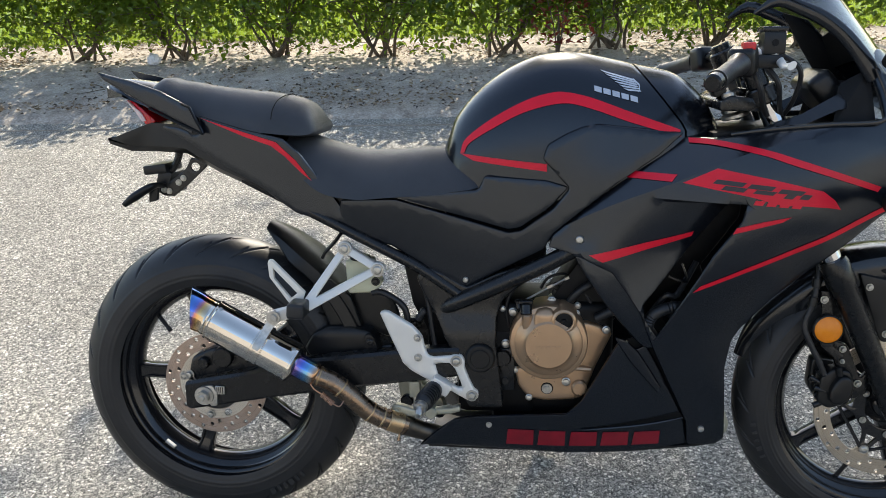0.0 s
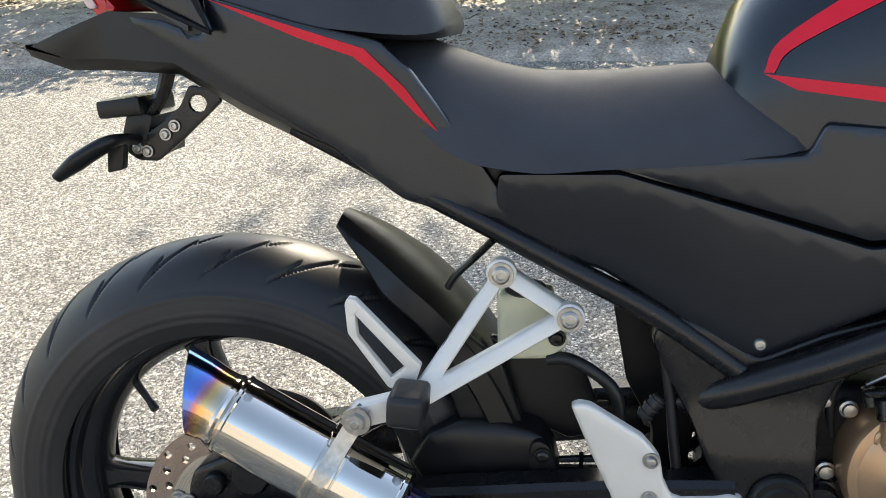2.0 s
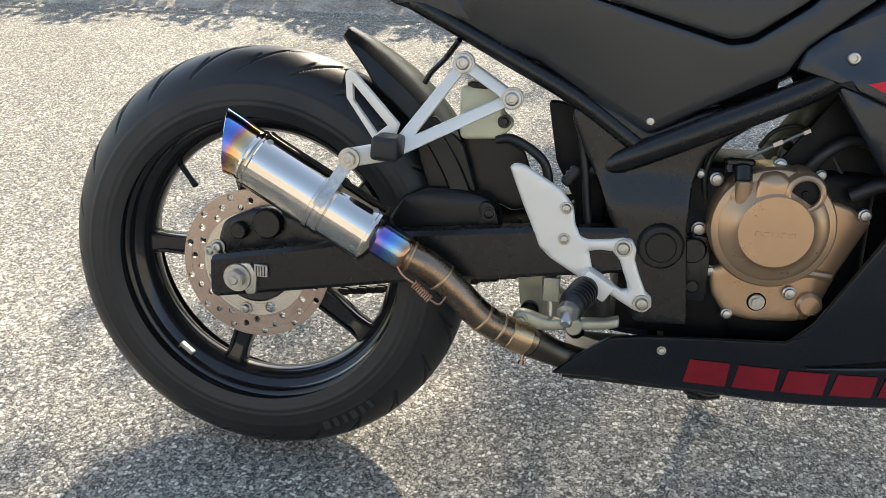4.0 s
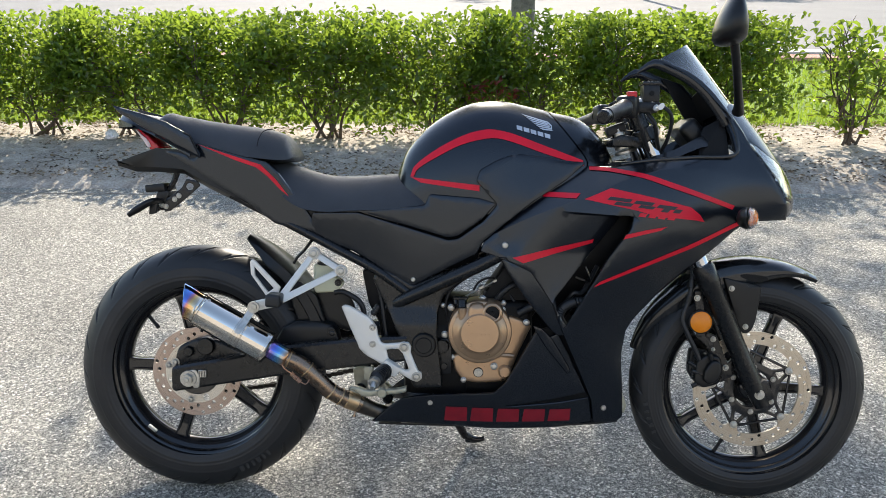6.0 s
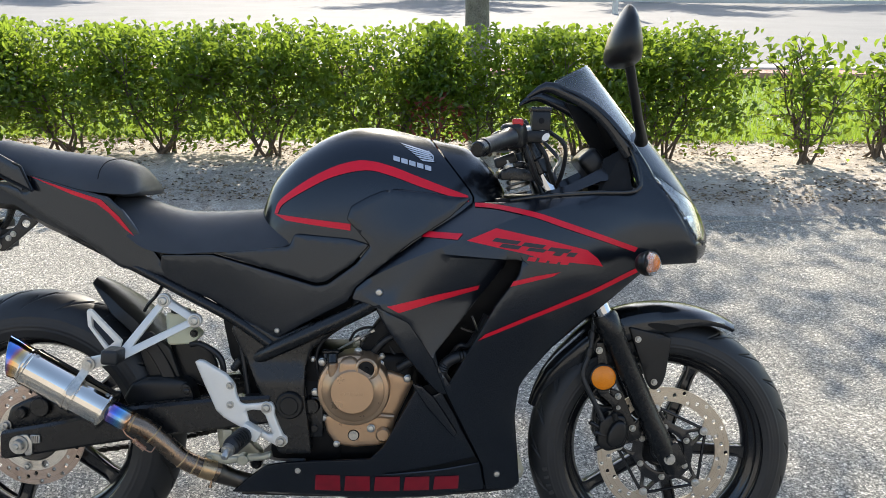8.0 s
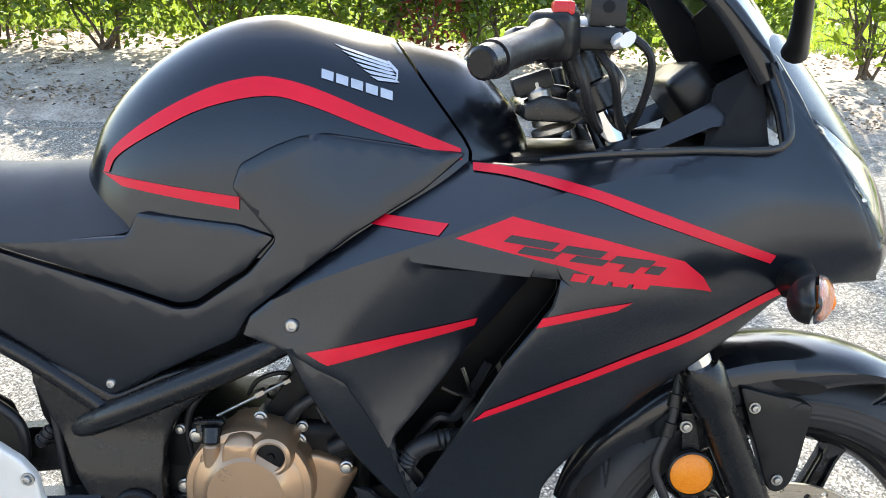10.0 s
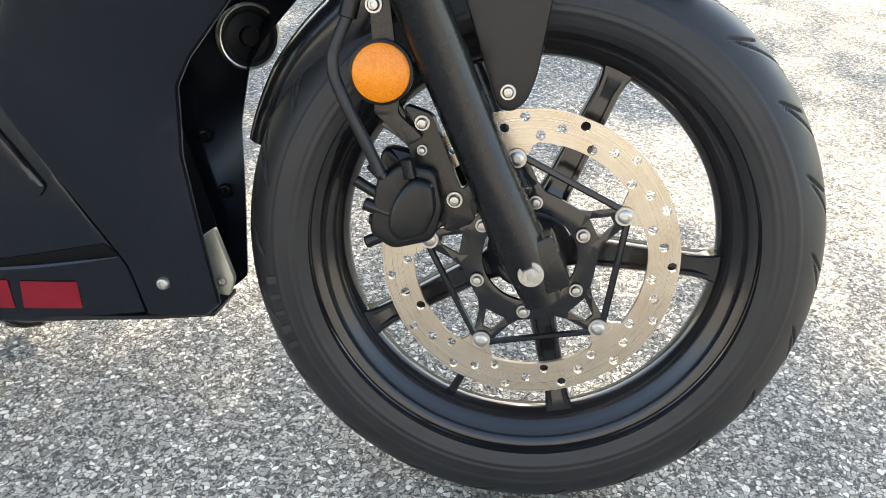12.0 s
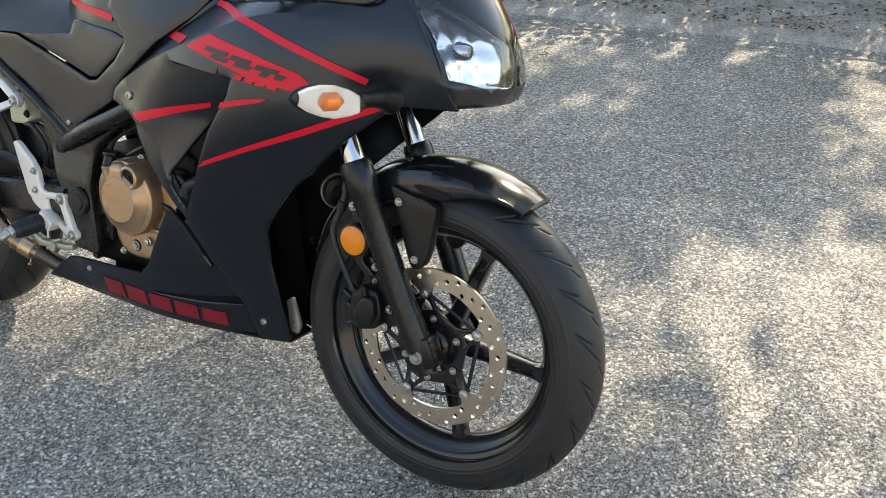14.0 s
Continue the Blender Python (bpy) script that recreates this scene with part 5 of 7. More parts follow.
part("nose_cowl", skin([(-0.108, 0.722), (0.108, 0.722), (0.126, 0.755), (0.122, 0.86), (0.108, 0.94), (0.10, 0.975), (0.06, 0.99), (-0.06, 0.99), (-0.10, 0.975), (-0.108, 0.94), (-0.122, 0.86), (-0.126, 0.755)], nose, 0.004, 0.014, 0.004, 0.004, (0.9, 0, 0.4), [LIGHT, [(-a, b) for a, b in LIGHT]]), PAINT, bike, "satin black nose cowl")
for _s in (1, -1):
    _pts = [(_s * a, b) for a, b in LIGHT]
    _l = part("headlight", skin(_pts, lambda y, z: nose(y, z), 0.003, 0.012, 0.003, 0.003, (0.9, 0, 0.4), (), 0.001), GLASS, bike, "clear headlight lens over a faceted silver reflector")
    part("reflector", skin(_pts, lambda y, z: (nose(y, z)[0] - 0.030 - 9.0 * ((abs(y) - 0.065) ** 2 * -1 + 0.0022) - 0.0016 * math.sin(abs(y) * 240) - 0.0012 * math.sin(z * 190), y, z), 0.003, 0.005, 0.002, 0.0, (0.9, 0, 0.4)), REFLECT, _l, "smooth silver reflector")
    part("bulb_cap", moved(revolve([(0, 0.012), (0.010, 0.011), (0.013, 0.006), (0.014, -0.012), (0, -0.012)], 20, False, "x"), Matrix.Translation((nose(0.07, 0.80)[0] - 0.030, _s * -0.070, 0.800))), CHROME, _l, "round silver bulb shield")
    part("bezel", join(*[tube([(nose(_s * a, b)[0] - 0.010, _s * a, b) for a, b in (LIGHT[:5])], 0.005, 8, 3)]), DARK, _l)
    _l.visible_shadow = False
part("stripe", skin([(0.038, 0.935), (0.047, 0.935), (0.056, 0.835), (0.058, 0.818), (0.049, 0.816), (0.044, 0.850)], nose, 0.001, 0.010, 0.0, 0.0, (0.9, 0, 0.4), (), 0.0020), RED, bike)
part("chin", loft([[(1.33, y, 0.716), (1.40, y, 0.716), (NOSE_X(0.72) - 3.2 * y * y - 0.004, y, 0.720), (NOSE_X(0.742) - 3.2 * y * y - 0.008, y, 0.742), (1.33, y, 0.745)] for y in np.linspace(-0.105, 0.105, 11)]), PLASTIC, bike, "black chin below the headlights", angle=30)


def screen_at(u, v):
    """u across, -1 to 1; v from the cowl (0) to the rear edge (1)."""
    a = abs(u) ** 1.7
    xc, zc = 1.318 - 0.118 * v, 0.984 + 0.149 * v
    xs, zs = 1.275 - 0.172 * v + 0.012 * math.sin(math.pi * v), 0.955 + 0.126 * v + 0.020 * math.sin(math.pi * v)
    return (xc + (xs - xc) * a, u * (0.106 + 0.010 * v), zc + (zs - zc) * a)


part("windscreen", skin([(-1, 0), (1, 0), (1.0, 0.95), (0.9, 1.0), (0.5, 1.0), (0, 1.0), (-0.5, 1.0), (-0.9, 1.0), (-1.0, 0.95)], screen_at, 0.003, 0.09, 0.0, 0.0, (0.6, 0, 0.8)), SMOKE, bike, "smoked plastic windscreen")
for _s in (-1, 1):
    part("screen_frame", tube([tuple(Vector(screen_at(_s * 0.99, v)) + Vector((-0.004, 0, -0.007))) for v in (-0.05, 0.2, 0.4, 0.6, 0.8, 1.0)] + [(1.062, _s * 0.108, 1.054)], [0.016, 0.014, 0.013, 0.013, 0.012, 0.011, 0.003], 10, 3, flat=(1, 0.45)), GLOSS, bike, "black frame along the screen edge", angle=50)
    part("cockpit_rail", tube([(1.03, _s * 0.128, 0.842), (1.10, _s * 0.142, 0.853), (1.20, _s * 0.146, 0.861), (1.285, _s * 0.140, 0.866), (1.292, _s * 0.132, 0.905), (1.275, _s * 0.118, 0.955)], 0.0045, 8, 5, flat=(1, 0.7)), GLOSS, bike, "gloss black rail of the cockpit opening")
    part("cockpit_side", loft([[(1.085, _s * 0.134, 0.850), (1.090, _s * 0.128, 0.857), (1.094, _s * 0.116, 0.850)], [(1.150, _s * 0.130, 0.857), (1.156, _s * 0.112, 0.878), (1.160, _s * 0.100, 0.860)], [(1.216, _s * 0.116, 0.884), (1.222, _s * 0.094, 0.912), (1.228, _s * 0.084, 0.890)], [(1.232, _s * 0.112, 0.886), (1.236, _s * 0.092, 0.908), (1.240, _s * 0.082, 0.890)]]), GLOSS, bike, "gloss black cockpit side blade", angle=60)
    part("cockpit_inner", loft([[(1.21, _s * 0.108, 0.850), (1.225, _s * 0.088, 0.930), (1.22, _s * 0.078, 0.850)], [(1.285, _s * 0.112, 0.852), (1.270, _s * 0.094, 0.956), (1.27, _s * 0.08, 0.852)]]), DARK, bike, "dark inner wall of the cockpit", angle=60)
# inner walls and liner in near-black, shade included in the colour
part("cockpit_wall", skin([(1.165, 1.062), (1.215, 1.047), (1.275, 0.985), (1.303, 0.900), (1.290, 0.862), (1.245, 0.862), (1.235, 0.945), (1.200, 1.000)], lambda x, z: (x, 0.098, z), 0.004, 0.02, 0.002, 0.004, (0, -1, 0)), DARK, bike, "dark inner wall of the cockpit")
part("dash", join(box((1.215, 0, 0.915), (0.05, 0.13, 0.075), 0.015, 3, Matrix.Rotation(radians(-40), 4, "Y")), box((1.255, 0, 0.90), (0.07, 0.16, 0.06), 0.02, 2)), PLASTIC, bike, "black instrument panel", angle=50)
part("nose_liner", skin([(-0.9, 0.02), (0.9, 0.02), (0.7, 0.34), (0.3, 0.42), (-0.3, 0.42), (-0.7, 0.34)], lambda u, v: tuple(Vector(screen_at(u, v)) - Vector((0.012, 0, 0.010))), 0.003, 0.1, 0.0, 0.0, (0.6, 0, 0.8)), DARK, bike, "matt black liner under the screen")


# mirror on its stalk
def mirror(side):
    rows = [(1.098, 1.216, 0.012, 0.022), (1.101, 1.217, 0.026, 0.040), (1.110, 1.219, 0.034, 0.052), (1.125, 1.220, 0.0345, 0.058), (1.150, 1.222, 0.030, 0.058), (1.175, 1.225, 0.022, 0.050), (1.195, 1.227, 0.013, 0.034), (1.206, 1.227, 0.005, 0.014)]
    head = loft([[(cx + a * math.cos(t), side * (0.290 + b * math.sin(t)), z + 0.10 * (b * math.sin(t))) for t in (2 * math.pi * k / 24 for k in range(24))] for z, cx, a, b in rows])
    m = part("mirror", head, PLASTIC, bike, "black teardrop mirror on a stalk", angle=60)
    part("stalk", tube([(1.236, side * 0.270, 1.106), (1.254, side * 0.235, 1.055), (1.276, side * 0.180, 1.005), (1.292, side * 0.135, 0.978), (1.296, side * 0.118, 0.966)], [0.0100, 0.0095, 0.0095, 0.0115, 0.0145], 12, 5), PLASTIC, m)
    return m


mirror(-1)


# turn signals
def signal(side):
    arm = part("turn_signal", tube([(1.318, side * 0.126, 0.724), (1.316, side * 0.150, 0.727), (1.313, side * 0.180, 0.728), (1.309, side * 0.208, 0.7285)], [0.028, 0.019, 0.014, 0.014], 16, 4, flat=(1.0, 0.85)), PLASTIC, bike, "turn signal with a clear lens on a black arm")
    rows = [(0.200, 0.008, 0.007), (0.208, 0.016, 0.014), (0.224, 0.022, 0.0205), (0.246, 0.025, 0.0250), (0.266, 0.024, 0.0235), (0.285, 0.019, 0.018), (0.299, 0.011, 0.010), (0.306, 0.003, 0.003)]
    sweep = lambda yy: 1.312 - 0.42 * (yy - 0.205)
    tilt = lambda yy: 0.730 + 0.13 * (yy - 0.26)
    back = loft([[(sweep(yy) - 0.004 - l * math.cos(a), side * yy, tilt(yy) + h * math.sin(a)) for a in (math.pi * (k / 12 - 0.5) for k in range(13))] + [(sweep(yy) - 0.001, side * yy, tilt(yy) + h * 0.9 * s) for s in (0.5, -0.5)] for yy, l, h in rows])
    part("housing", back, PLASTIC, arm, "rounded black signal housing", angle=60)
    front = loft([[(sweep(yy) + l * 0.75 * math.cos(a), side * yy, tilt(yy) + h * 0.985 * math.sin(a)) for a in (math.pi * (k / 12 - 0.5) for k in range(13))] for yy, l, h in rows], False, False)
    l = part("lens", front, THINLENS, arm, "clear lens over an orange bulb")
    l.visible_shadow = False
    part("reflector_cup", loft([[(sweep(yy) + 0.001 + 0.003 * math.cos(a), side * yy, tilt(yy) + h * 0.93 * math.sin(a)) for a in (math.pi * (k / 8 - 0.5) for k in range(9))] for yy, _l, h in rows[1:-1]], False, False), REFLECT, arm)
    part("bulb", moved(loft([[(1.2 * r * math.cos(a), yy, 1.2 * r * math.sin(a)) for a in (2 * math.pi * k / 12 for k in range(12))] for yy, r in ((-0.018, 0.004), (-0.011, 0.0105), (0.009, 0.0105), (0.018, 0.004))]), Matrix.Translation((1.297, side * 0.254, 0.730)) @ Matrix.Rotation(radians(22) * side, 4, "Z")), BULB, arm, "orange bulb")
    return arm


signal(-1)
signal(1)

# fork, fender, front brake
RAKE = Vector((-0.145, 0, 0.307)).normalized()
for _s in (-1, 1):
    _b = FA + Vector((0, _s * 0.0975, 0))
    _in = Vector((0, _s * 0.009, 0))
    _f = part("fork_leg", join(tube([_b - RAKE * 0.035 - _in, _b + RAKE * 0.03 - _in, _b + RAKE * 0.10 - _in * 0.5, _b + RAKE * 0.285, _b + RAKE * 0.292, _b + RAKE * 0.335, _b + RAKE * 0.345], [0.018, 0.025, 0.0225, 0.0235, 0.0275, 0.0275, 0.0245], 32, 1),
                               box((0, 0, 0), (0.046, 0.036, 0.052), 0.004, 2, Matrix.Translation(_b - _in + Vector((0.008, 0, 0.005))) @ Matrix.Rotation(radians(-25), 4, "Y"))), FRAME, bike, "satin black lower fork leg", angle=50)
    part("fork_tube", rod(_b + RAKE * 0.33, _b + RAKE * 0.672, 0.0185, seg=24), CHROME, _f, "chrome inner fork tube")
nut(bike, FA + Vector((0.001, -0.107, 0.001)), 0.0088, 0.007, label="bright axle nut")


def fender():
    """Front fender: a channel that follows the wheel, peaked at the front."""
    secs = []
    for k in range(121):
        t = k / 120
        a = radians(62 + (163 - 62) * t)
        w = 0.040 + 0.028 * max(0.0, math.sin(math.pi * min(1, 0.12 + t * 0.95))) ** 0.6
        w *= 1 - 0.62 * max(0.0, (t - 0.45) / 0.55) ** 1.3
        r = 0.312 + 0.004 * math.sin(math.pi * t) - 0.011 * min(1.0, max(0.0, (t - 0.5) / 0.2)) - 0.005 * max(0.0, (t - 0.85) / 0.15)
        drop = 0.006 + 0.044 * (lambda q: q * q * (3 - 2 * q))(min(1, t / 0.36)) * (1 if t < 0.6 else 1 - 0.75 * (t - 0.6) / 0.4)
        prof = [(-w, -drop), (-w * 1.02, -drop * 0.80), (-w * 1.02, -drop * 0.71), (-w * 1.02, -drop * 0.62), (-w * 1.02, -drop * 0.53), (-w * 1.02, -drop * 0.44), (-w * 0.92, -0.004), (-w * 0.7, 0.004), (-w * 0.35, 0.009), (0, 0.011), (w * 0.35, 0.009), (w * 0.7, 0.004), (w * 0.92, -0.004), (w * 1.02, -drop * 0.44), (w * 1.02, -drop * 0.53), (w * 1.02, -drop * 0.62), (w * 1.02, -drop * 0.71), (w * 1.02, -drop * 0.80), (w, -drop)]
        pts = [(y, r + h) for y, h in prof] + [(y * 0.94, r + h - 0.004) for y, h in prof[::-1]]
        secs.append([(FA.x + rr * math.cos(a), y, FA.z + rr * math.sin(a)) for y, rr in pts])
    return loft(secs)


fend = part("front_fender", fender(), GLOSS, bike, "gloss black front fender", angle=40)


def fender_side(x, z):
    t = (math.degrees(math.atan2(z - FA.z, x - FA.x)) - 62) / 101
    return (x, -1.02 * (0.040 + 0.028 * math.sin(math.pi * min(1, 0.12 + t * 0.95)) ** 0.6) - 0.0008, z)


# no hole is cut: near-black plate paints the shade of an opening
part("fender_slot_shade", skin([(1.368 + 0.033 * math.cos(a) + 0.004 * math.sin(2 * a), 0.5715 + 0.0085 * math.sin(a) - 0.004 * math.cos(a)) for a in (2 * math.pi * k / 28 for k in range(28))], fender_side, 0.001, 0.008, 0.0, 0.0, (0, -1, 0)), DARK, fend, "dark slot in the fender side")
for _s in (-1, 1):
    part("fender_bracket", plate([(1.292, 0.573), (1.378, 0.553), (1.384, 0.548), (1.374, 0.470), (1.366, 0.446), (1.354, 0.436), (1.342, 0.438), (1.335, 0.452)], _s * 0.079, _s * 0.062, 0.003, 0.008), PLASTIC, fend, "black fender bracket")
    for _x, _z in ((1.312, 0.547), (1.349, 0.454)):
        bolt(fend, (_x, _s * 0.080, _z), 0.0052, 0.004, Matrix.Rotation(math.pi if _s > 0 else 0, 4, "Z"))

refl = part("side_reflector", moved(revolve([(0, -0.010), (0.022, -0.009), (0.026, -0.006), (0.026, 0.0), (0, 0.0)], 40), Matrix.Translation((1.237, -0.094, 0.467))), AMBER, bike, "round amber reflector")
part("reflector_rim", moved(revolve([(0.0262, -0.007), (0.0285, -0.006), (0.0285, 0.003), (0, 0.003)], 40), Matrix.Translation((1.237, -0.094, 0.467))), PLASTIC, refl)
part("reflector_bracket", plate([(1.222, 0.540), (1.240, 0.540), (1.246, 0.500), (1.252, 0.430), (1.275, 0.410), (1.262, 0.402), (1.230, 0.430), (1.226, 0.500)], -0.088, -0.082, 0.001, 0.003), FRAME, bike)
bolt(bike, (1.228, -0.090, 0.524), 0.0056, 0.004)
cal = part("brake_caliper", join(plate([(1.228, 0.318), (1.234, 0.370), (1.256, 0.386), (1.288, 0.382), (1.297, 0.345), (1.288, 0.314), (1.250, 0.303)], -0.094, -0.066, 0.005, 0.008),
                                 plate([(1.269, 0.376), (1.287, 0.372), (1.291, 0.345), (1.281, 0.322), (1.259, 0.314), (1.247, 0.325), (1.249, 0.346), (1.258, 0.364)], -0.108, -0.09, 0.006, 0.008),
                                 plate([(1.225, 0.33), (1.23, 0.39), (1.28, 0.38), (1.285, 0.31), (1.245, 0.30)], 0.0 - 0.044, -0.020, 0.005, 0.01)), PLASTIC, bike, "black front brake caliper", angle=45)
part("caliper_mount", plate([(1.256, 0.438), (1.282, 0.430), (1.312, 0.360), (1.335, 0.390), (1.325, 0.330), (1.300, 0.318), (1.270, 0.370), (1.258, 0.405)], -0.078, -0.068, 0.002, 0.006), FRAME, cal)
for _p, _r in (((1.273, -0.080, 0.422), 0.0052), ((1.306, -0.080, 0.352), 0.0056), ((1.274, -0.080, 0.397), 0.0036)):
    bolt(cal, _p, _r, 0.006)
for _a, _b, _r in (((1.213, -0.085, 0.366), (1.245, -0.085, 0.348), 0.0055), ((1.224, -0.085, 0.306), (1.245, -0.085, 0.316), 0.006), ((1.228, -0.087, 0.384), (1.250, -0.087, 0.362), 0.007), ((1.222, -0.088, 0.345), (1.250, -0.088, 0.336), 0.0065), ((1.226, -0.080, 0.328), (1.250, -0.080, 0.326), 0.0055), ((1.262, -0.100, 0.392), (1.266, -0.098, 0.374), 0.006)):
    part("slide_pin", rod(_a, _b, _r, seg=12, bevel=0.001), FRAME, cal)
part("brake_hose", tube([(1.238, -0.094, 0.375), (1.226, -0.096, 0.400), (1.205, -0.098, 0.440), (1.193, -0.096, 0.475), (1.206, -0.092, 0.517), (1.213, -0.088, 0.556), (1.215, -0.075, 0.62), (1.18, -0.06, 0.75)], 0.0058, 10, 6), HOSE, bike, "black rubber brake hose")
part("hose_collar", join(rod((1.205, -0.092, 0.512), (1.209, -0.091, 0.530), 0.0085, seg=10, bevel=0.001), rod((1.2115, -0.0885, 0.548), (1.2135, -0.086, 0.565), 0.009, seg=10, bevel=0.001)), PLASTIC, bike)
horn = part("horn", moved(join(revolve([(0, -0.018), (0.010, -0.018), (0.012, -0.014), (0.026, -0.012), (0.030, -0.016), (0.034, -0.016), (0.036, -0.010), (0.034, 0.0), (0.022, 0.012), (0, 0.014)], 36)), Matrix.Translation((1.045, 0.12, 0.475)) @ Matrix.Rotation(radians(40), 4, "Z")), PLASTIC, bike, "round black horn")
part("horn_rim", moved(revolve([(0.0335, -0.0165), (0.0355, -0.0175), (0.0375, -0.0145), (0.0365, -0.010), (0.0335, -0.012)], 40, True), Matrix.Translation((1.045, 0.12, 0.475)) @ Matrix.Rotation(radians(40), 4, "Z")), BOLT, horn, "bright horn rim")
for _x, _z in ((1.005, 0.363), (1.034, 0.306)):
    bolt(bike, (_x, fair_w(_x, _z) - 0.010, _z), 0.006, 0.004, material=FRAME)
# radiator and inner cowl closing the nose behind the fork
# plain near-black box, its shade put into the colour
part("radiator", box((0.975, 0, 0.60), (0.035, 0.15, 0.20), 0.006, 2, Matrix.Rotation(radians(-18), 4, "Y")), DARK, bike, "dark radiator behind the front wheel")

# ---- frame, engine, rear end ----
part("main_frame_tube", join(*[tube([(0.86, s * 0.115, 0.70), (0.735, s * 0.128, 0.618), (0.62, s * 0.129, 0.562), (0.555, s * 0.119, 0.530), (0.515, s * 0.106, 0.509), (0.480, s * 0.088, 0.490)], [0.0165, 0.0165, 0.0165, 0.0165, 0.0155, 0.012], 14, 6) for s in (-1, 1)]), FRAME, bike, "satin black frame tube")
for _s in (-1, 1):
    part("pivot_plate", skin([(0.446, 0.562), (0.467, 0.516), (0.485, 0.484), (0.503, 0.440), (0.515, 0.418), (0.530, 0.375), (0.538, 0.320), (0.548, 0.298), (0.617, 0.298), (0.612, 0.345), (0.603, 0.430), (0.604, 0.485), (0.618, 0.522), (0.645, 0.545), (0.705, 0.588), (0.700, 0.606), (0.600, 0.575), (0.545, 0.548), (0.500, 0.575), (0.460, 0.590)],
                             lambda x, z, s=_s: (x, s * (0.110 + 0.012 * max(0.0, min(1.0, (0.50 - z) / 0.05))), z), 0.020, 0.010, 0.006, 0.008, (0, _s, 0)), FRAME, bike, "satin black frame plate at the swingarm pivot", angle=45)
    part("subframe_tube", tube([(0.545, _s * 0.105, 0.520), (0.45, _s * 0.105, 0.585), (0.36, _s * 0.103, 0.632), (0.27, _s * 0.098, 0.678), (0.10, _s * 0.08, 0.76)], 0.0115, 12, 4), FRAME, bike, "satin black subframe tube")
part("pivot_cap", moved(revolve([(0, -0.010), (0.018, -0.010), (0.020, -0.007), (0.026, -0.007), (0.029, -0.004), (0.030, 0.0), (0, 0.0)], 32), Matrix.Translation((0.572, -0.124, 0.405))), PLASTIC, bike)

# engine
# engine masses in near-black: their shade is put into the colour
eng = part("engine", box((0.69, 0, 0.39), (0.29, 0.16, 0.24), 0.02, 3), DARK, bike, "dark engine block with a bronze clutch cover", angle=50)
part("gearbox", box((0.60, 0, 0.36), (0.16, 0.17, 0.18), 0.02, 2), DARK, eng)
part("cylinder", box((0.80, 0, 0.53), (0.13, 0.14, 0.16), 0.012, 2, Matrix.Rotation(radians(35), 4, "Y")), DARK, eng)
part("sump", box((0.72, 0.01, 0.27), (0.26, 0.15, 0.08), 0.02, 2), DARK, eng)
CX, CZ = 0.706, 0.438
cover = part("clutch_cover", moved(revolve([(0.0, -0.1405), (0.0445, -0.1405), (0.0462, -0.1385), (0.050, -0.1345), (0.0575, -0.130), (0.0640, -0.127), (0.0665, -0.1245), (0.0690, -0.1240), (0.0745, -0.1215), (0.0768, -0.1175), (0.0772, -0.110), (0.0772, -0.055)], 72), Matrix.Translation((CX, 0, CZ))), BRONZE, eng, "bronze-painted round clutch cover", angle=32)
part("cover_skirt", skin([(0.639, 0.372), (0.646, 0.338), (0.666, 0.311), (0.701, 0.306), (0.746, 0.309), (0.770, 0.312), (0.786, 0.340), (0.800, 0.380), (0.818, 0.418), (0.832, 0.448), (0.806, 0.465), (0.778, 0.474), (0.74, 0.45), (0.70, 0.40)], lambda x, z: (x, -0.096 + 0.14 * max(0.0, x - 0.765), z), 0.04, 0.010, 0.006, 0.006, (0, -1, 0)), BRONZE, cover, "bronze skirt of the cover", angle=45)
part("cover_land", skin([(0.676, 0.472), (0.679, 0.498), (0.684, 0.508), (0.700, 0.512), (0.712, 0.509), (0.717, 0.500), (0.719, 0.480), (0.714, 0.470), (0.690, 0.468)], lambda x, z: (x, -0.1365 + 0.010 * max(0.0, (z - 0.500) / 0.012), z), 0.06, 0.006, 0.006, 0.004, (0, -1, 0)), BRONZE, cover, angle=45)
part("filler_ring", moved(revolve([(0.0165, -0.130), (0.0172, -0.1385), (0.0195, -0.1395), (0.0235, -0.137), (0.0265, -0.128), (0.028, -0.08), (0.0165, -0.08)], 36, True), Matrix.Translation((0.735, 0, 0.487))), BRONZE, cover)
part("lever_boss", join(rod((0.664, -0.06, 0.476), (0.664, -0.127, 0.476), 0.0145, seg=20, bevel=0.002), rod((0.664, -0.122, 0.468), (0.664, -0.126, 0.498), 0.0105, seg=14, bevel=0.002)), BRONZE, cover)
part("clutch_arm", join(rod((0.663, -0.122, 0.494), (0.662, -0.114, 0.514), 0.0115, seg=14, bevel=0.002), box((0.658, -0.110, 0.518), (0.036, 0.014, 0.010), 0.003, 1), rod((0.648, -0.112, 0.505), (0.644, -0.108, 0.522), 0.006, seg=10)), FRAME, eng, "black clutch lever")
part("sump_boss", join(rod((0.768, -0.05, 0.337), (0.768, -0.108, 0.337), 0.016, seg=24, bevel=0.004), tube([(0.735, -0.098, 0.372), (0.760, -0.100, 0.378), (0.790, -0.096, 0.375)], 0.0055, 8, 4)), BRONZE, cover)
for _k in range(5):
    part("cover_mark", box((CX - 0.020 + 0.010 * _k, -0.1406, CZ - 0.003), (0.0075, 0.0010, 0.0055), 0.0003, 1), BRONZE, cover)
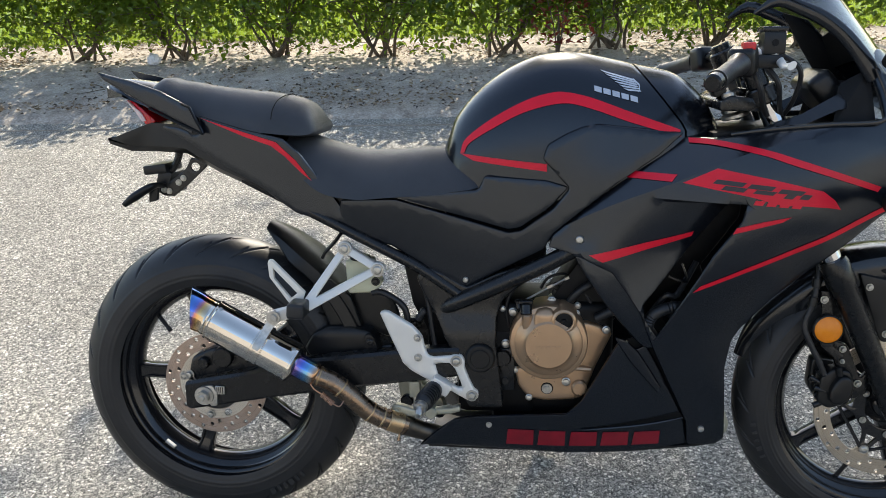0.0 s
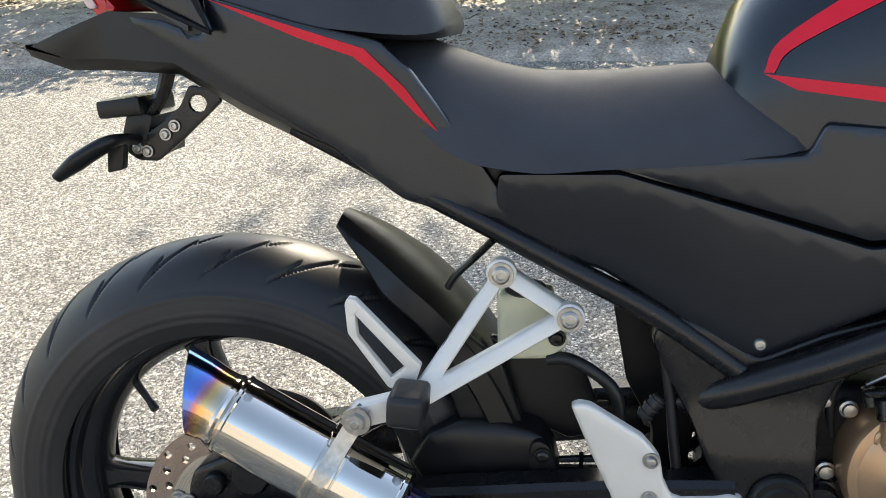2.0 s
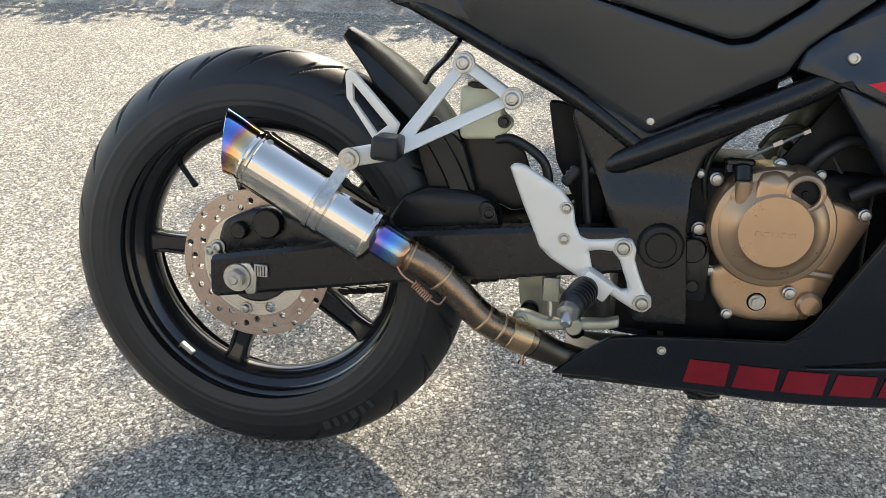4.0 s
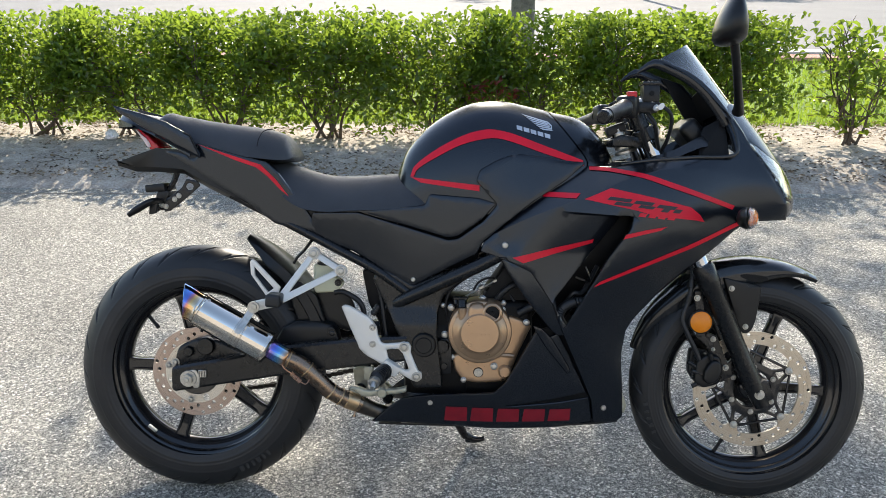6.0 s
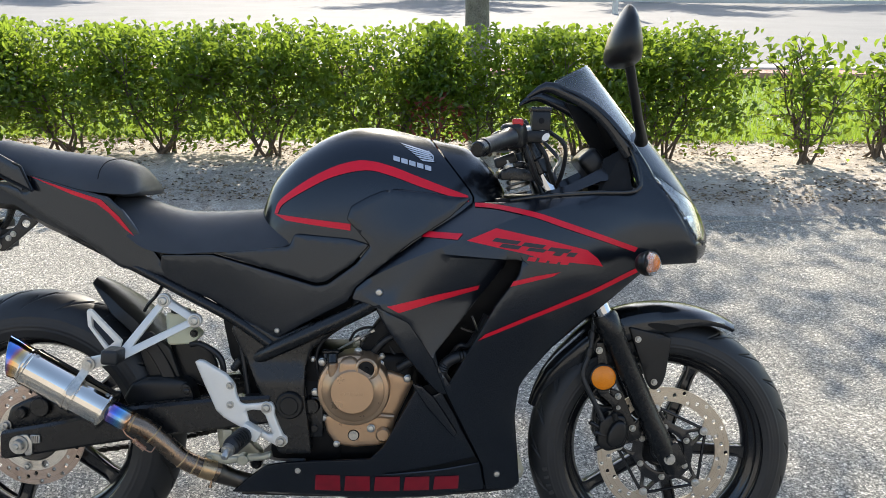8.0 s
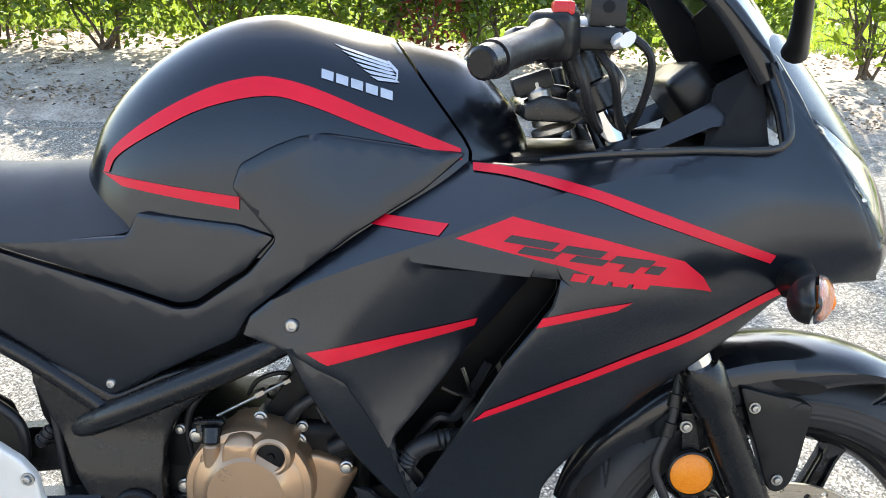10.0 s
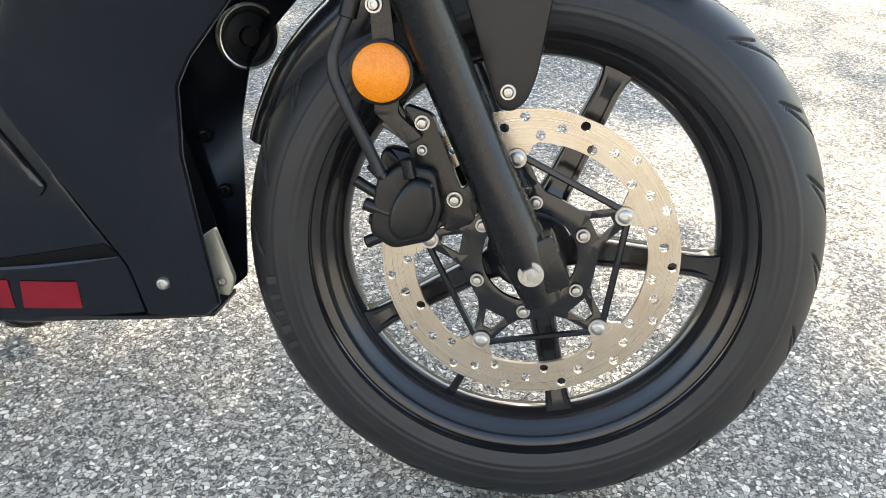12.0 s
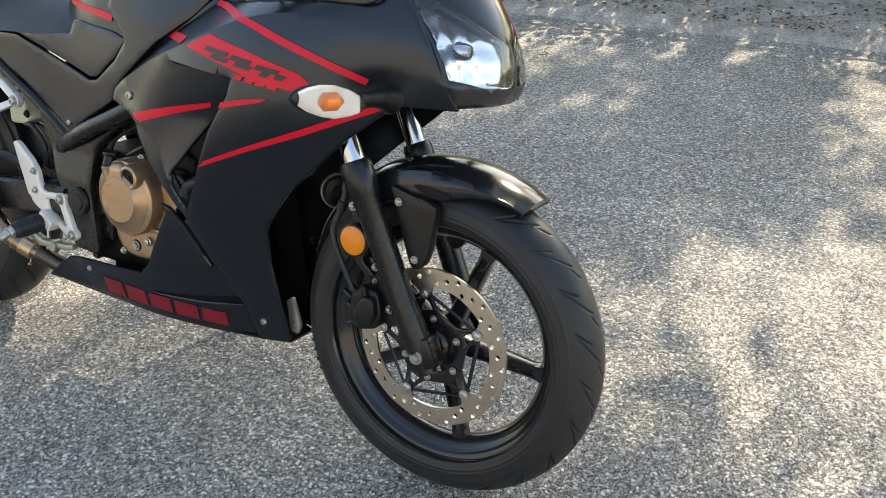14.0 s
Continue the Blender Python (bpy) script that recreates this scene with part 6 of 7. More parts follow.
part("oil_cap", moved(revolve([(0, -0.1375), (0.004, -0.1375), (0.005, -0.1345), (0.012, -0.1340), (0.0168, -0.1330), (0, -0.115)], 24), Matrix.Translation((0.735, 0, 0.487))), DARK, eng, "black oil filler cap")
# near-black disc on the uncut skirt paints the shade of a recess
part("drain_shade_disc", moved(revolve([(0, -0.0968), (0.0105, -0.0968), (0.0115, -0.0975), (0.0125, -0.0962), (0.0125, -0.09)], 24), Matrix.Translation((0.704, 0, 0.333))), DARK, eng)
nut(eng, (0.704, -0.0955, 0.333), 0.0075, 0.004, name="drain_bolt")
for _x, _z, _y, _r in ((0.621, 0.424, 0.090, 1.35), (0.641, 0.369, 0.090, 1.0), (0.636, 0.491, 0.090, 1.25), (0.712, 0.513, 0.082, 1.2), (0.668, 0.314, 0.098, 1.0), (0.819, 0.458, 0.094, 1.15), (0.760, 0.487, 0.085, 1.2), (0.763, 0.503, 0.080, 1.0), (0.742, 0.350, 0.100, 1.25), (0.615, 0.496, 0.085, 0.9), (0.777, 0.494, 0.062, 1.0)):
    part("cover_screw", moved(revolve([(0, -0.007), (0.0030 * _r, -0.0065), (0.0050 * _r, -0.0060), (0.0055 * _r, -0.003), (0.0072 * _r, -0.0020), (0.0072 * _r, 0.0), (0.0055 * _r, 0.001), (0.0055 * _r, 0.03)], 16), Matrix.Translation((_x, -_y, _z))), BOLT, eng)
part("side_boss", join(moved(revolve([(0, -0.108), (0.015, -0.108), (0.018, -0.103), (0.018, -0.06)], 24), Matrix.Translation((0.615, 0, 0.398))), moved(revolve([(0, -0.102), (0.007, -0.102), (0.010, -0.099), (0.010, -0.06)], 18), Matrix.Translation((0.620, 0, 0.348))), box((0.622, -0.085, 0.372), (0.034, 0.03, 0.09), 0.006, 2)), FRAME, eng)
# cables, hoses and link above the engine
part("shift_link", join(rod((0.656, -0.070, 0.508), (0.762, -0.064, 0.566), 0.0022, seg=8), rod((0.703, -0.066, 0.5355), (0.714, -0.066, 0.5415), 0.0055, seg=6), rod((0.738, -0.065, 0.553), (0.746, -0.065, 0.557), 0.0045, seg=6)), BOLT, eng, "thin bright control rod")
for _pts, _r in (([(0.628, -0.075, 0.45), (0.622, -0.082, 0.50), (0.640, -0.080, 0.540), (0.690, -0.060, 0.575)], 0.0045), ([(0.690, -0.05, 0.530), (0.705, -0.055, 0.552), (0.735, -0.05, 0.560), (0.76, -0.04, 0.545)], 0.003), ([(0.765, -0.06, 0.555), (0.775, -0.065, 0.530), (0.79, -0.07, 0.505)], 0.004), ([(0.74, -0.08, 0.50), (0.765, -0.09, 0.535), (0.80, -0.085, 0.55), (0.85, -0.07, 0.53)], 0.008), ([(0.80, -0.09, 0.48), (0.84, -0.10, 0.50), (0.88, -0.10, 0.48)], 0.010)):
    part("hose", tube(_pts, _r, 10, 5), HOSE, eng)
part("radiator_hose", tube([(0.905, -0.120, 0.455), (0.893, -0.138, 0.480), (0.900, -0.142, 0.503), (0.924, -0.140, 0.516), (0.955, -0.128, 0.516), (0.99, -0.110, 0.50)], [0.0105, 0.0125] * 24, 14, 10), HOSE, eng, "ribbed black radiator hose")
part("hose_clip", tube([(0.954, -0.122, 0.600), (0.960, -0.124, 0.585), (0.966, -0.122, 0.566)], 0.0028, 6, 2), FRAME, eng)
part("hose_clip", tube([(0.932, -0.120, 0.575), (0.950, -0.122, 0.568), (0.967, -0.120, 0.566)], 0.0032, 6, 2), FRAME, eng)
part("duct_hose", tube([(0.905, -0.10, 0.50), (0.928, -0.115, 0.535), (0.950, -0.112, 0.538), (0.985, -0.10, 0.60)], 0.006, 8, 5), HOSE, eng)
part("control_plate", plate([(0.716, 0.545), (0.737, 0.548), (0.752, 0.522), (0.782, 0.480), (0.765, 0.470), (0.745, 0.495), (0.712, 0.516)], -0.064, -0.056, 0.002, 0.005, [[(0.722 + 0.007 * math.cos(a), 0.536 + 0.006 * math.sin(a)) for a in (0.785 * k for k in range(8))], [(0.739 + 0.007 * math.cos(a), 0.522 + 0.007 * math.sin(a)) for a in (0.785 * k for k in range(8))]]), PLASTIC, eng)

# swingarm, chain, guards
for _s in (-1, 1):
    _o = _s * 0.128
    part("swingarm", loft([[(x, _o, zb + 0.006), (x, _o, zt - 0.006), (x, _o - _s * 0.006, zt), (x, _o - _s * 0.032, zt), (x, _o - _s * 0.036, zt - 0.006), (x, _o - _s * 0.036, zb + 0.006), (x, _o - _s * 0.032, zb), (x, _o - _s * 0.006, zb)] for x, zb, zt in ((-0.042, 0.282, 0.338), (-0.036, 0.279, 0.341), (0.10, 0.302, 0.366), (0.23, 0.324, 0.396), (0.42, 0.350, 0.418), (0.53, 0.365, 0.425))]), FRAME, bike, "satin black box-section swingarm", angle=35)
axle_tab = part("axle_adjuster", join(plate([(-0.008, 0.333), (0.018, 0.336), (0.028, 0.318), (0.026, 0.292), (0.012, 0.290), (0.008, 0.305), (-0.003, 0.296), (-0.012, 0.312)], -0.1335, -0.1285, 0.001, 0.004), box((0.034, -0.131, 0.326), (0.020, 0.005, 0.018), 0.001, 1)), BOLT, bike, "bright axle adjuster plate")
for _k in range(4):
    part("adjuster_tick", box((0.028 + 0.004 * _k, -0.1338, 0.326), (0.0012, 0.001, 0.014), 0, 1), FRAME, axle_tab)
nut(bike, (0.0, -0.1335, 0.314), 0.0145, 0.012, label="bright rear axle nut")
part("rear_axle", rod((0, -0.13, 0.314), (0, 0.13, 0.314), 0.010, seg=16), BOLT, bike)
part("front_axle", rod((1.38, -0.108, 0.293), (1.38, 0.108, 0.293), 0.010, seg=16), BOLT, bike)
rcal = part("rear_caliper", join(plate([(-0.045, 0.352), (-0.035, 0.385), (0.010, 0.405), (0.060, 0.402), (0.130, 0.372), (0.120, 0.345), (0.060, 0.352), (-0.035, 0.335)], -0.098, -0.074, 0.006, 0.012), moved(revolve([(0, -0.112), (0.019, -0.112), (0.022, -0.108), (0.022, -0.09)], 24), Matrix.Translation((0.035, 0, 0.388))), moved(revolve([(0, -0.110), (0.010, -0.110), (0.013, -0.106), (0.013, -0.09)], 20), Matrix.Translation((-0.008, 0, 0.374))), rod((-0.04, -0.09, 0.345), (0.0, -0.09, 0.362), 0.008, seg=10)), FRAME, bike, "black rear brake caliper", angle=45)
bolt(rcal, (-0.043, -0.100, 0.346), 0.008, 0.006)
cguard = part("chain_guard", skin([(0.205, 0.405), (0.224, 0.436), (0.257, 0.452), (0.300, 0.451), (0.330, 0.446), (0.344, 0.441), (0.356, 0.426), (0.363, 0.398), (0.30, 0.388), (0.22, 0.380)], lambda x, z: (x, -0.086 + 0.012 * max(0.0, (z - 0.43) / 0.02) ** 2 * 0.5, z), 0.034, 0.010, 0.005, 0.004, (0, -1, 0)), PLASTIC, bike, "matt black swingarm guard", angle=50)
part("guard_tab", plate([(0.332, 0.394), (0.331, 0.428), (0.334, 0.437), (0.342, 0.440), (0.352, 0.434), (0.357, 0.420), (0.363, 0.396)], -0.092, -0.084, 0.003, 0.004), PLASTIC, cguard)
bolt(cguard, (0.345, -0.093, 0.423), 0.007, 0.003, material=FRAME)
fendin = part("inner_fender", skin([(0.232, 0.540), (0.262, 0.548), (0.302, 0.512), (0.323, 0.447), (0.257, 0.449), (0.244, 0.488)], lambda x, z: (x, -0.070 - 0.10 * (0.29 - x), z), 0.006, 0.010, 0.004, 0.004, (0, -1, 0)), PLASTIC, bike, "matt black inner fender", angle=40)
part("mud_flap", skin([(0.286, 0.535), (0.330, 0.522), (0.360, 0.517), (0.384, 0.503), (0.397, 0.470), (0.402, 0.425), (0.372, 0.418), (0.345, 0.430), (0.318, 0.440), (0.300, 0.500)], lambda x, z: (x, -0.045 + 0.05 * (x - 0.30), z), 0.006, 0.010, 0.004, 0.005, (0, -1, 0)), PLASTIC, fendin, "matt black splash flap")
part("chain_run", join(*[box((0.366 + 0.0155 * k, -0.030 + 0.10, 0.405 + 0.001 * k), (0.014, 0.005, 0.010), 0.002, 1) for k in range(4)]), CHAINM, bike)
part("slider_rail", join(tube([(0.352, -0.055, 0.399), (0.380, -0.055, 0.402), (0.420, -0.055, 0.404)], 0.004, 8, 3), tube([(0.352, -0.052, 0.387), (0.420, -0.052, 0.390)], 0.005, 8, 1), rod((0.385, -0.060, 0.394), (0.385, -0.060, 0.412), 0.0025, seg=8)), FRAME, bike, "black slider rails above the swingarm")


def hugger():
    """Rear hugger: a curved guard close over the tyre."""
    secs = []
    for k in range(17):
        t = k / 16
        a = radians(70 - 52 * t)
        w = 0.028 + 0.050 * min(1, t / 0.3) ** 0.7
        r = 0.352 - 0.012 * t + 0.014 * max(0, 0.25 - t)
        prof = [(-w, -0.022 * min(1, t / 0.25)), (-w * 0.95, 0.0), (-w * 0.6, 0.009), (0, 0.012), (w * 0.6, 0.009), (w * 0.95, 0.0), (w, -0.022 * min(1, t / 0.25))]
        pts = [(y, r + h) for y, h in prof] + [(y * 0.93, r + h - 0.004) for y, h in prof[::-1]]
        secs.append([(rr * math.cos(a), y, RA.z + rr * math.sin(a)) for y, rr in pts])
    return loft(secs)


part("rear_hugger", hugger(), PLASTIC, bike, "matt black rear hugger", angle=40)
part("mudguard_stay", tube([(0.244, -0.056, 0.590), (0.254, -0.060, 0.606), (0.273, -0.064, 0.625), (0.294, -0.085, 0.650)], 0.0040, 8, 3), FRAME, bike)


def chain(count=34):
    """The visible lower run of the drive chain, link by link."""
    bms = []
    for k in range(count):
        t = k / (count - 1)
        p = Vector((0.02 + 0.50 * t, 0.075, 0.226 + 0.105 * t - 0.012 * math.sin(math.pi * t)))
        for dy in ((-0.006, 0.006) if k % 2 else (-0.0035, 0.0035)):
            bms.append(box(p + Vector((0, dy, 0)), (0.0175, 0.0016, 0.011 if k % 2 else 0.010), 0.003, 1))
        bms.append(rod(p + Vector((0.0078, -0.006, 0)), p + Vector((0.0078, 0.006, 0)), 0.004, seg=8))
    return join(*bms)


part("drive_chain", chain(), CHAINM, bike, "oily drive chain")
part("rear_sprocket", moved(revolve([(0.045, 0.071), (0.088, 0.071), (0.092, 0.073), (0.092, 0.077), (0.088, 0.079), (0.045, 0.079)], 48, True), Matrix.Translation(RA)), CHAINM, bike)
part("linkage", plate([(0.383, 0.314), (0.424, 0.320), (0.439, 0.298), (0.461, 0.283), (0.482, 0.262), (0.488, 0.240), (0.480, 0.226), (0.468, 0.227), (0.458, 0.243), (0.430, 0.250), (0.404, 0.251), (0.389, 0.267)], -0.004, 0.02, 0.004, 0.006), ZINC, bike, "pale zinc suspension linkage plate")
for _x, _z, _r in ((0.404, 0.262, 0.014), (0.474, 0.238, 0.013)):
    part("linkage_pivot", rod((_x, -0.016, _z), (_x, 0.03, _z), _r, seg=20, bevel=0.003), FRAME, bike)

# exhaust: its own axis runs along x
AX = Vector((0.163, 0, -0.091)).normalized()
EXM = Matrix.Translation((0.036, -0.163, 0.494)) @ Matrix.Rotation(math.atan2(0.091, 0.163), 4, "Y")
can = part("silencer", revolve([(0.0375, 0.0), (0.0385, 0.003), (0.0375, 0.006), (0.0395, 0.008), (0.0415, 0.0095), (0.0415, 0.012), (0.0405, 0.0135), (0.0405, 0.104), (0.0415, 0.1045), (0.0415, 0.128), (0.0405, 0.1285), (0.0405, 0.186), (0.0415, 0.187), (0.0415, 0.191), (0.0385, 0.194), (0.026, 0.199), (0.020, 0.200)], 64, False, "x"), STEEL, bike, "polished steel silencer with blued titanium tip", angle=25)
put_at(can, EXM)


def tip():
    """The flared outlet, cut off slanting."""
    rings = []
    for h, r in ((0.004, 0.0365), (0.0, 0.0365), (-0.008, 0.0362), (-0.020, 0.0378), (-0.034, 0.0382), (-0.0375, 0.0390), (-0.0385, 0.0376), (-0.034, 0.0366), (-0.02, 0.035), (0.02, 0.030)):
        rings.append([(h + (-0.44 * r * math.sin(a) - 0.30 * r * math.cos(a)) * (min(1, -h / 0.034) if h < -0.006 else 0), r * math.cos(a), r * math.sin(a)) for a in (2 * math.pi * k / 48 for k in range(48))])
    return loft(rings, False)


put_at(part("silencer_tip", moved(tip(), Matrix.Translation((0.05, 0, 0))), BLUED, bike, "blued titanium outlet tip", angle=50), EXM @ Matrix.Translation((-0.05, 0, 0)))
put_at(part("silencer_sleeve", revolve([(0.0270, 0.0), (0.0270, 0.004), (0.0238, 0.008), (0.0238, 0.046), (0.0232, 0.050), (0.0218, 0.053), (0.020, 0.054)], 40, False, "x"), BLUED2, bike, "blued titanium sleeve"), EXM @ Matrix.Translation((0.190, 0, 0)))
for _a, _h in ((62, 0.019), (-118, 0.019), (62, 0.180), (-118, 0.180), (152, 0.180), (152, 0.019), (-28, 0.019), (-28, 0.180), (110, 0.116), (200, 0.116)):
    _a2 = radians(_a)
    put_at(bolt(can, (0, 0, 0), 0.0045, 0.0025, washer=False), Matrix.Translation((_h, 0.0405 * math.cos(_a2 + math.pi / 2) * -1, 0.0405 * math.sin(_a2 + math.pi / 2))) @ Matrix.Rotation(-(_a2 + math.pi / 2 - math.pi) * 1.0, 4, "X"))
_e = EXM @ Vector((0.238, 0, 0))
pipe_path = [_e, Vector((0.279, -0.158, 0.360)), Vector((0.310, -0.152, 0.332)), Vector((0.345, -0.142, 0.295)), Vector((0.375, -0.133, 0.275)), Vector((0.405, -0.121, 0.260)), Vector((0.425, -0.110, 0.248))]
pipe = part("exhaust_pipe", tube(pipe_path, 0.0205, 28, 8), PIPE, bike, "browned steel exhaust pipe with golden welds")
_sp = smooth_path(pipe_path, 8)
for _i in (2, 12, 25, 31):
    _d = (_sp[_i + 1] - _sp[_i - 1]).normalized()
    put_at(part("weld", revolve([(0.0202, -0.0022), (0.0217, -0.001), (0.0217, 0.001), (0.0202, 0.0022)], 32, False, "x"), WELD, pipe), Matrix.Translation(_sp[_i]) @ _d.to_track_quat("X", "Z").to_matrix().to_4x4())
put_at(part("pipe_band", revolve([(0.0207, 0.0), (0.0222, 0.001), (0.0222, 0.030), (0.0207, 0.031)], 32, False, "x"), WELD, pipe), Matrix.Translation(_sp[34]) @ (_sp[40] - _sp[34]).to_track_quat("X", "Z").to_matrix().to_4x4())
part("link_pipe", tube([Vector((0.415, -0.116, 0.254)), Vector((0.445, -0.100, 0.236)), Vector((0.480, -0.086, 0.222)), Vector((0.515, -0.076, 0.213))], [0.0215, 0.0185, 0.0180, 0.0180], 24, 6), DARKPIPE, pipe, "dull dark steel link pipe")
part("pipe_clamp_bolt", join(rod((0.406, -0.128, 0.241), (0.404, -0.131, 0.229), 0.0024, seg=10), rod((0.4045, -0.1305, 0.231), (0.4035, -0.1315, 0.226), 0.0042, seg=6)), PIPE, pipe)


def coil(a, b, r, turns, wire):
    a, b = Vector(a), Vector(b)
    d = (b - a).normalized()
    u = d.orthogonal().normalized()
    v = d.cross(u)
    n = turns * 10
    return tube([a.lerp(b, k / n) + r * (math.cos(2 * math.pi * k / 10) * u + math.sin(2 * math.pi * k / 10) * v) for k in range(n + 1)], wire, 5, 1)


part("exhaust_spring", join(coil((0.262, -0.184, 0.345), (0.284, -0.182, 0.324), 0.005, 9, 0.0012), tube([(0.235, -0.178, 0.372), (0.246, -0.183, 0.356), (0.262, -0.184, 0.345)], 0.0014, 6, 3), tube([(0.284, -0.182, 0.324), (0.296, -0.180, 0.318), (0.304, -0.175, 0.328)], 0.0014, 6, 3)), COPPER, pipe, "copper-coloured retaining spring")
# strap that carries the silencer
for _h in (0.105, 0.119):
    put_at(part("silencer_strap", revolve([(0.0414, 0.0), (0.0428, 0.0008), (0.0428, 0.0072), (0.0414, 0.008)], 56, False, "x"), STEEL, bike, "polished strap round the silencer"), EXM @ Matrix.Translation((_h, 0, 0)))


def hanger_strip():
    """Bent strip from the hanger's boss down on to the strap."""
    d = EXM.inverted() @ Vector((0.177, -0.186, 0.503))
    path = [(d.x, d.y + 0.003, d.z + 0.012), (d.x, d.y + 0.001, d.z)] + [(d.x + (0.116 - d.x) * k / 3, 0.0436 * math.cos(a), 0.0436 * math.sin(a)) for k, a in ((2, radians(138)), (3, radians(150)), (3, radians(162)), (3, radians(172)))]
    secs = []
    for k, (h, y, z) in enumerate(path):
        w = (0.006, 0.0085, 0.008, 0.008, 0.008, 0.006)[k]
        n = Vector((0, y, z)).normalized() if k > 1 else Vector((0, -1, 0.1))
        p = Vector((h, y, z))
        secs.append([p + Vector((-w, 0, 0)) + n * 0.0015, p + Vector((w, 0, 0)) + n * 0.0015, p + Vector((w, 0, 0)) - n * 0.0012, p + Vector((-w, 0, 0)) - n * 0.0012])
    return loft(secs)


put_at(part("strap_bracket", hanger_strip(), BOLT, bike, "polished bracket from strap to peg hanger"), EXM)

# pillion peg hanger
A, B, C, D = Vector((0.303, -0.104, 0.622)), Vector((0.369, -0.106, 0.580)), Vector((0.228, -0.165, 0.512)), Vector((0.177, -0.188, 0.503))


def hull(circles, n=20):
    """The outline round a few discs (x, z, radius)."""
    pts = sorted((x + r * math.cos(2 * math.pi * k / n), z + r * math.sin(2 * math.pi * k / n)) for x, z, r in circles for k in range(n))

    def half(seq):
        out = []
        for p in seq:
            while len(out) > 1 and (out[-1][0] - out[-2][0]) * (p[1] - out[-2][1]) - (out[-1][1] - out[-2][1]) * (p[0] - out[-2][0]) <= 0:
                out.pop()
            out.append(p)
        return out[:-1]

    return half(pts) + half(pts[::-1])


def on_plane(a, b, c):
    """y over (x, z) on the plane through three points."""
    n = (b - a).cross(c - a)
    return lambda x, z: (x, a.y - (n.x * (x - a.x) + n.z * (z - a.z)) / n.y, z)


_mid = (A * 0.157 + B * 0.133 + C * 0.078) / 0.368
hang = part("peg_hanger", skin(hull([(A.x, A.z, 0.007), (B.x, B.z, 0.007), (C.x, C.z, 0.009)]), on_plane(A, B, C), 0.012, 0.008, 0.003, 0, (0, -1, 0), [[tuple((p + (_mid - p) * 0.27).xz) for p in (A, B, C)]]), ALLOY, bike, "silver alloy pillion peg hanger", angle=50)
part("peg_arm", skin(hull([(C.x, C.z, 0.011), (0.205, 0.510, 0.010), (D.x, D.z, 0.0115)]), lambda x, z: (x, -0.172 - 0.016 * max(0, min(1, (C.x - x) / 0.05)), z), 0.016, 0.02, 0.004, 0, (0, -1, 0)), ALLOY, hang)
part("peg_loop", skin([(0.161, 0.604), (0.164, 0.610), (0.171, 0.609), (0.232, 0.545), (0.222, 0.515), (0.200, 0.522), (0.163, 0.575)], lambda x, z: (x, -0.158, z), 0.008, 0.006, 0.0015, 0.002, (0, -1, 0), [[(0.1705, 0.594), (0.217, 0.543), (0.203, 0.532), (0.172, 0.572)]]), ALLOY, hang, "slim silver loop of the hanger")
for _p in (A, B):
    part("boss", rod(_p + Vector((0, 0.010, 0)), _p - Vector((0, 0.006, 0)), 0.0145, seg=24, bevel=0.002), ALLOY, hang)
    bolt(hang, _p - Vector((0, 0.006, 0)), 0.009, 0.005)
nut(hang, D - Vector((0, 0.003, 0)), 0.010, 0.007)
part("pillion_peg", box((0.225, -0.186, 0.520), (0.034, 0.050, 0.030), 0.007, 3, Matrix.Rotation(radians(4), 4, "Y")), HOSE, hang, "black rubber folded pillion peg", angle=50)
resv = part("brake_reservoir", plate([(0.296, 0.590), (0.352, 0.590), (0.353, 0.556), (0.367, 0.546), (0.367, 0.536), (0.350, 0.522), (0.302, 0.519), (0.297, 0.526)], -0.074, -0.040, 0.006, 0.006), RESERVOIR, bike, "cream plastic brake fluid reservoir", angle=50)
part("reservoir_cap", rod((0.324, -0.057, 0.588), (0.324, -0.057, 0.597), 0.021, seg=24, bevel=0.002), PLASTIC, resv)
bolt(resv, (0.357, -0.074, 0.546), 0.0065, 0.004, material=FRAME)
part("reservoir_hose", tube([(0.348, -0.070, 0.521), (0.368, -0.074, 0.524), (0.392, -0.078, 0.514), (0.413, -0.080, 0.497), (0.421, -0.080, 0.474), (0.420, -0.080, 0.448)], 0.0066, 12, 6), HOSE, bike, "black rubber hose")
# shock, airbox filler and shield also take the near-black recess shade
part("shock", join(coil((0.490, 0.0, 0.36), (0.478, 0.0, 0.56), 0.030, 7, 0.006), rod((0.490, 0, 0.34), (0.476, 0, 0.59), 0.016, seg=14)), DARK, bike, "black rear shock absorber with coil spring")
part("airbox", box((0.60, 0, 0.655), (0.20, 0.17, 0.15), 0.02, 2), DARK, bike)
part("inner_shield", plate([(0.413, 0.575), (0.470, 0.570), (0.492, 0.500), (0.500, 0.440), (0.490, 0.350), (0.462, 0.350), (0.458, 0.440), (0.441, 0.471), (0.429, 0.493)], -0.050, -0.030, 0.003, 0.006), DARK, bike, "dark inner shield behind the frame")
part("wiring_loom", tube([(0.458, -0.092, 0.556), (0.468, -0.094, 0.500), (0.474, -0.094, 0.450), (0.481, -0.094, 0.395), (0.478, -0.092, 0.345)], 0.0055, 10, 6), HOSE, bike, "black wiring loom")
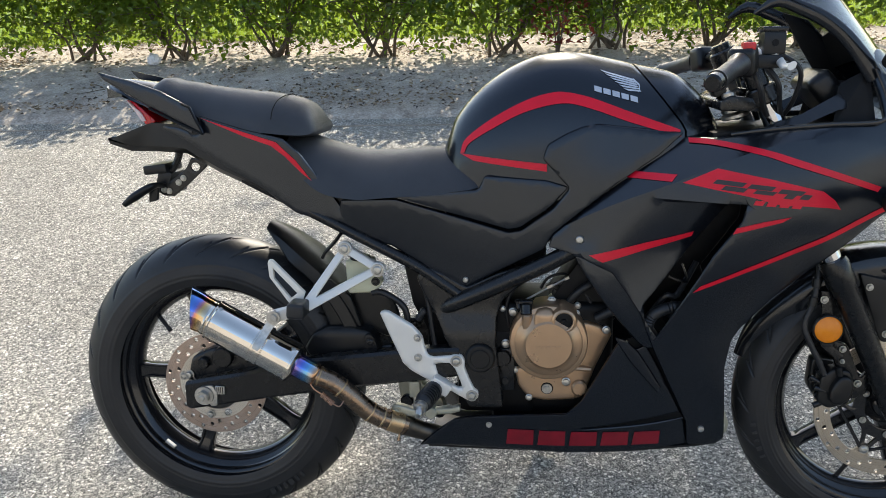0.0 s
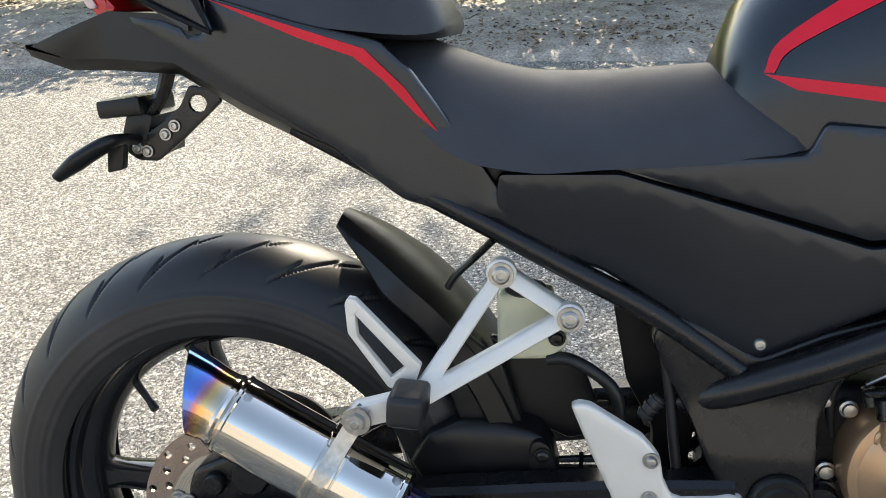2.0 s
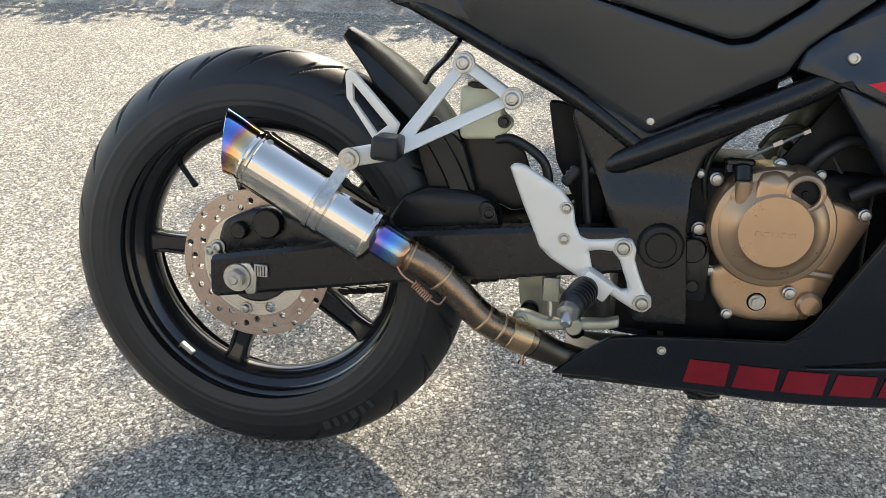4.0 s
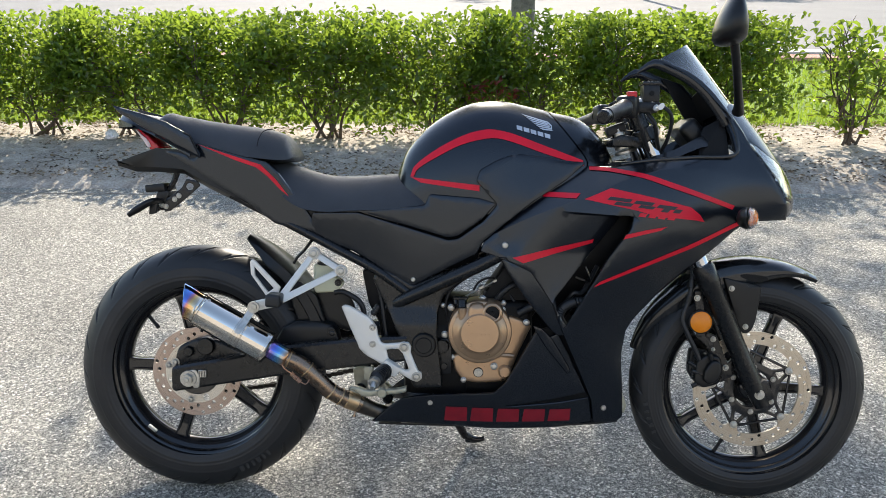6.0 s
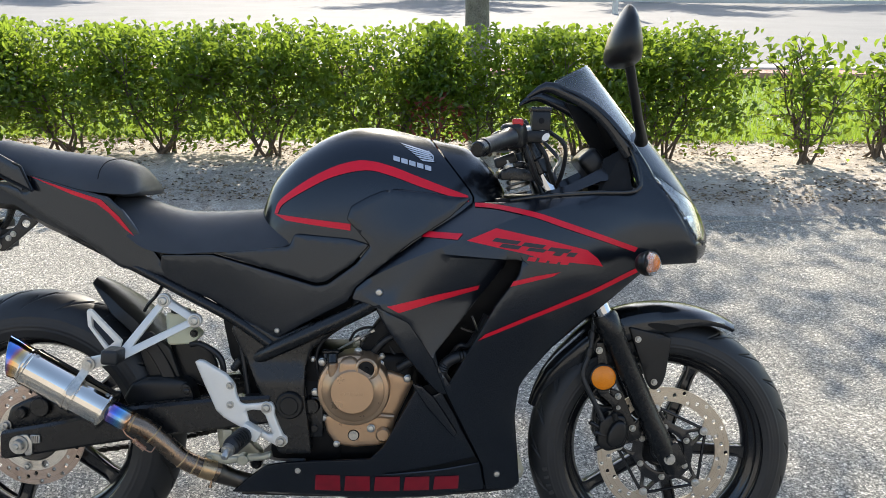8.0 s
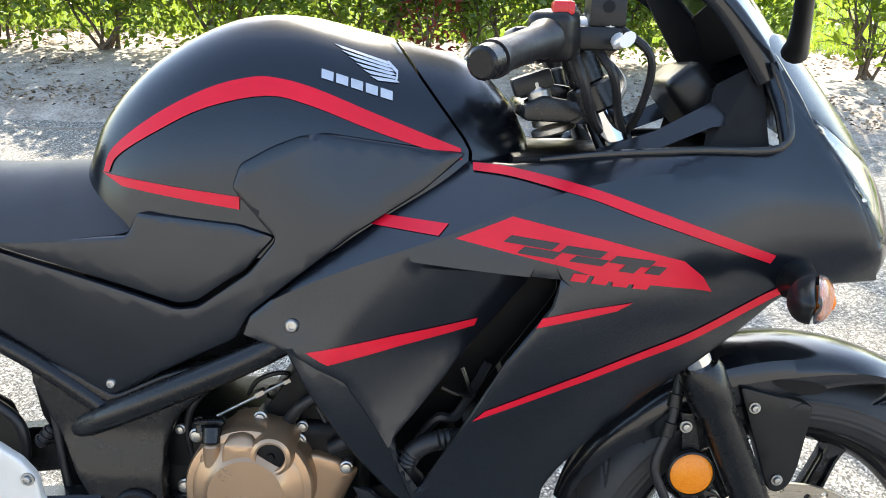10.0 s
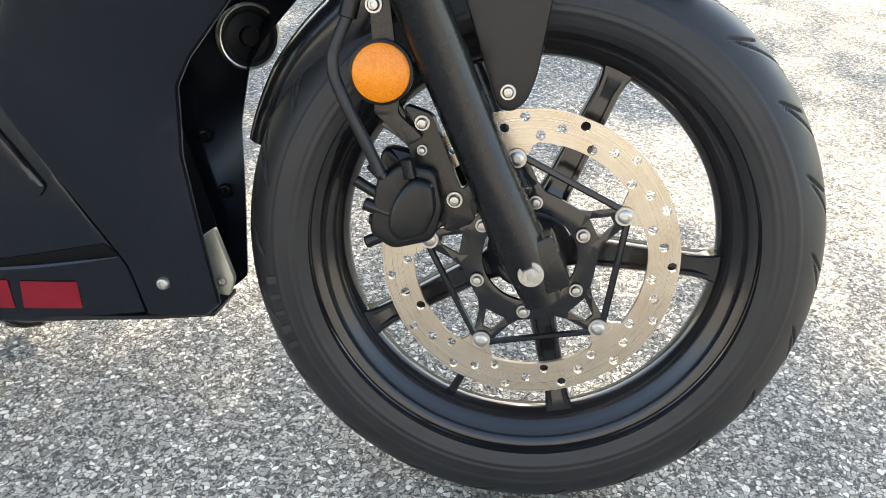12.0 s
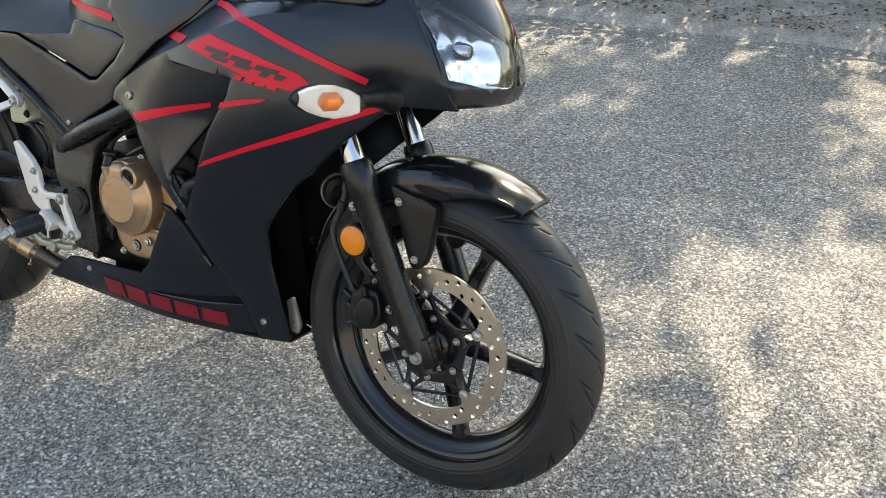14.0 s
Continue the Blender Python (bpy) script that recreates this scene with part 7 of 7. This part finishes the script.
part("loom_plug", join(rod((0.443, -0.088, 0.470), (0.461, -0.088, 0.494), 0.0075, seg=12, bevel=0.002), *[rod((0.446 + 0.005 * k, -0.088, 0.474 + 0.0067 * k), (0.448 + 0.005 * k, -0.088, 0.4767 + 0.0067 * k), 0.0092, seg=12) for k in range(3)]), HOSE, bike)

# rider's heel guard, peg and brake pedal
HEEL = [(0.372, 0.495), (0.380, 0.499), (0.391, 0.498), (0.440, 0.471), (0.452, 0.457), (0.458, 0.448), (0.462, 0.425), (0.470, 0.411), (0.480, 0.408), (0.512, 0.411), (0.524, 0.414), (0.536, 0.411), (0.542, 0.400), (0.541, 0.386), (0.550, 0.362), (0.559, 0.342), (0.567, 0.336), (0.568, 0.324), (0.558, 0.316), (0.546, 0.318), (0.505, 0.341), (0.466, 0.360), (0.433, 0.379), (0.417, 0.393), (0.405, 0.421), (0.393, 0.446)]
HEEL_HOLE = [(0.482, 0.393), (0.496, 0.396), (0.512, 0.395), (0.522, 0.384), (0.533, 0.356), (0.536, 0.345), (0.528, 0.343), (0.505, 0.356), (0.488, 0.370)]
guard = part("heel_guard", skin(HEEL, lambda x, z: (x, -0.134 + 0.010 * max(0.0, min(1.0, (0.44 - x) / 0.07)), z), 0.009, 0.008, 0.0042, 0.003, (0, -1, 0), [HEEL_HOLE]), ALLOY, bike, "silver alloy heel guard and footrest plate", angle=50)
for _x, _z, _r in ((0.449, 0.448, 0.006), (0.449, 0.407, 0.006), (0.525, 0.401, 0.0085), (0.555, 0.329, 0.0085)):
    bolt(guard, (_x, -0.1345, _z), _r, 0.005)
peg = part("footpeg", tube([(0.488, -0.142, 0.351), (0.481, -0.156, 0.347), (0.467, -0.190, 0.338), (0.462, -0.204, 0.335)], [0.013, 0.0195, 0.0195, 0.015], 14, 3, flat=(1, 0.85)), HOSE, guard, "black ribbed rubber footpeg", angle=60)
for _k in range(6):
    part("rib", tube([(0.480 - 0.0024 * _k, -0.158 - 0.006 * _k, 0.3465 - 0.0016 * _k), (0.479 - 0.0024 * _k, -0.1605 - 0.006 * _k, 0.3459 - 0.0016 * _k)], [0.0203, 0.0203], 14, 1, flat=(1, 0.87)), HOSE, peg)
part("peg_clevis", box((0, 0, 0), (0.042, 0.030, 0.026), 0.005, 2, Matrix.Translation((0.494, -0.138, 0.352)) @ Matrix.Rotation(radians(32), 4, "Y")), ALLOY, guard)
part("peg_feeler", tube([(0.464, -0.200, 0.336), (0.463, -0.203, 0.335), (0.461, -0.212, 0.332), (0.461, -0.213, 0.3315), (0.4605, -0.228, 0.326), (0.460, -0.231, 0.325)], [0.0125, 0.0140, 0.0130, 0.0080, 0.0075, 0.005], 18, 1), BOLT, guard, "small silver peg feeler", angle=40)
pedal = part("brake_pedal", plate([(0.386, 0.284), (0.389, 0.293), (0.398, 0.298), (0.410, 0.296), (0.434, 0.288), (0.471, 0.291), (0.512, 0.294), (0.530, 0.300), (0.530, 0.286), (0.512, 0.281), (0.472, 0.277), (0.435, 0.272), (0.412, 0.272), (0.397, 0.272), (0.388, 0.276)], -0.118, -0.106, 0.004, 0.004), ZINC, bike, "dull cast brake pedal", angle=50)
bolt(pedal, (0.399, -0.119, 0.284), 0.0075, 0.005, material=ZINC)
part("pedal_boss", join(rod((0.470, -0.100, 0.283), (0.470, -0.124, 0.283), 0.012, seg=16, bevel=0.002), box((0.437, -0.104, 0.330), (0.022, 0.022, 0.034), 0.003, 2), rod((0.430, -0.104, 0.338), (0.430, -0.104, 0.356), 0.006, seg=10)), ZINC, pedal, "dull cast pedal boss and valve block")
mcyl = part("master_cylinder", rod((0.431, -0.102, 0.372), (0.435, -0.102, 0.327), 0.0095, seg=14, bevel=0.002), FRAME, bike, "black rear brake cylinder")
part("push_rod_nut", rod((0.4335, -0.102, 0.345), (0.435, -0.102, 0.327), 0.0105, seg=6, bevel=0.001), BOLT, mcyl)
part("push_rod", rod((0.435, -0.102, 0.327), (0.438, -0.104, 0.29), 0.004, seg=10), BOLT, mcyl)

# handlebars and controls
for _s in (-1, 1):
    _i, _o = Vector((1.060, _s * 0.130, 0.985)), Vector((0.960, _s * 0.318, 0.944))
    _d = (_o - _i).normalized()
    _q = _d.to_track_quat("Y", "Z").to_matrix().to_4x4()
    _f = FA + Vector((0, _s * 0.0975, 0))
    bar = part("handlebar", join(rod(_i, _o, 0.011, seg=14), rod(_f + RAKE * 0.668, _f + RAKE * 0.700, 0.027, seg=24, bevel=0.003), rod(_f + RAKE * 0.735, _f + RAKE * 0.772, 0.028, seg=24, bevel=0.003), rod(_f + RAKE * 0.70, _f + RAKE * 0.785, 0.0195, seg=20, bevel=0.002), tube([_f + RAKE * 0.755, Vector((1.045, _s * 0.122, 0.985)), _i], [0.014, 0.013, 0.012], 10, 3)), FRAME, bike, "black clip-on handlebar")
    part("grip", tube([_i.lerp(_o, 0.40), _i.lerp(_o, 0.43), _i.lerp(_o, 0.47), _i.lerp(_o, 0.90), _i.lerp(_o, 0.92), _i.lerp(_o, 0.965)], [0.0195, 0.0195, 0.0160, 0.0152, 0.0172, 0.0172], 20, 1), HOSE, bar, "black rubber grip")
    part("bar_end", join(rod(_i.lerp(_o, 0.965), _o + _d * 0.014, 0.0155, 0.0150, 20, 0.003), rod(_o + _d * 0.008, _o + _d * 0.012, 0.006, seg=10)), FRAME, bar)
    part("switch_box", box(_i.lerp(_o, 0.30), (0.046, 0.040, 0.050), 0.012, 3, _q), PLASTIC, bar, "black switch box", angle=50)
    part("lever_perch", box(_i.lerp(_o, 0.10) + Vector((0.026, 0, 0.0)), (0.050, 0.030, 0.026), 0.008, 3, _q), ALLOY, bar)
    part("lever", tube([_i.lerp(_o, 0.12) + Vector((0.045, 0, 0)), _i.lerp(_o, 0.28) + Vector((0.062, 0, -0.004)), _i.lerp(_o, 0.6) + Vector((0.084, 0, 0.004)), _i.lerp(_o, 0.85) + Vector((0.106, 0, 0.016)), _i.lerp(_o, 0.89) + Vector((0.110, 0, 0.018))], [0.010, 0.007, 0.006, 0.006, 0.0085], 10, 5, flat=(1, 0.7)), ALLOY, bar, "bare alloy lever")
part("kill_switch", box((1.036, -0.196, 0.998), (0.022, 0.022, 0.014), 0.004, 2), REDSWITCH, bike, "red engine switch")
mc = part("front_master_cylinder", join(box((1.085, -0.152, 1.003), (0.038, 0.042, 0.040), 0.005, 2), box((1.076, -0.160, 0.972), (0.05, 0.03, 0.024), 0.006, 2)), PLASTIC, bike, "black brake fluid cup and cylinder")
part("cup_lid", box((1.085, -0.152, 1.026), (0.043, 0.047, 0.009), 0.003, 2), FRAME, mc)
part("sight_glass", rod((1.085, -0.172, 1.003), (1.085, -0.1745, 1.003), 0.006, seg=16), DARK, mc)
part("top_clamp", join(plate([(1.01, 0.902), (1.03, 0.912), (1.12, 0.900), (1.11, 0.882), (1.01, 0.884)], -0.115, 0.115, 0.004, 0.006), rod((1.035, 0, 0.89), (1.03, 0, 0.925), 0.018, seg=20, bevel=0.002)), FRAME, bike, "black top fork clamp")
part("ignition_switch", join(rod((1.055, -0.02, 0.905), (1.045, -0.02, 0.940), 0.017, seg=20, bevel=0.002), box((1.02, -0.085, 0.925), (0.045, 0.04, 0.022), 0.005, 2, Matrix.Rotation(radians(-20), 4, "Y"))), PLASTIC, bike)
stem = part("stem_stack", join(*[rod((1.052 - 0.004 * k, -0.055, 0.868 + 0.011 * k), (1.0495 - 0.004 * k, -0.055, 0.876 + 0.011 * k), r, seg=24, bevel=0.0015) for k, r in enumerate((0.026, 0.022, 0.026, 0.020))]), BOLT, bike, "dull steel rings under a black clamp cap", angle=40)
part("clamp_cap", box((1.036, -0.060, 0.916), (0.056, 0.040, 0.020), 0.004, 2, Matrix.Rotation(radians(8), 4, "Y")), FRAME, stem)
part("cap_bolt", join(rod((1.030, -0.0975, 0.905), (1.026, -0.0975, 0.918), 0.013, seg=18, bevel=0.002), rod((1.026, -0.0975, 0.916), (1.023, -0.0975, 0.926), 0.008, seg=12, bevel=0.001)), BOLT, bike, "bright fork cap bolt")
for _pts, _r in (([(1.075, -0.16, 0.965), (1.095, -0.17, 0.935), (1.110, -0.13, 0.895), (1.13, -0.08, 0.86)], 0.0048), ([(1.10, -0.15, 0.985), (1.135, -0.155, 0.955), (1.135, -0.12, 0.90), (1.12, -0.08, 0.86)], 0.0045), ([(1.05, -0.17, 0.965), (1.065, -0.175, 0.925), (1.085, -0.13, 0.885), (1.12, -0.06, 0.86)], 0.0055), ([(1.12, 0.10, 0.97), (1.15, 0.06, 0.93), (1.13, -0.02, 0.90), (1.14, -0.06, 0.86)], 0.0045), ([(1.05, 0.15, 0.97), (1.10, 0.12, 0.93), (1.12, 0.03, 0.90), (1.12, -0.03, 0.86)], 0.005)):
    part("cable", tube(_pts, _r, 8, 6), HOSE, bike)
part("cockpit_floor", plate([(1.00, 0.845), (1.30, 0.862), (1.30, 0.850), (1.00, 0.832)], -0.12, 0.12, 0.002, 0.002), DARK, bike)

# licence-plate bracket and small rear signals
br = part("plate_bracket", skin([(-0.028, 0.795), (0.000, 0.790), (0.006, 0.778), (-0.010, 0.764), (-0.040, 0.738), (-0.070, 0.715), (-0.092, 0.716), (-0.104, 0.724), (-0.104, 0.734), (-0.086, 0.740), (-0.060, 0.757), (-0.040, 0.773)], lambda x, z: (x, -0.034, z), 0.004, 0.008, 0.0012, 0.003, (0, -1, 0), [[(-0.020 + 0.010 * math.cos(0.6 * k), 0.776 + 0.009 * math.sin(0.6 * k)) for k in range(10)]]), FRAME, bike, "black licence-plate bracket")
for _x, _z in ((-0.047, 0.753), (-0.058, 0.744), (-0.080, 0.726), (-0.091, 0.729)):
    bolt(br, (_x, -0.035, _z), 0.0048, 0.003)
part("lamp_housing", join(box((-0.105, 0.0, 0.772), (0.050, 0.085, 0.020), 0.005, 2, Matrix.Rotation(radians(-6), 4, "Y")), box((-0.090, 0.0, 0.752), (0.030, 0.070, 0.034), 0.006, 2, Matrix.Rotation(radians(18), 4, "Y")), box((-0.082, 0, 0.735), (0.03, 0.064, 0.03), 0.005, 2)), PLASTIC, br, "black plate-lamp housing")
part("bracket_stem", join(*[tube([(-0.056, y, 0.812), (-0.066, y, 0.785), (-0.086, y, 0.758)], [0.006, 0.005, 0.006], 8, 3) for y in (-0.024, -0.010)]), FRAME, br)
for _s in (-1, 1):
    _g = part("rear_signal", tube([(-0.090, _s * 0.036, 0.738), (-0.094, _s * 0.060, 0.742), (-0.106, _s * 0.078, 0.738), (-0.132, _s * 0.086, 0.722), (-0.154, _s * 0.090, 0.706)], [0.006, 0.007, 0.0105, 0.0115, 0.007], 14, 4, flat=(1, 0.75)), PLASTIC, br, "black rear signal")
    part("plate_tab", plate([(-0.112, 0.742), (-0.092, 0.740), (-0.097, 0.710), (-0.115, 0.706)], _s * 0.060, _s * 0.052, 0.002, 0.003), PLASTIC, br)

# side stand
part("side_stand", join(tube([(0.56, 0.10, 0.29), (0.62, 0.14, 0.18), (0.672, 0.182, 0.082)], [0.014, 0.012, 0.011], 12, 4), tube([(0.672, 0.182, 0.082), (0.70, 0.19, 0.068), (0.725, 0.196, 0.070)], [0.012, 0.009, 0.008], 10, 3), box((0.690, 0.200, 0.0650), (0.034, 0.032, 0.008), 0.003, 1, Matrix.Rotation(radians(13), 4, "X"))), FRAME, bike, "black side stand on the asphalt")

# ---- small things on the bed and lawn ----


def grass():
    """Short mown blades."""
    rnd = random.Random(3)
    verts, faces = [], []
    for _ in range(26000):
        y = BED1 - 0.1 + (LAWN1 - BED1) * rnd.random() ** 1.5
        x = rnd.uniform(-6.5, 8.5) * (0.65 + 0.35 * (y - BED1) / 4)
        h, a, w = rnd.uniform(0.04, 0.095), rnd.uniform(0, 6.28), rnd.uniform(0.004, 0.008) * (1 + (y - 5) * 0.2)
        dx, dy = math.cos(a), math.sin(a)
        b = rnd.uniform(-0.04, 0.04)
        k = len(verts)
        verts += [(x - dx * w, y - dy * w, 0.02), (x + dx * w, y + dy * w, 0.02), (x + b * dy, y + b * dx, 0.03 + h)]
        faces.append((k, k + 1, k + 2))
    me = bpy.data.meshes.new("grass")
    me.from_pydata(verts, [], faces)
    me.update()
    return me


tagged(mesh_part("grass", grass(), GRASS), "short bright green lawn grass", "grass", kind="stuff")


def litter(n, seed, y0, y1, size):
    """Dry leaves lying flat and curled on the soil."""
    rnd = random.Random(seed)
    verts, faces = [], []
    for _ in range(n):
        x, y = rnd.uniform(-5, 5.5), y0 + (y1 - y0) * rnd.random()
        if noise.noise((x * 1.4, y * 2.2, 8)) < rnd.uniform(-0.5, 0.35):
            continue
        s, a, c = size * rnd.uniform(0.5, 1.3), rnd.uniform(0, 6.28), rnd.uniform(0.0, 0.35)
        d, e = Vector((math.cos(a), math.sin(a), rnd.uniform(-0.2, 0.25))), Vector((-math.sin(a), math.cos(a), rnd.uniform(-0.2, 0.2)))
        p = Vector((x, y, 0.050 + rnd.uniform(0.0, 0.012)))
        k = len(verts)
        up = Vector((0, 0, s * c))
        verts += [p, p + d * s * 0.5 + e * s * 0.25 + up, p + d * s, p + d * s * 0.5 - e * s * 0.25 + up]
        faces += [(k, k + 1, k + 2), (k, k + 2, k + 3)]
    me = bpy.data.meshes.new("litter")
    me.from_pydata([tuple(v) for v in verts], [], faces)
    me.update()
    return me


tagged(mesh_part("leaf_litter", litter(26000, 4, 3.05, 4.95, 0.028), DRYLEAF), "dry tan leaves scattered over the soil", "leaf litter", kind="stuff")


tagged(mesh_part("dark_leaf_litter", litter(9000, 9, 3.0, 4.9, 0.025), DARKLEAF), "dark brown rotting leaves scattered over the soil", "leaf litter", kind="stuff")


def twigs():
    rnd = random.Random(12)
    bms = []
    for _ in range(70):
        x, y, a, l = rnd.uniform(-4, 5), rnd.uniform(3.4, 4.8), rnd.uniform(0, 6.28), rnd.uniform(0.06, 0.22)
        d = Vector((math.cos(a), math.sin(a), 0)) * l
        p = Vector((x, y, 0.056))
        bms.append(tube([p, p + d * 0.5 + Vector((rnd.gauss(0, 0.01), rnd.gauss(0, 0.01), 0.006)), p + d], [0.003, 0.0025, 0.0015], 5, 2))
    return join(*bms)


tagged(part("fallen_twigs", twigs(), TWIG), "thin brown twigs lying on the soil", "twigs", kind="stuff")


def crumpled(r, seed):
    bm = bmesh.new()
    bmesh.ops.create_icosphere(bm, subdivisions=4, radius=r)
    for v in bm.verts:
        n = v.co.normalized()
        v.co = n * r * (1 + 0.22 * noise.noise(n * 3 + Vector((seed, 0, 0))) + 0.12 * abs(noise.noise(n * 8)))
    return bm


_p = part("paper_ball", crumpled(0.042, 3), PAPER)
_p.location = (-1.80, 4.10, 0.085)
tagged(_p, "crumpled white paper ball on the leaf-strewn soil", "litter")

_r = random.Random(31)
sap = tagged(new("red_sapling"), "small red-leaved sapling in front of the hedge", "sapling")
sap.location = (0.86, 3.92, 0.04)
_st = [tube([(0, 0, -0.02), (_r.gauss(0, 0.03), 0, 0.2), (_r.gauss(0, 0.08), _r.gauss(0, 0.04), _r.uniform(0.3, 0.46))], [0.005, 0.004, 0.002], 6, 3, False) for _ in range(5)]
part("stem", join(*_st), TWIG, sap)
mesh_part("foliage", leaf_cloud([((_r.gauss(0, 0.11), _r.gauss(0, 0.06), _r.uniform(0.12, 0.46)), (0, 0, 0.2)) for _ in range(120)], 0.06, seed=8), REDLEAF, sap)

# crack along the old asphalt joint and a short crack across it
_pts = [(-3.0 + 0.12 * k, 2.86 + 0.02 * noise.noise((k * 0.7, 0, 0)), 0.001) for k in range(50)]
tagged(part("crack", join(tube(_pts, [0.006 + 0.003 * noise.noise((k, 2, 0)) for k in range(50)], 5, 1, False, (1, 0.3)), tube([(0.55 + 0.05 * noise.noise((k * 0.8, 5, 0)), 2.1 + 0.03 * k, 0.001) for k in range(16)], 0.004, 5, 1, False, (1, 0.3))), SOIL), "soil-filled crack in the asphalt", "crack", kind="structure")

# paver pieces of the strip beside the kerb
_pm = None
for _row in range(4):
    for _k in range(75):
        if _pm is None:
            _ob = part("paver", box((0, 0, 0), (0.192, 0.092, 0.03), 0.006, 1), PAVER, pav)
            _pm = _ob.data
        else:
            _ob = new("paver", _pm)
            _ob.parent = pav
        _ob.location = (-7.5 + 0.2 * _k + 0.1 * (_row % 2), 9.045 + 0.0975 * _row, 0.077)
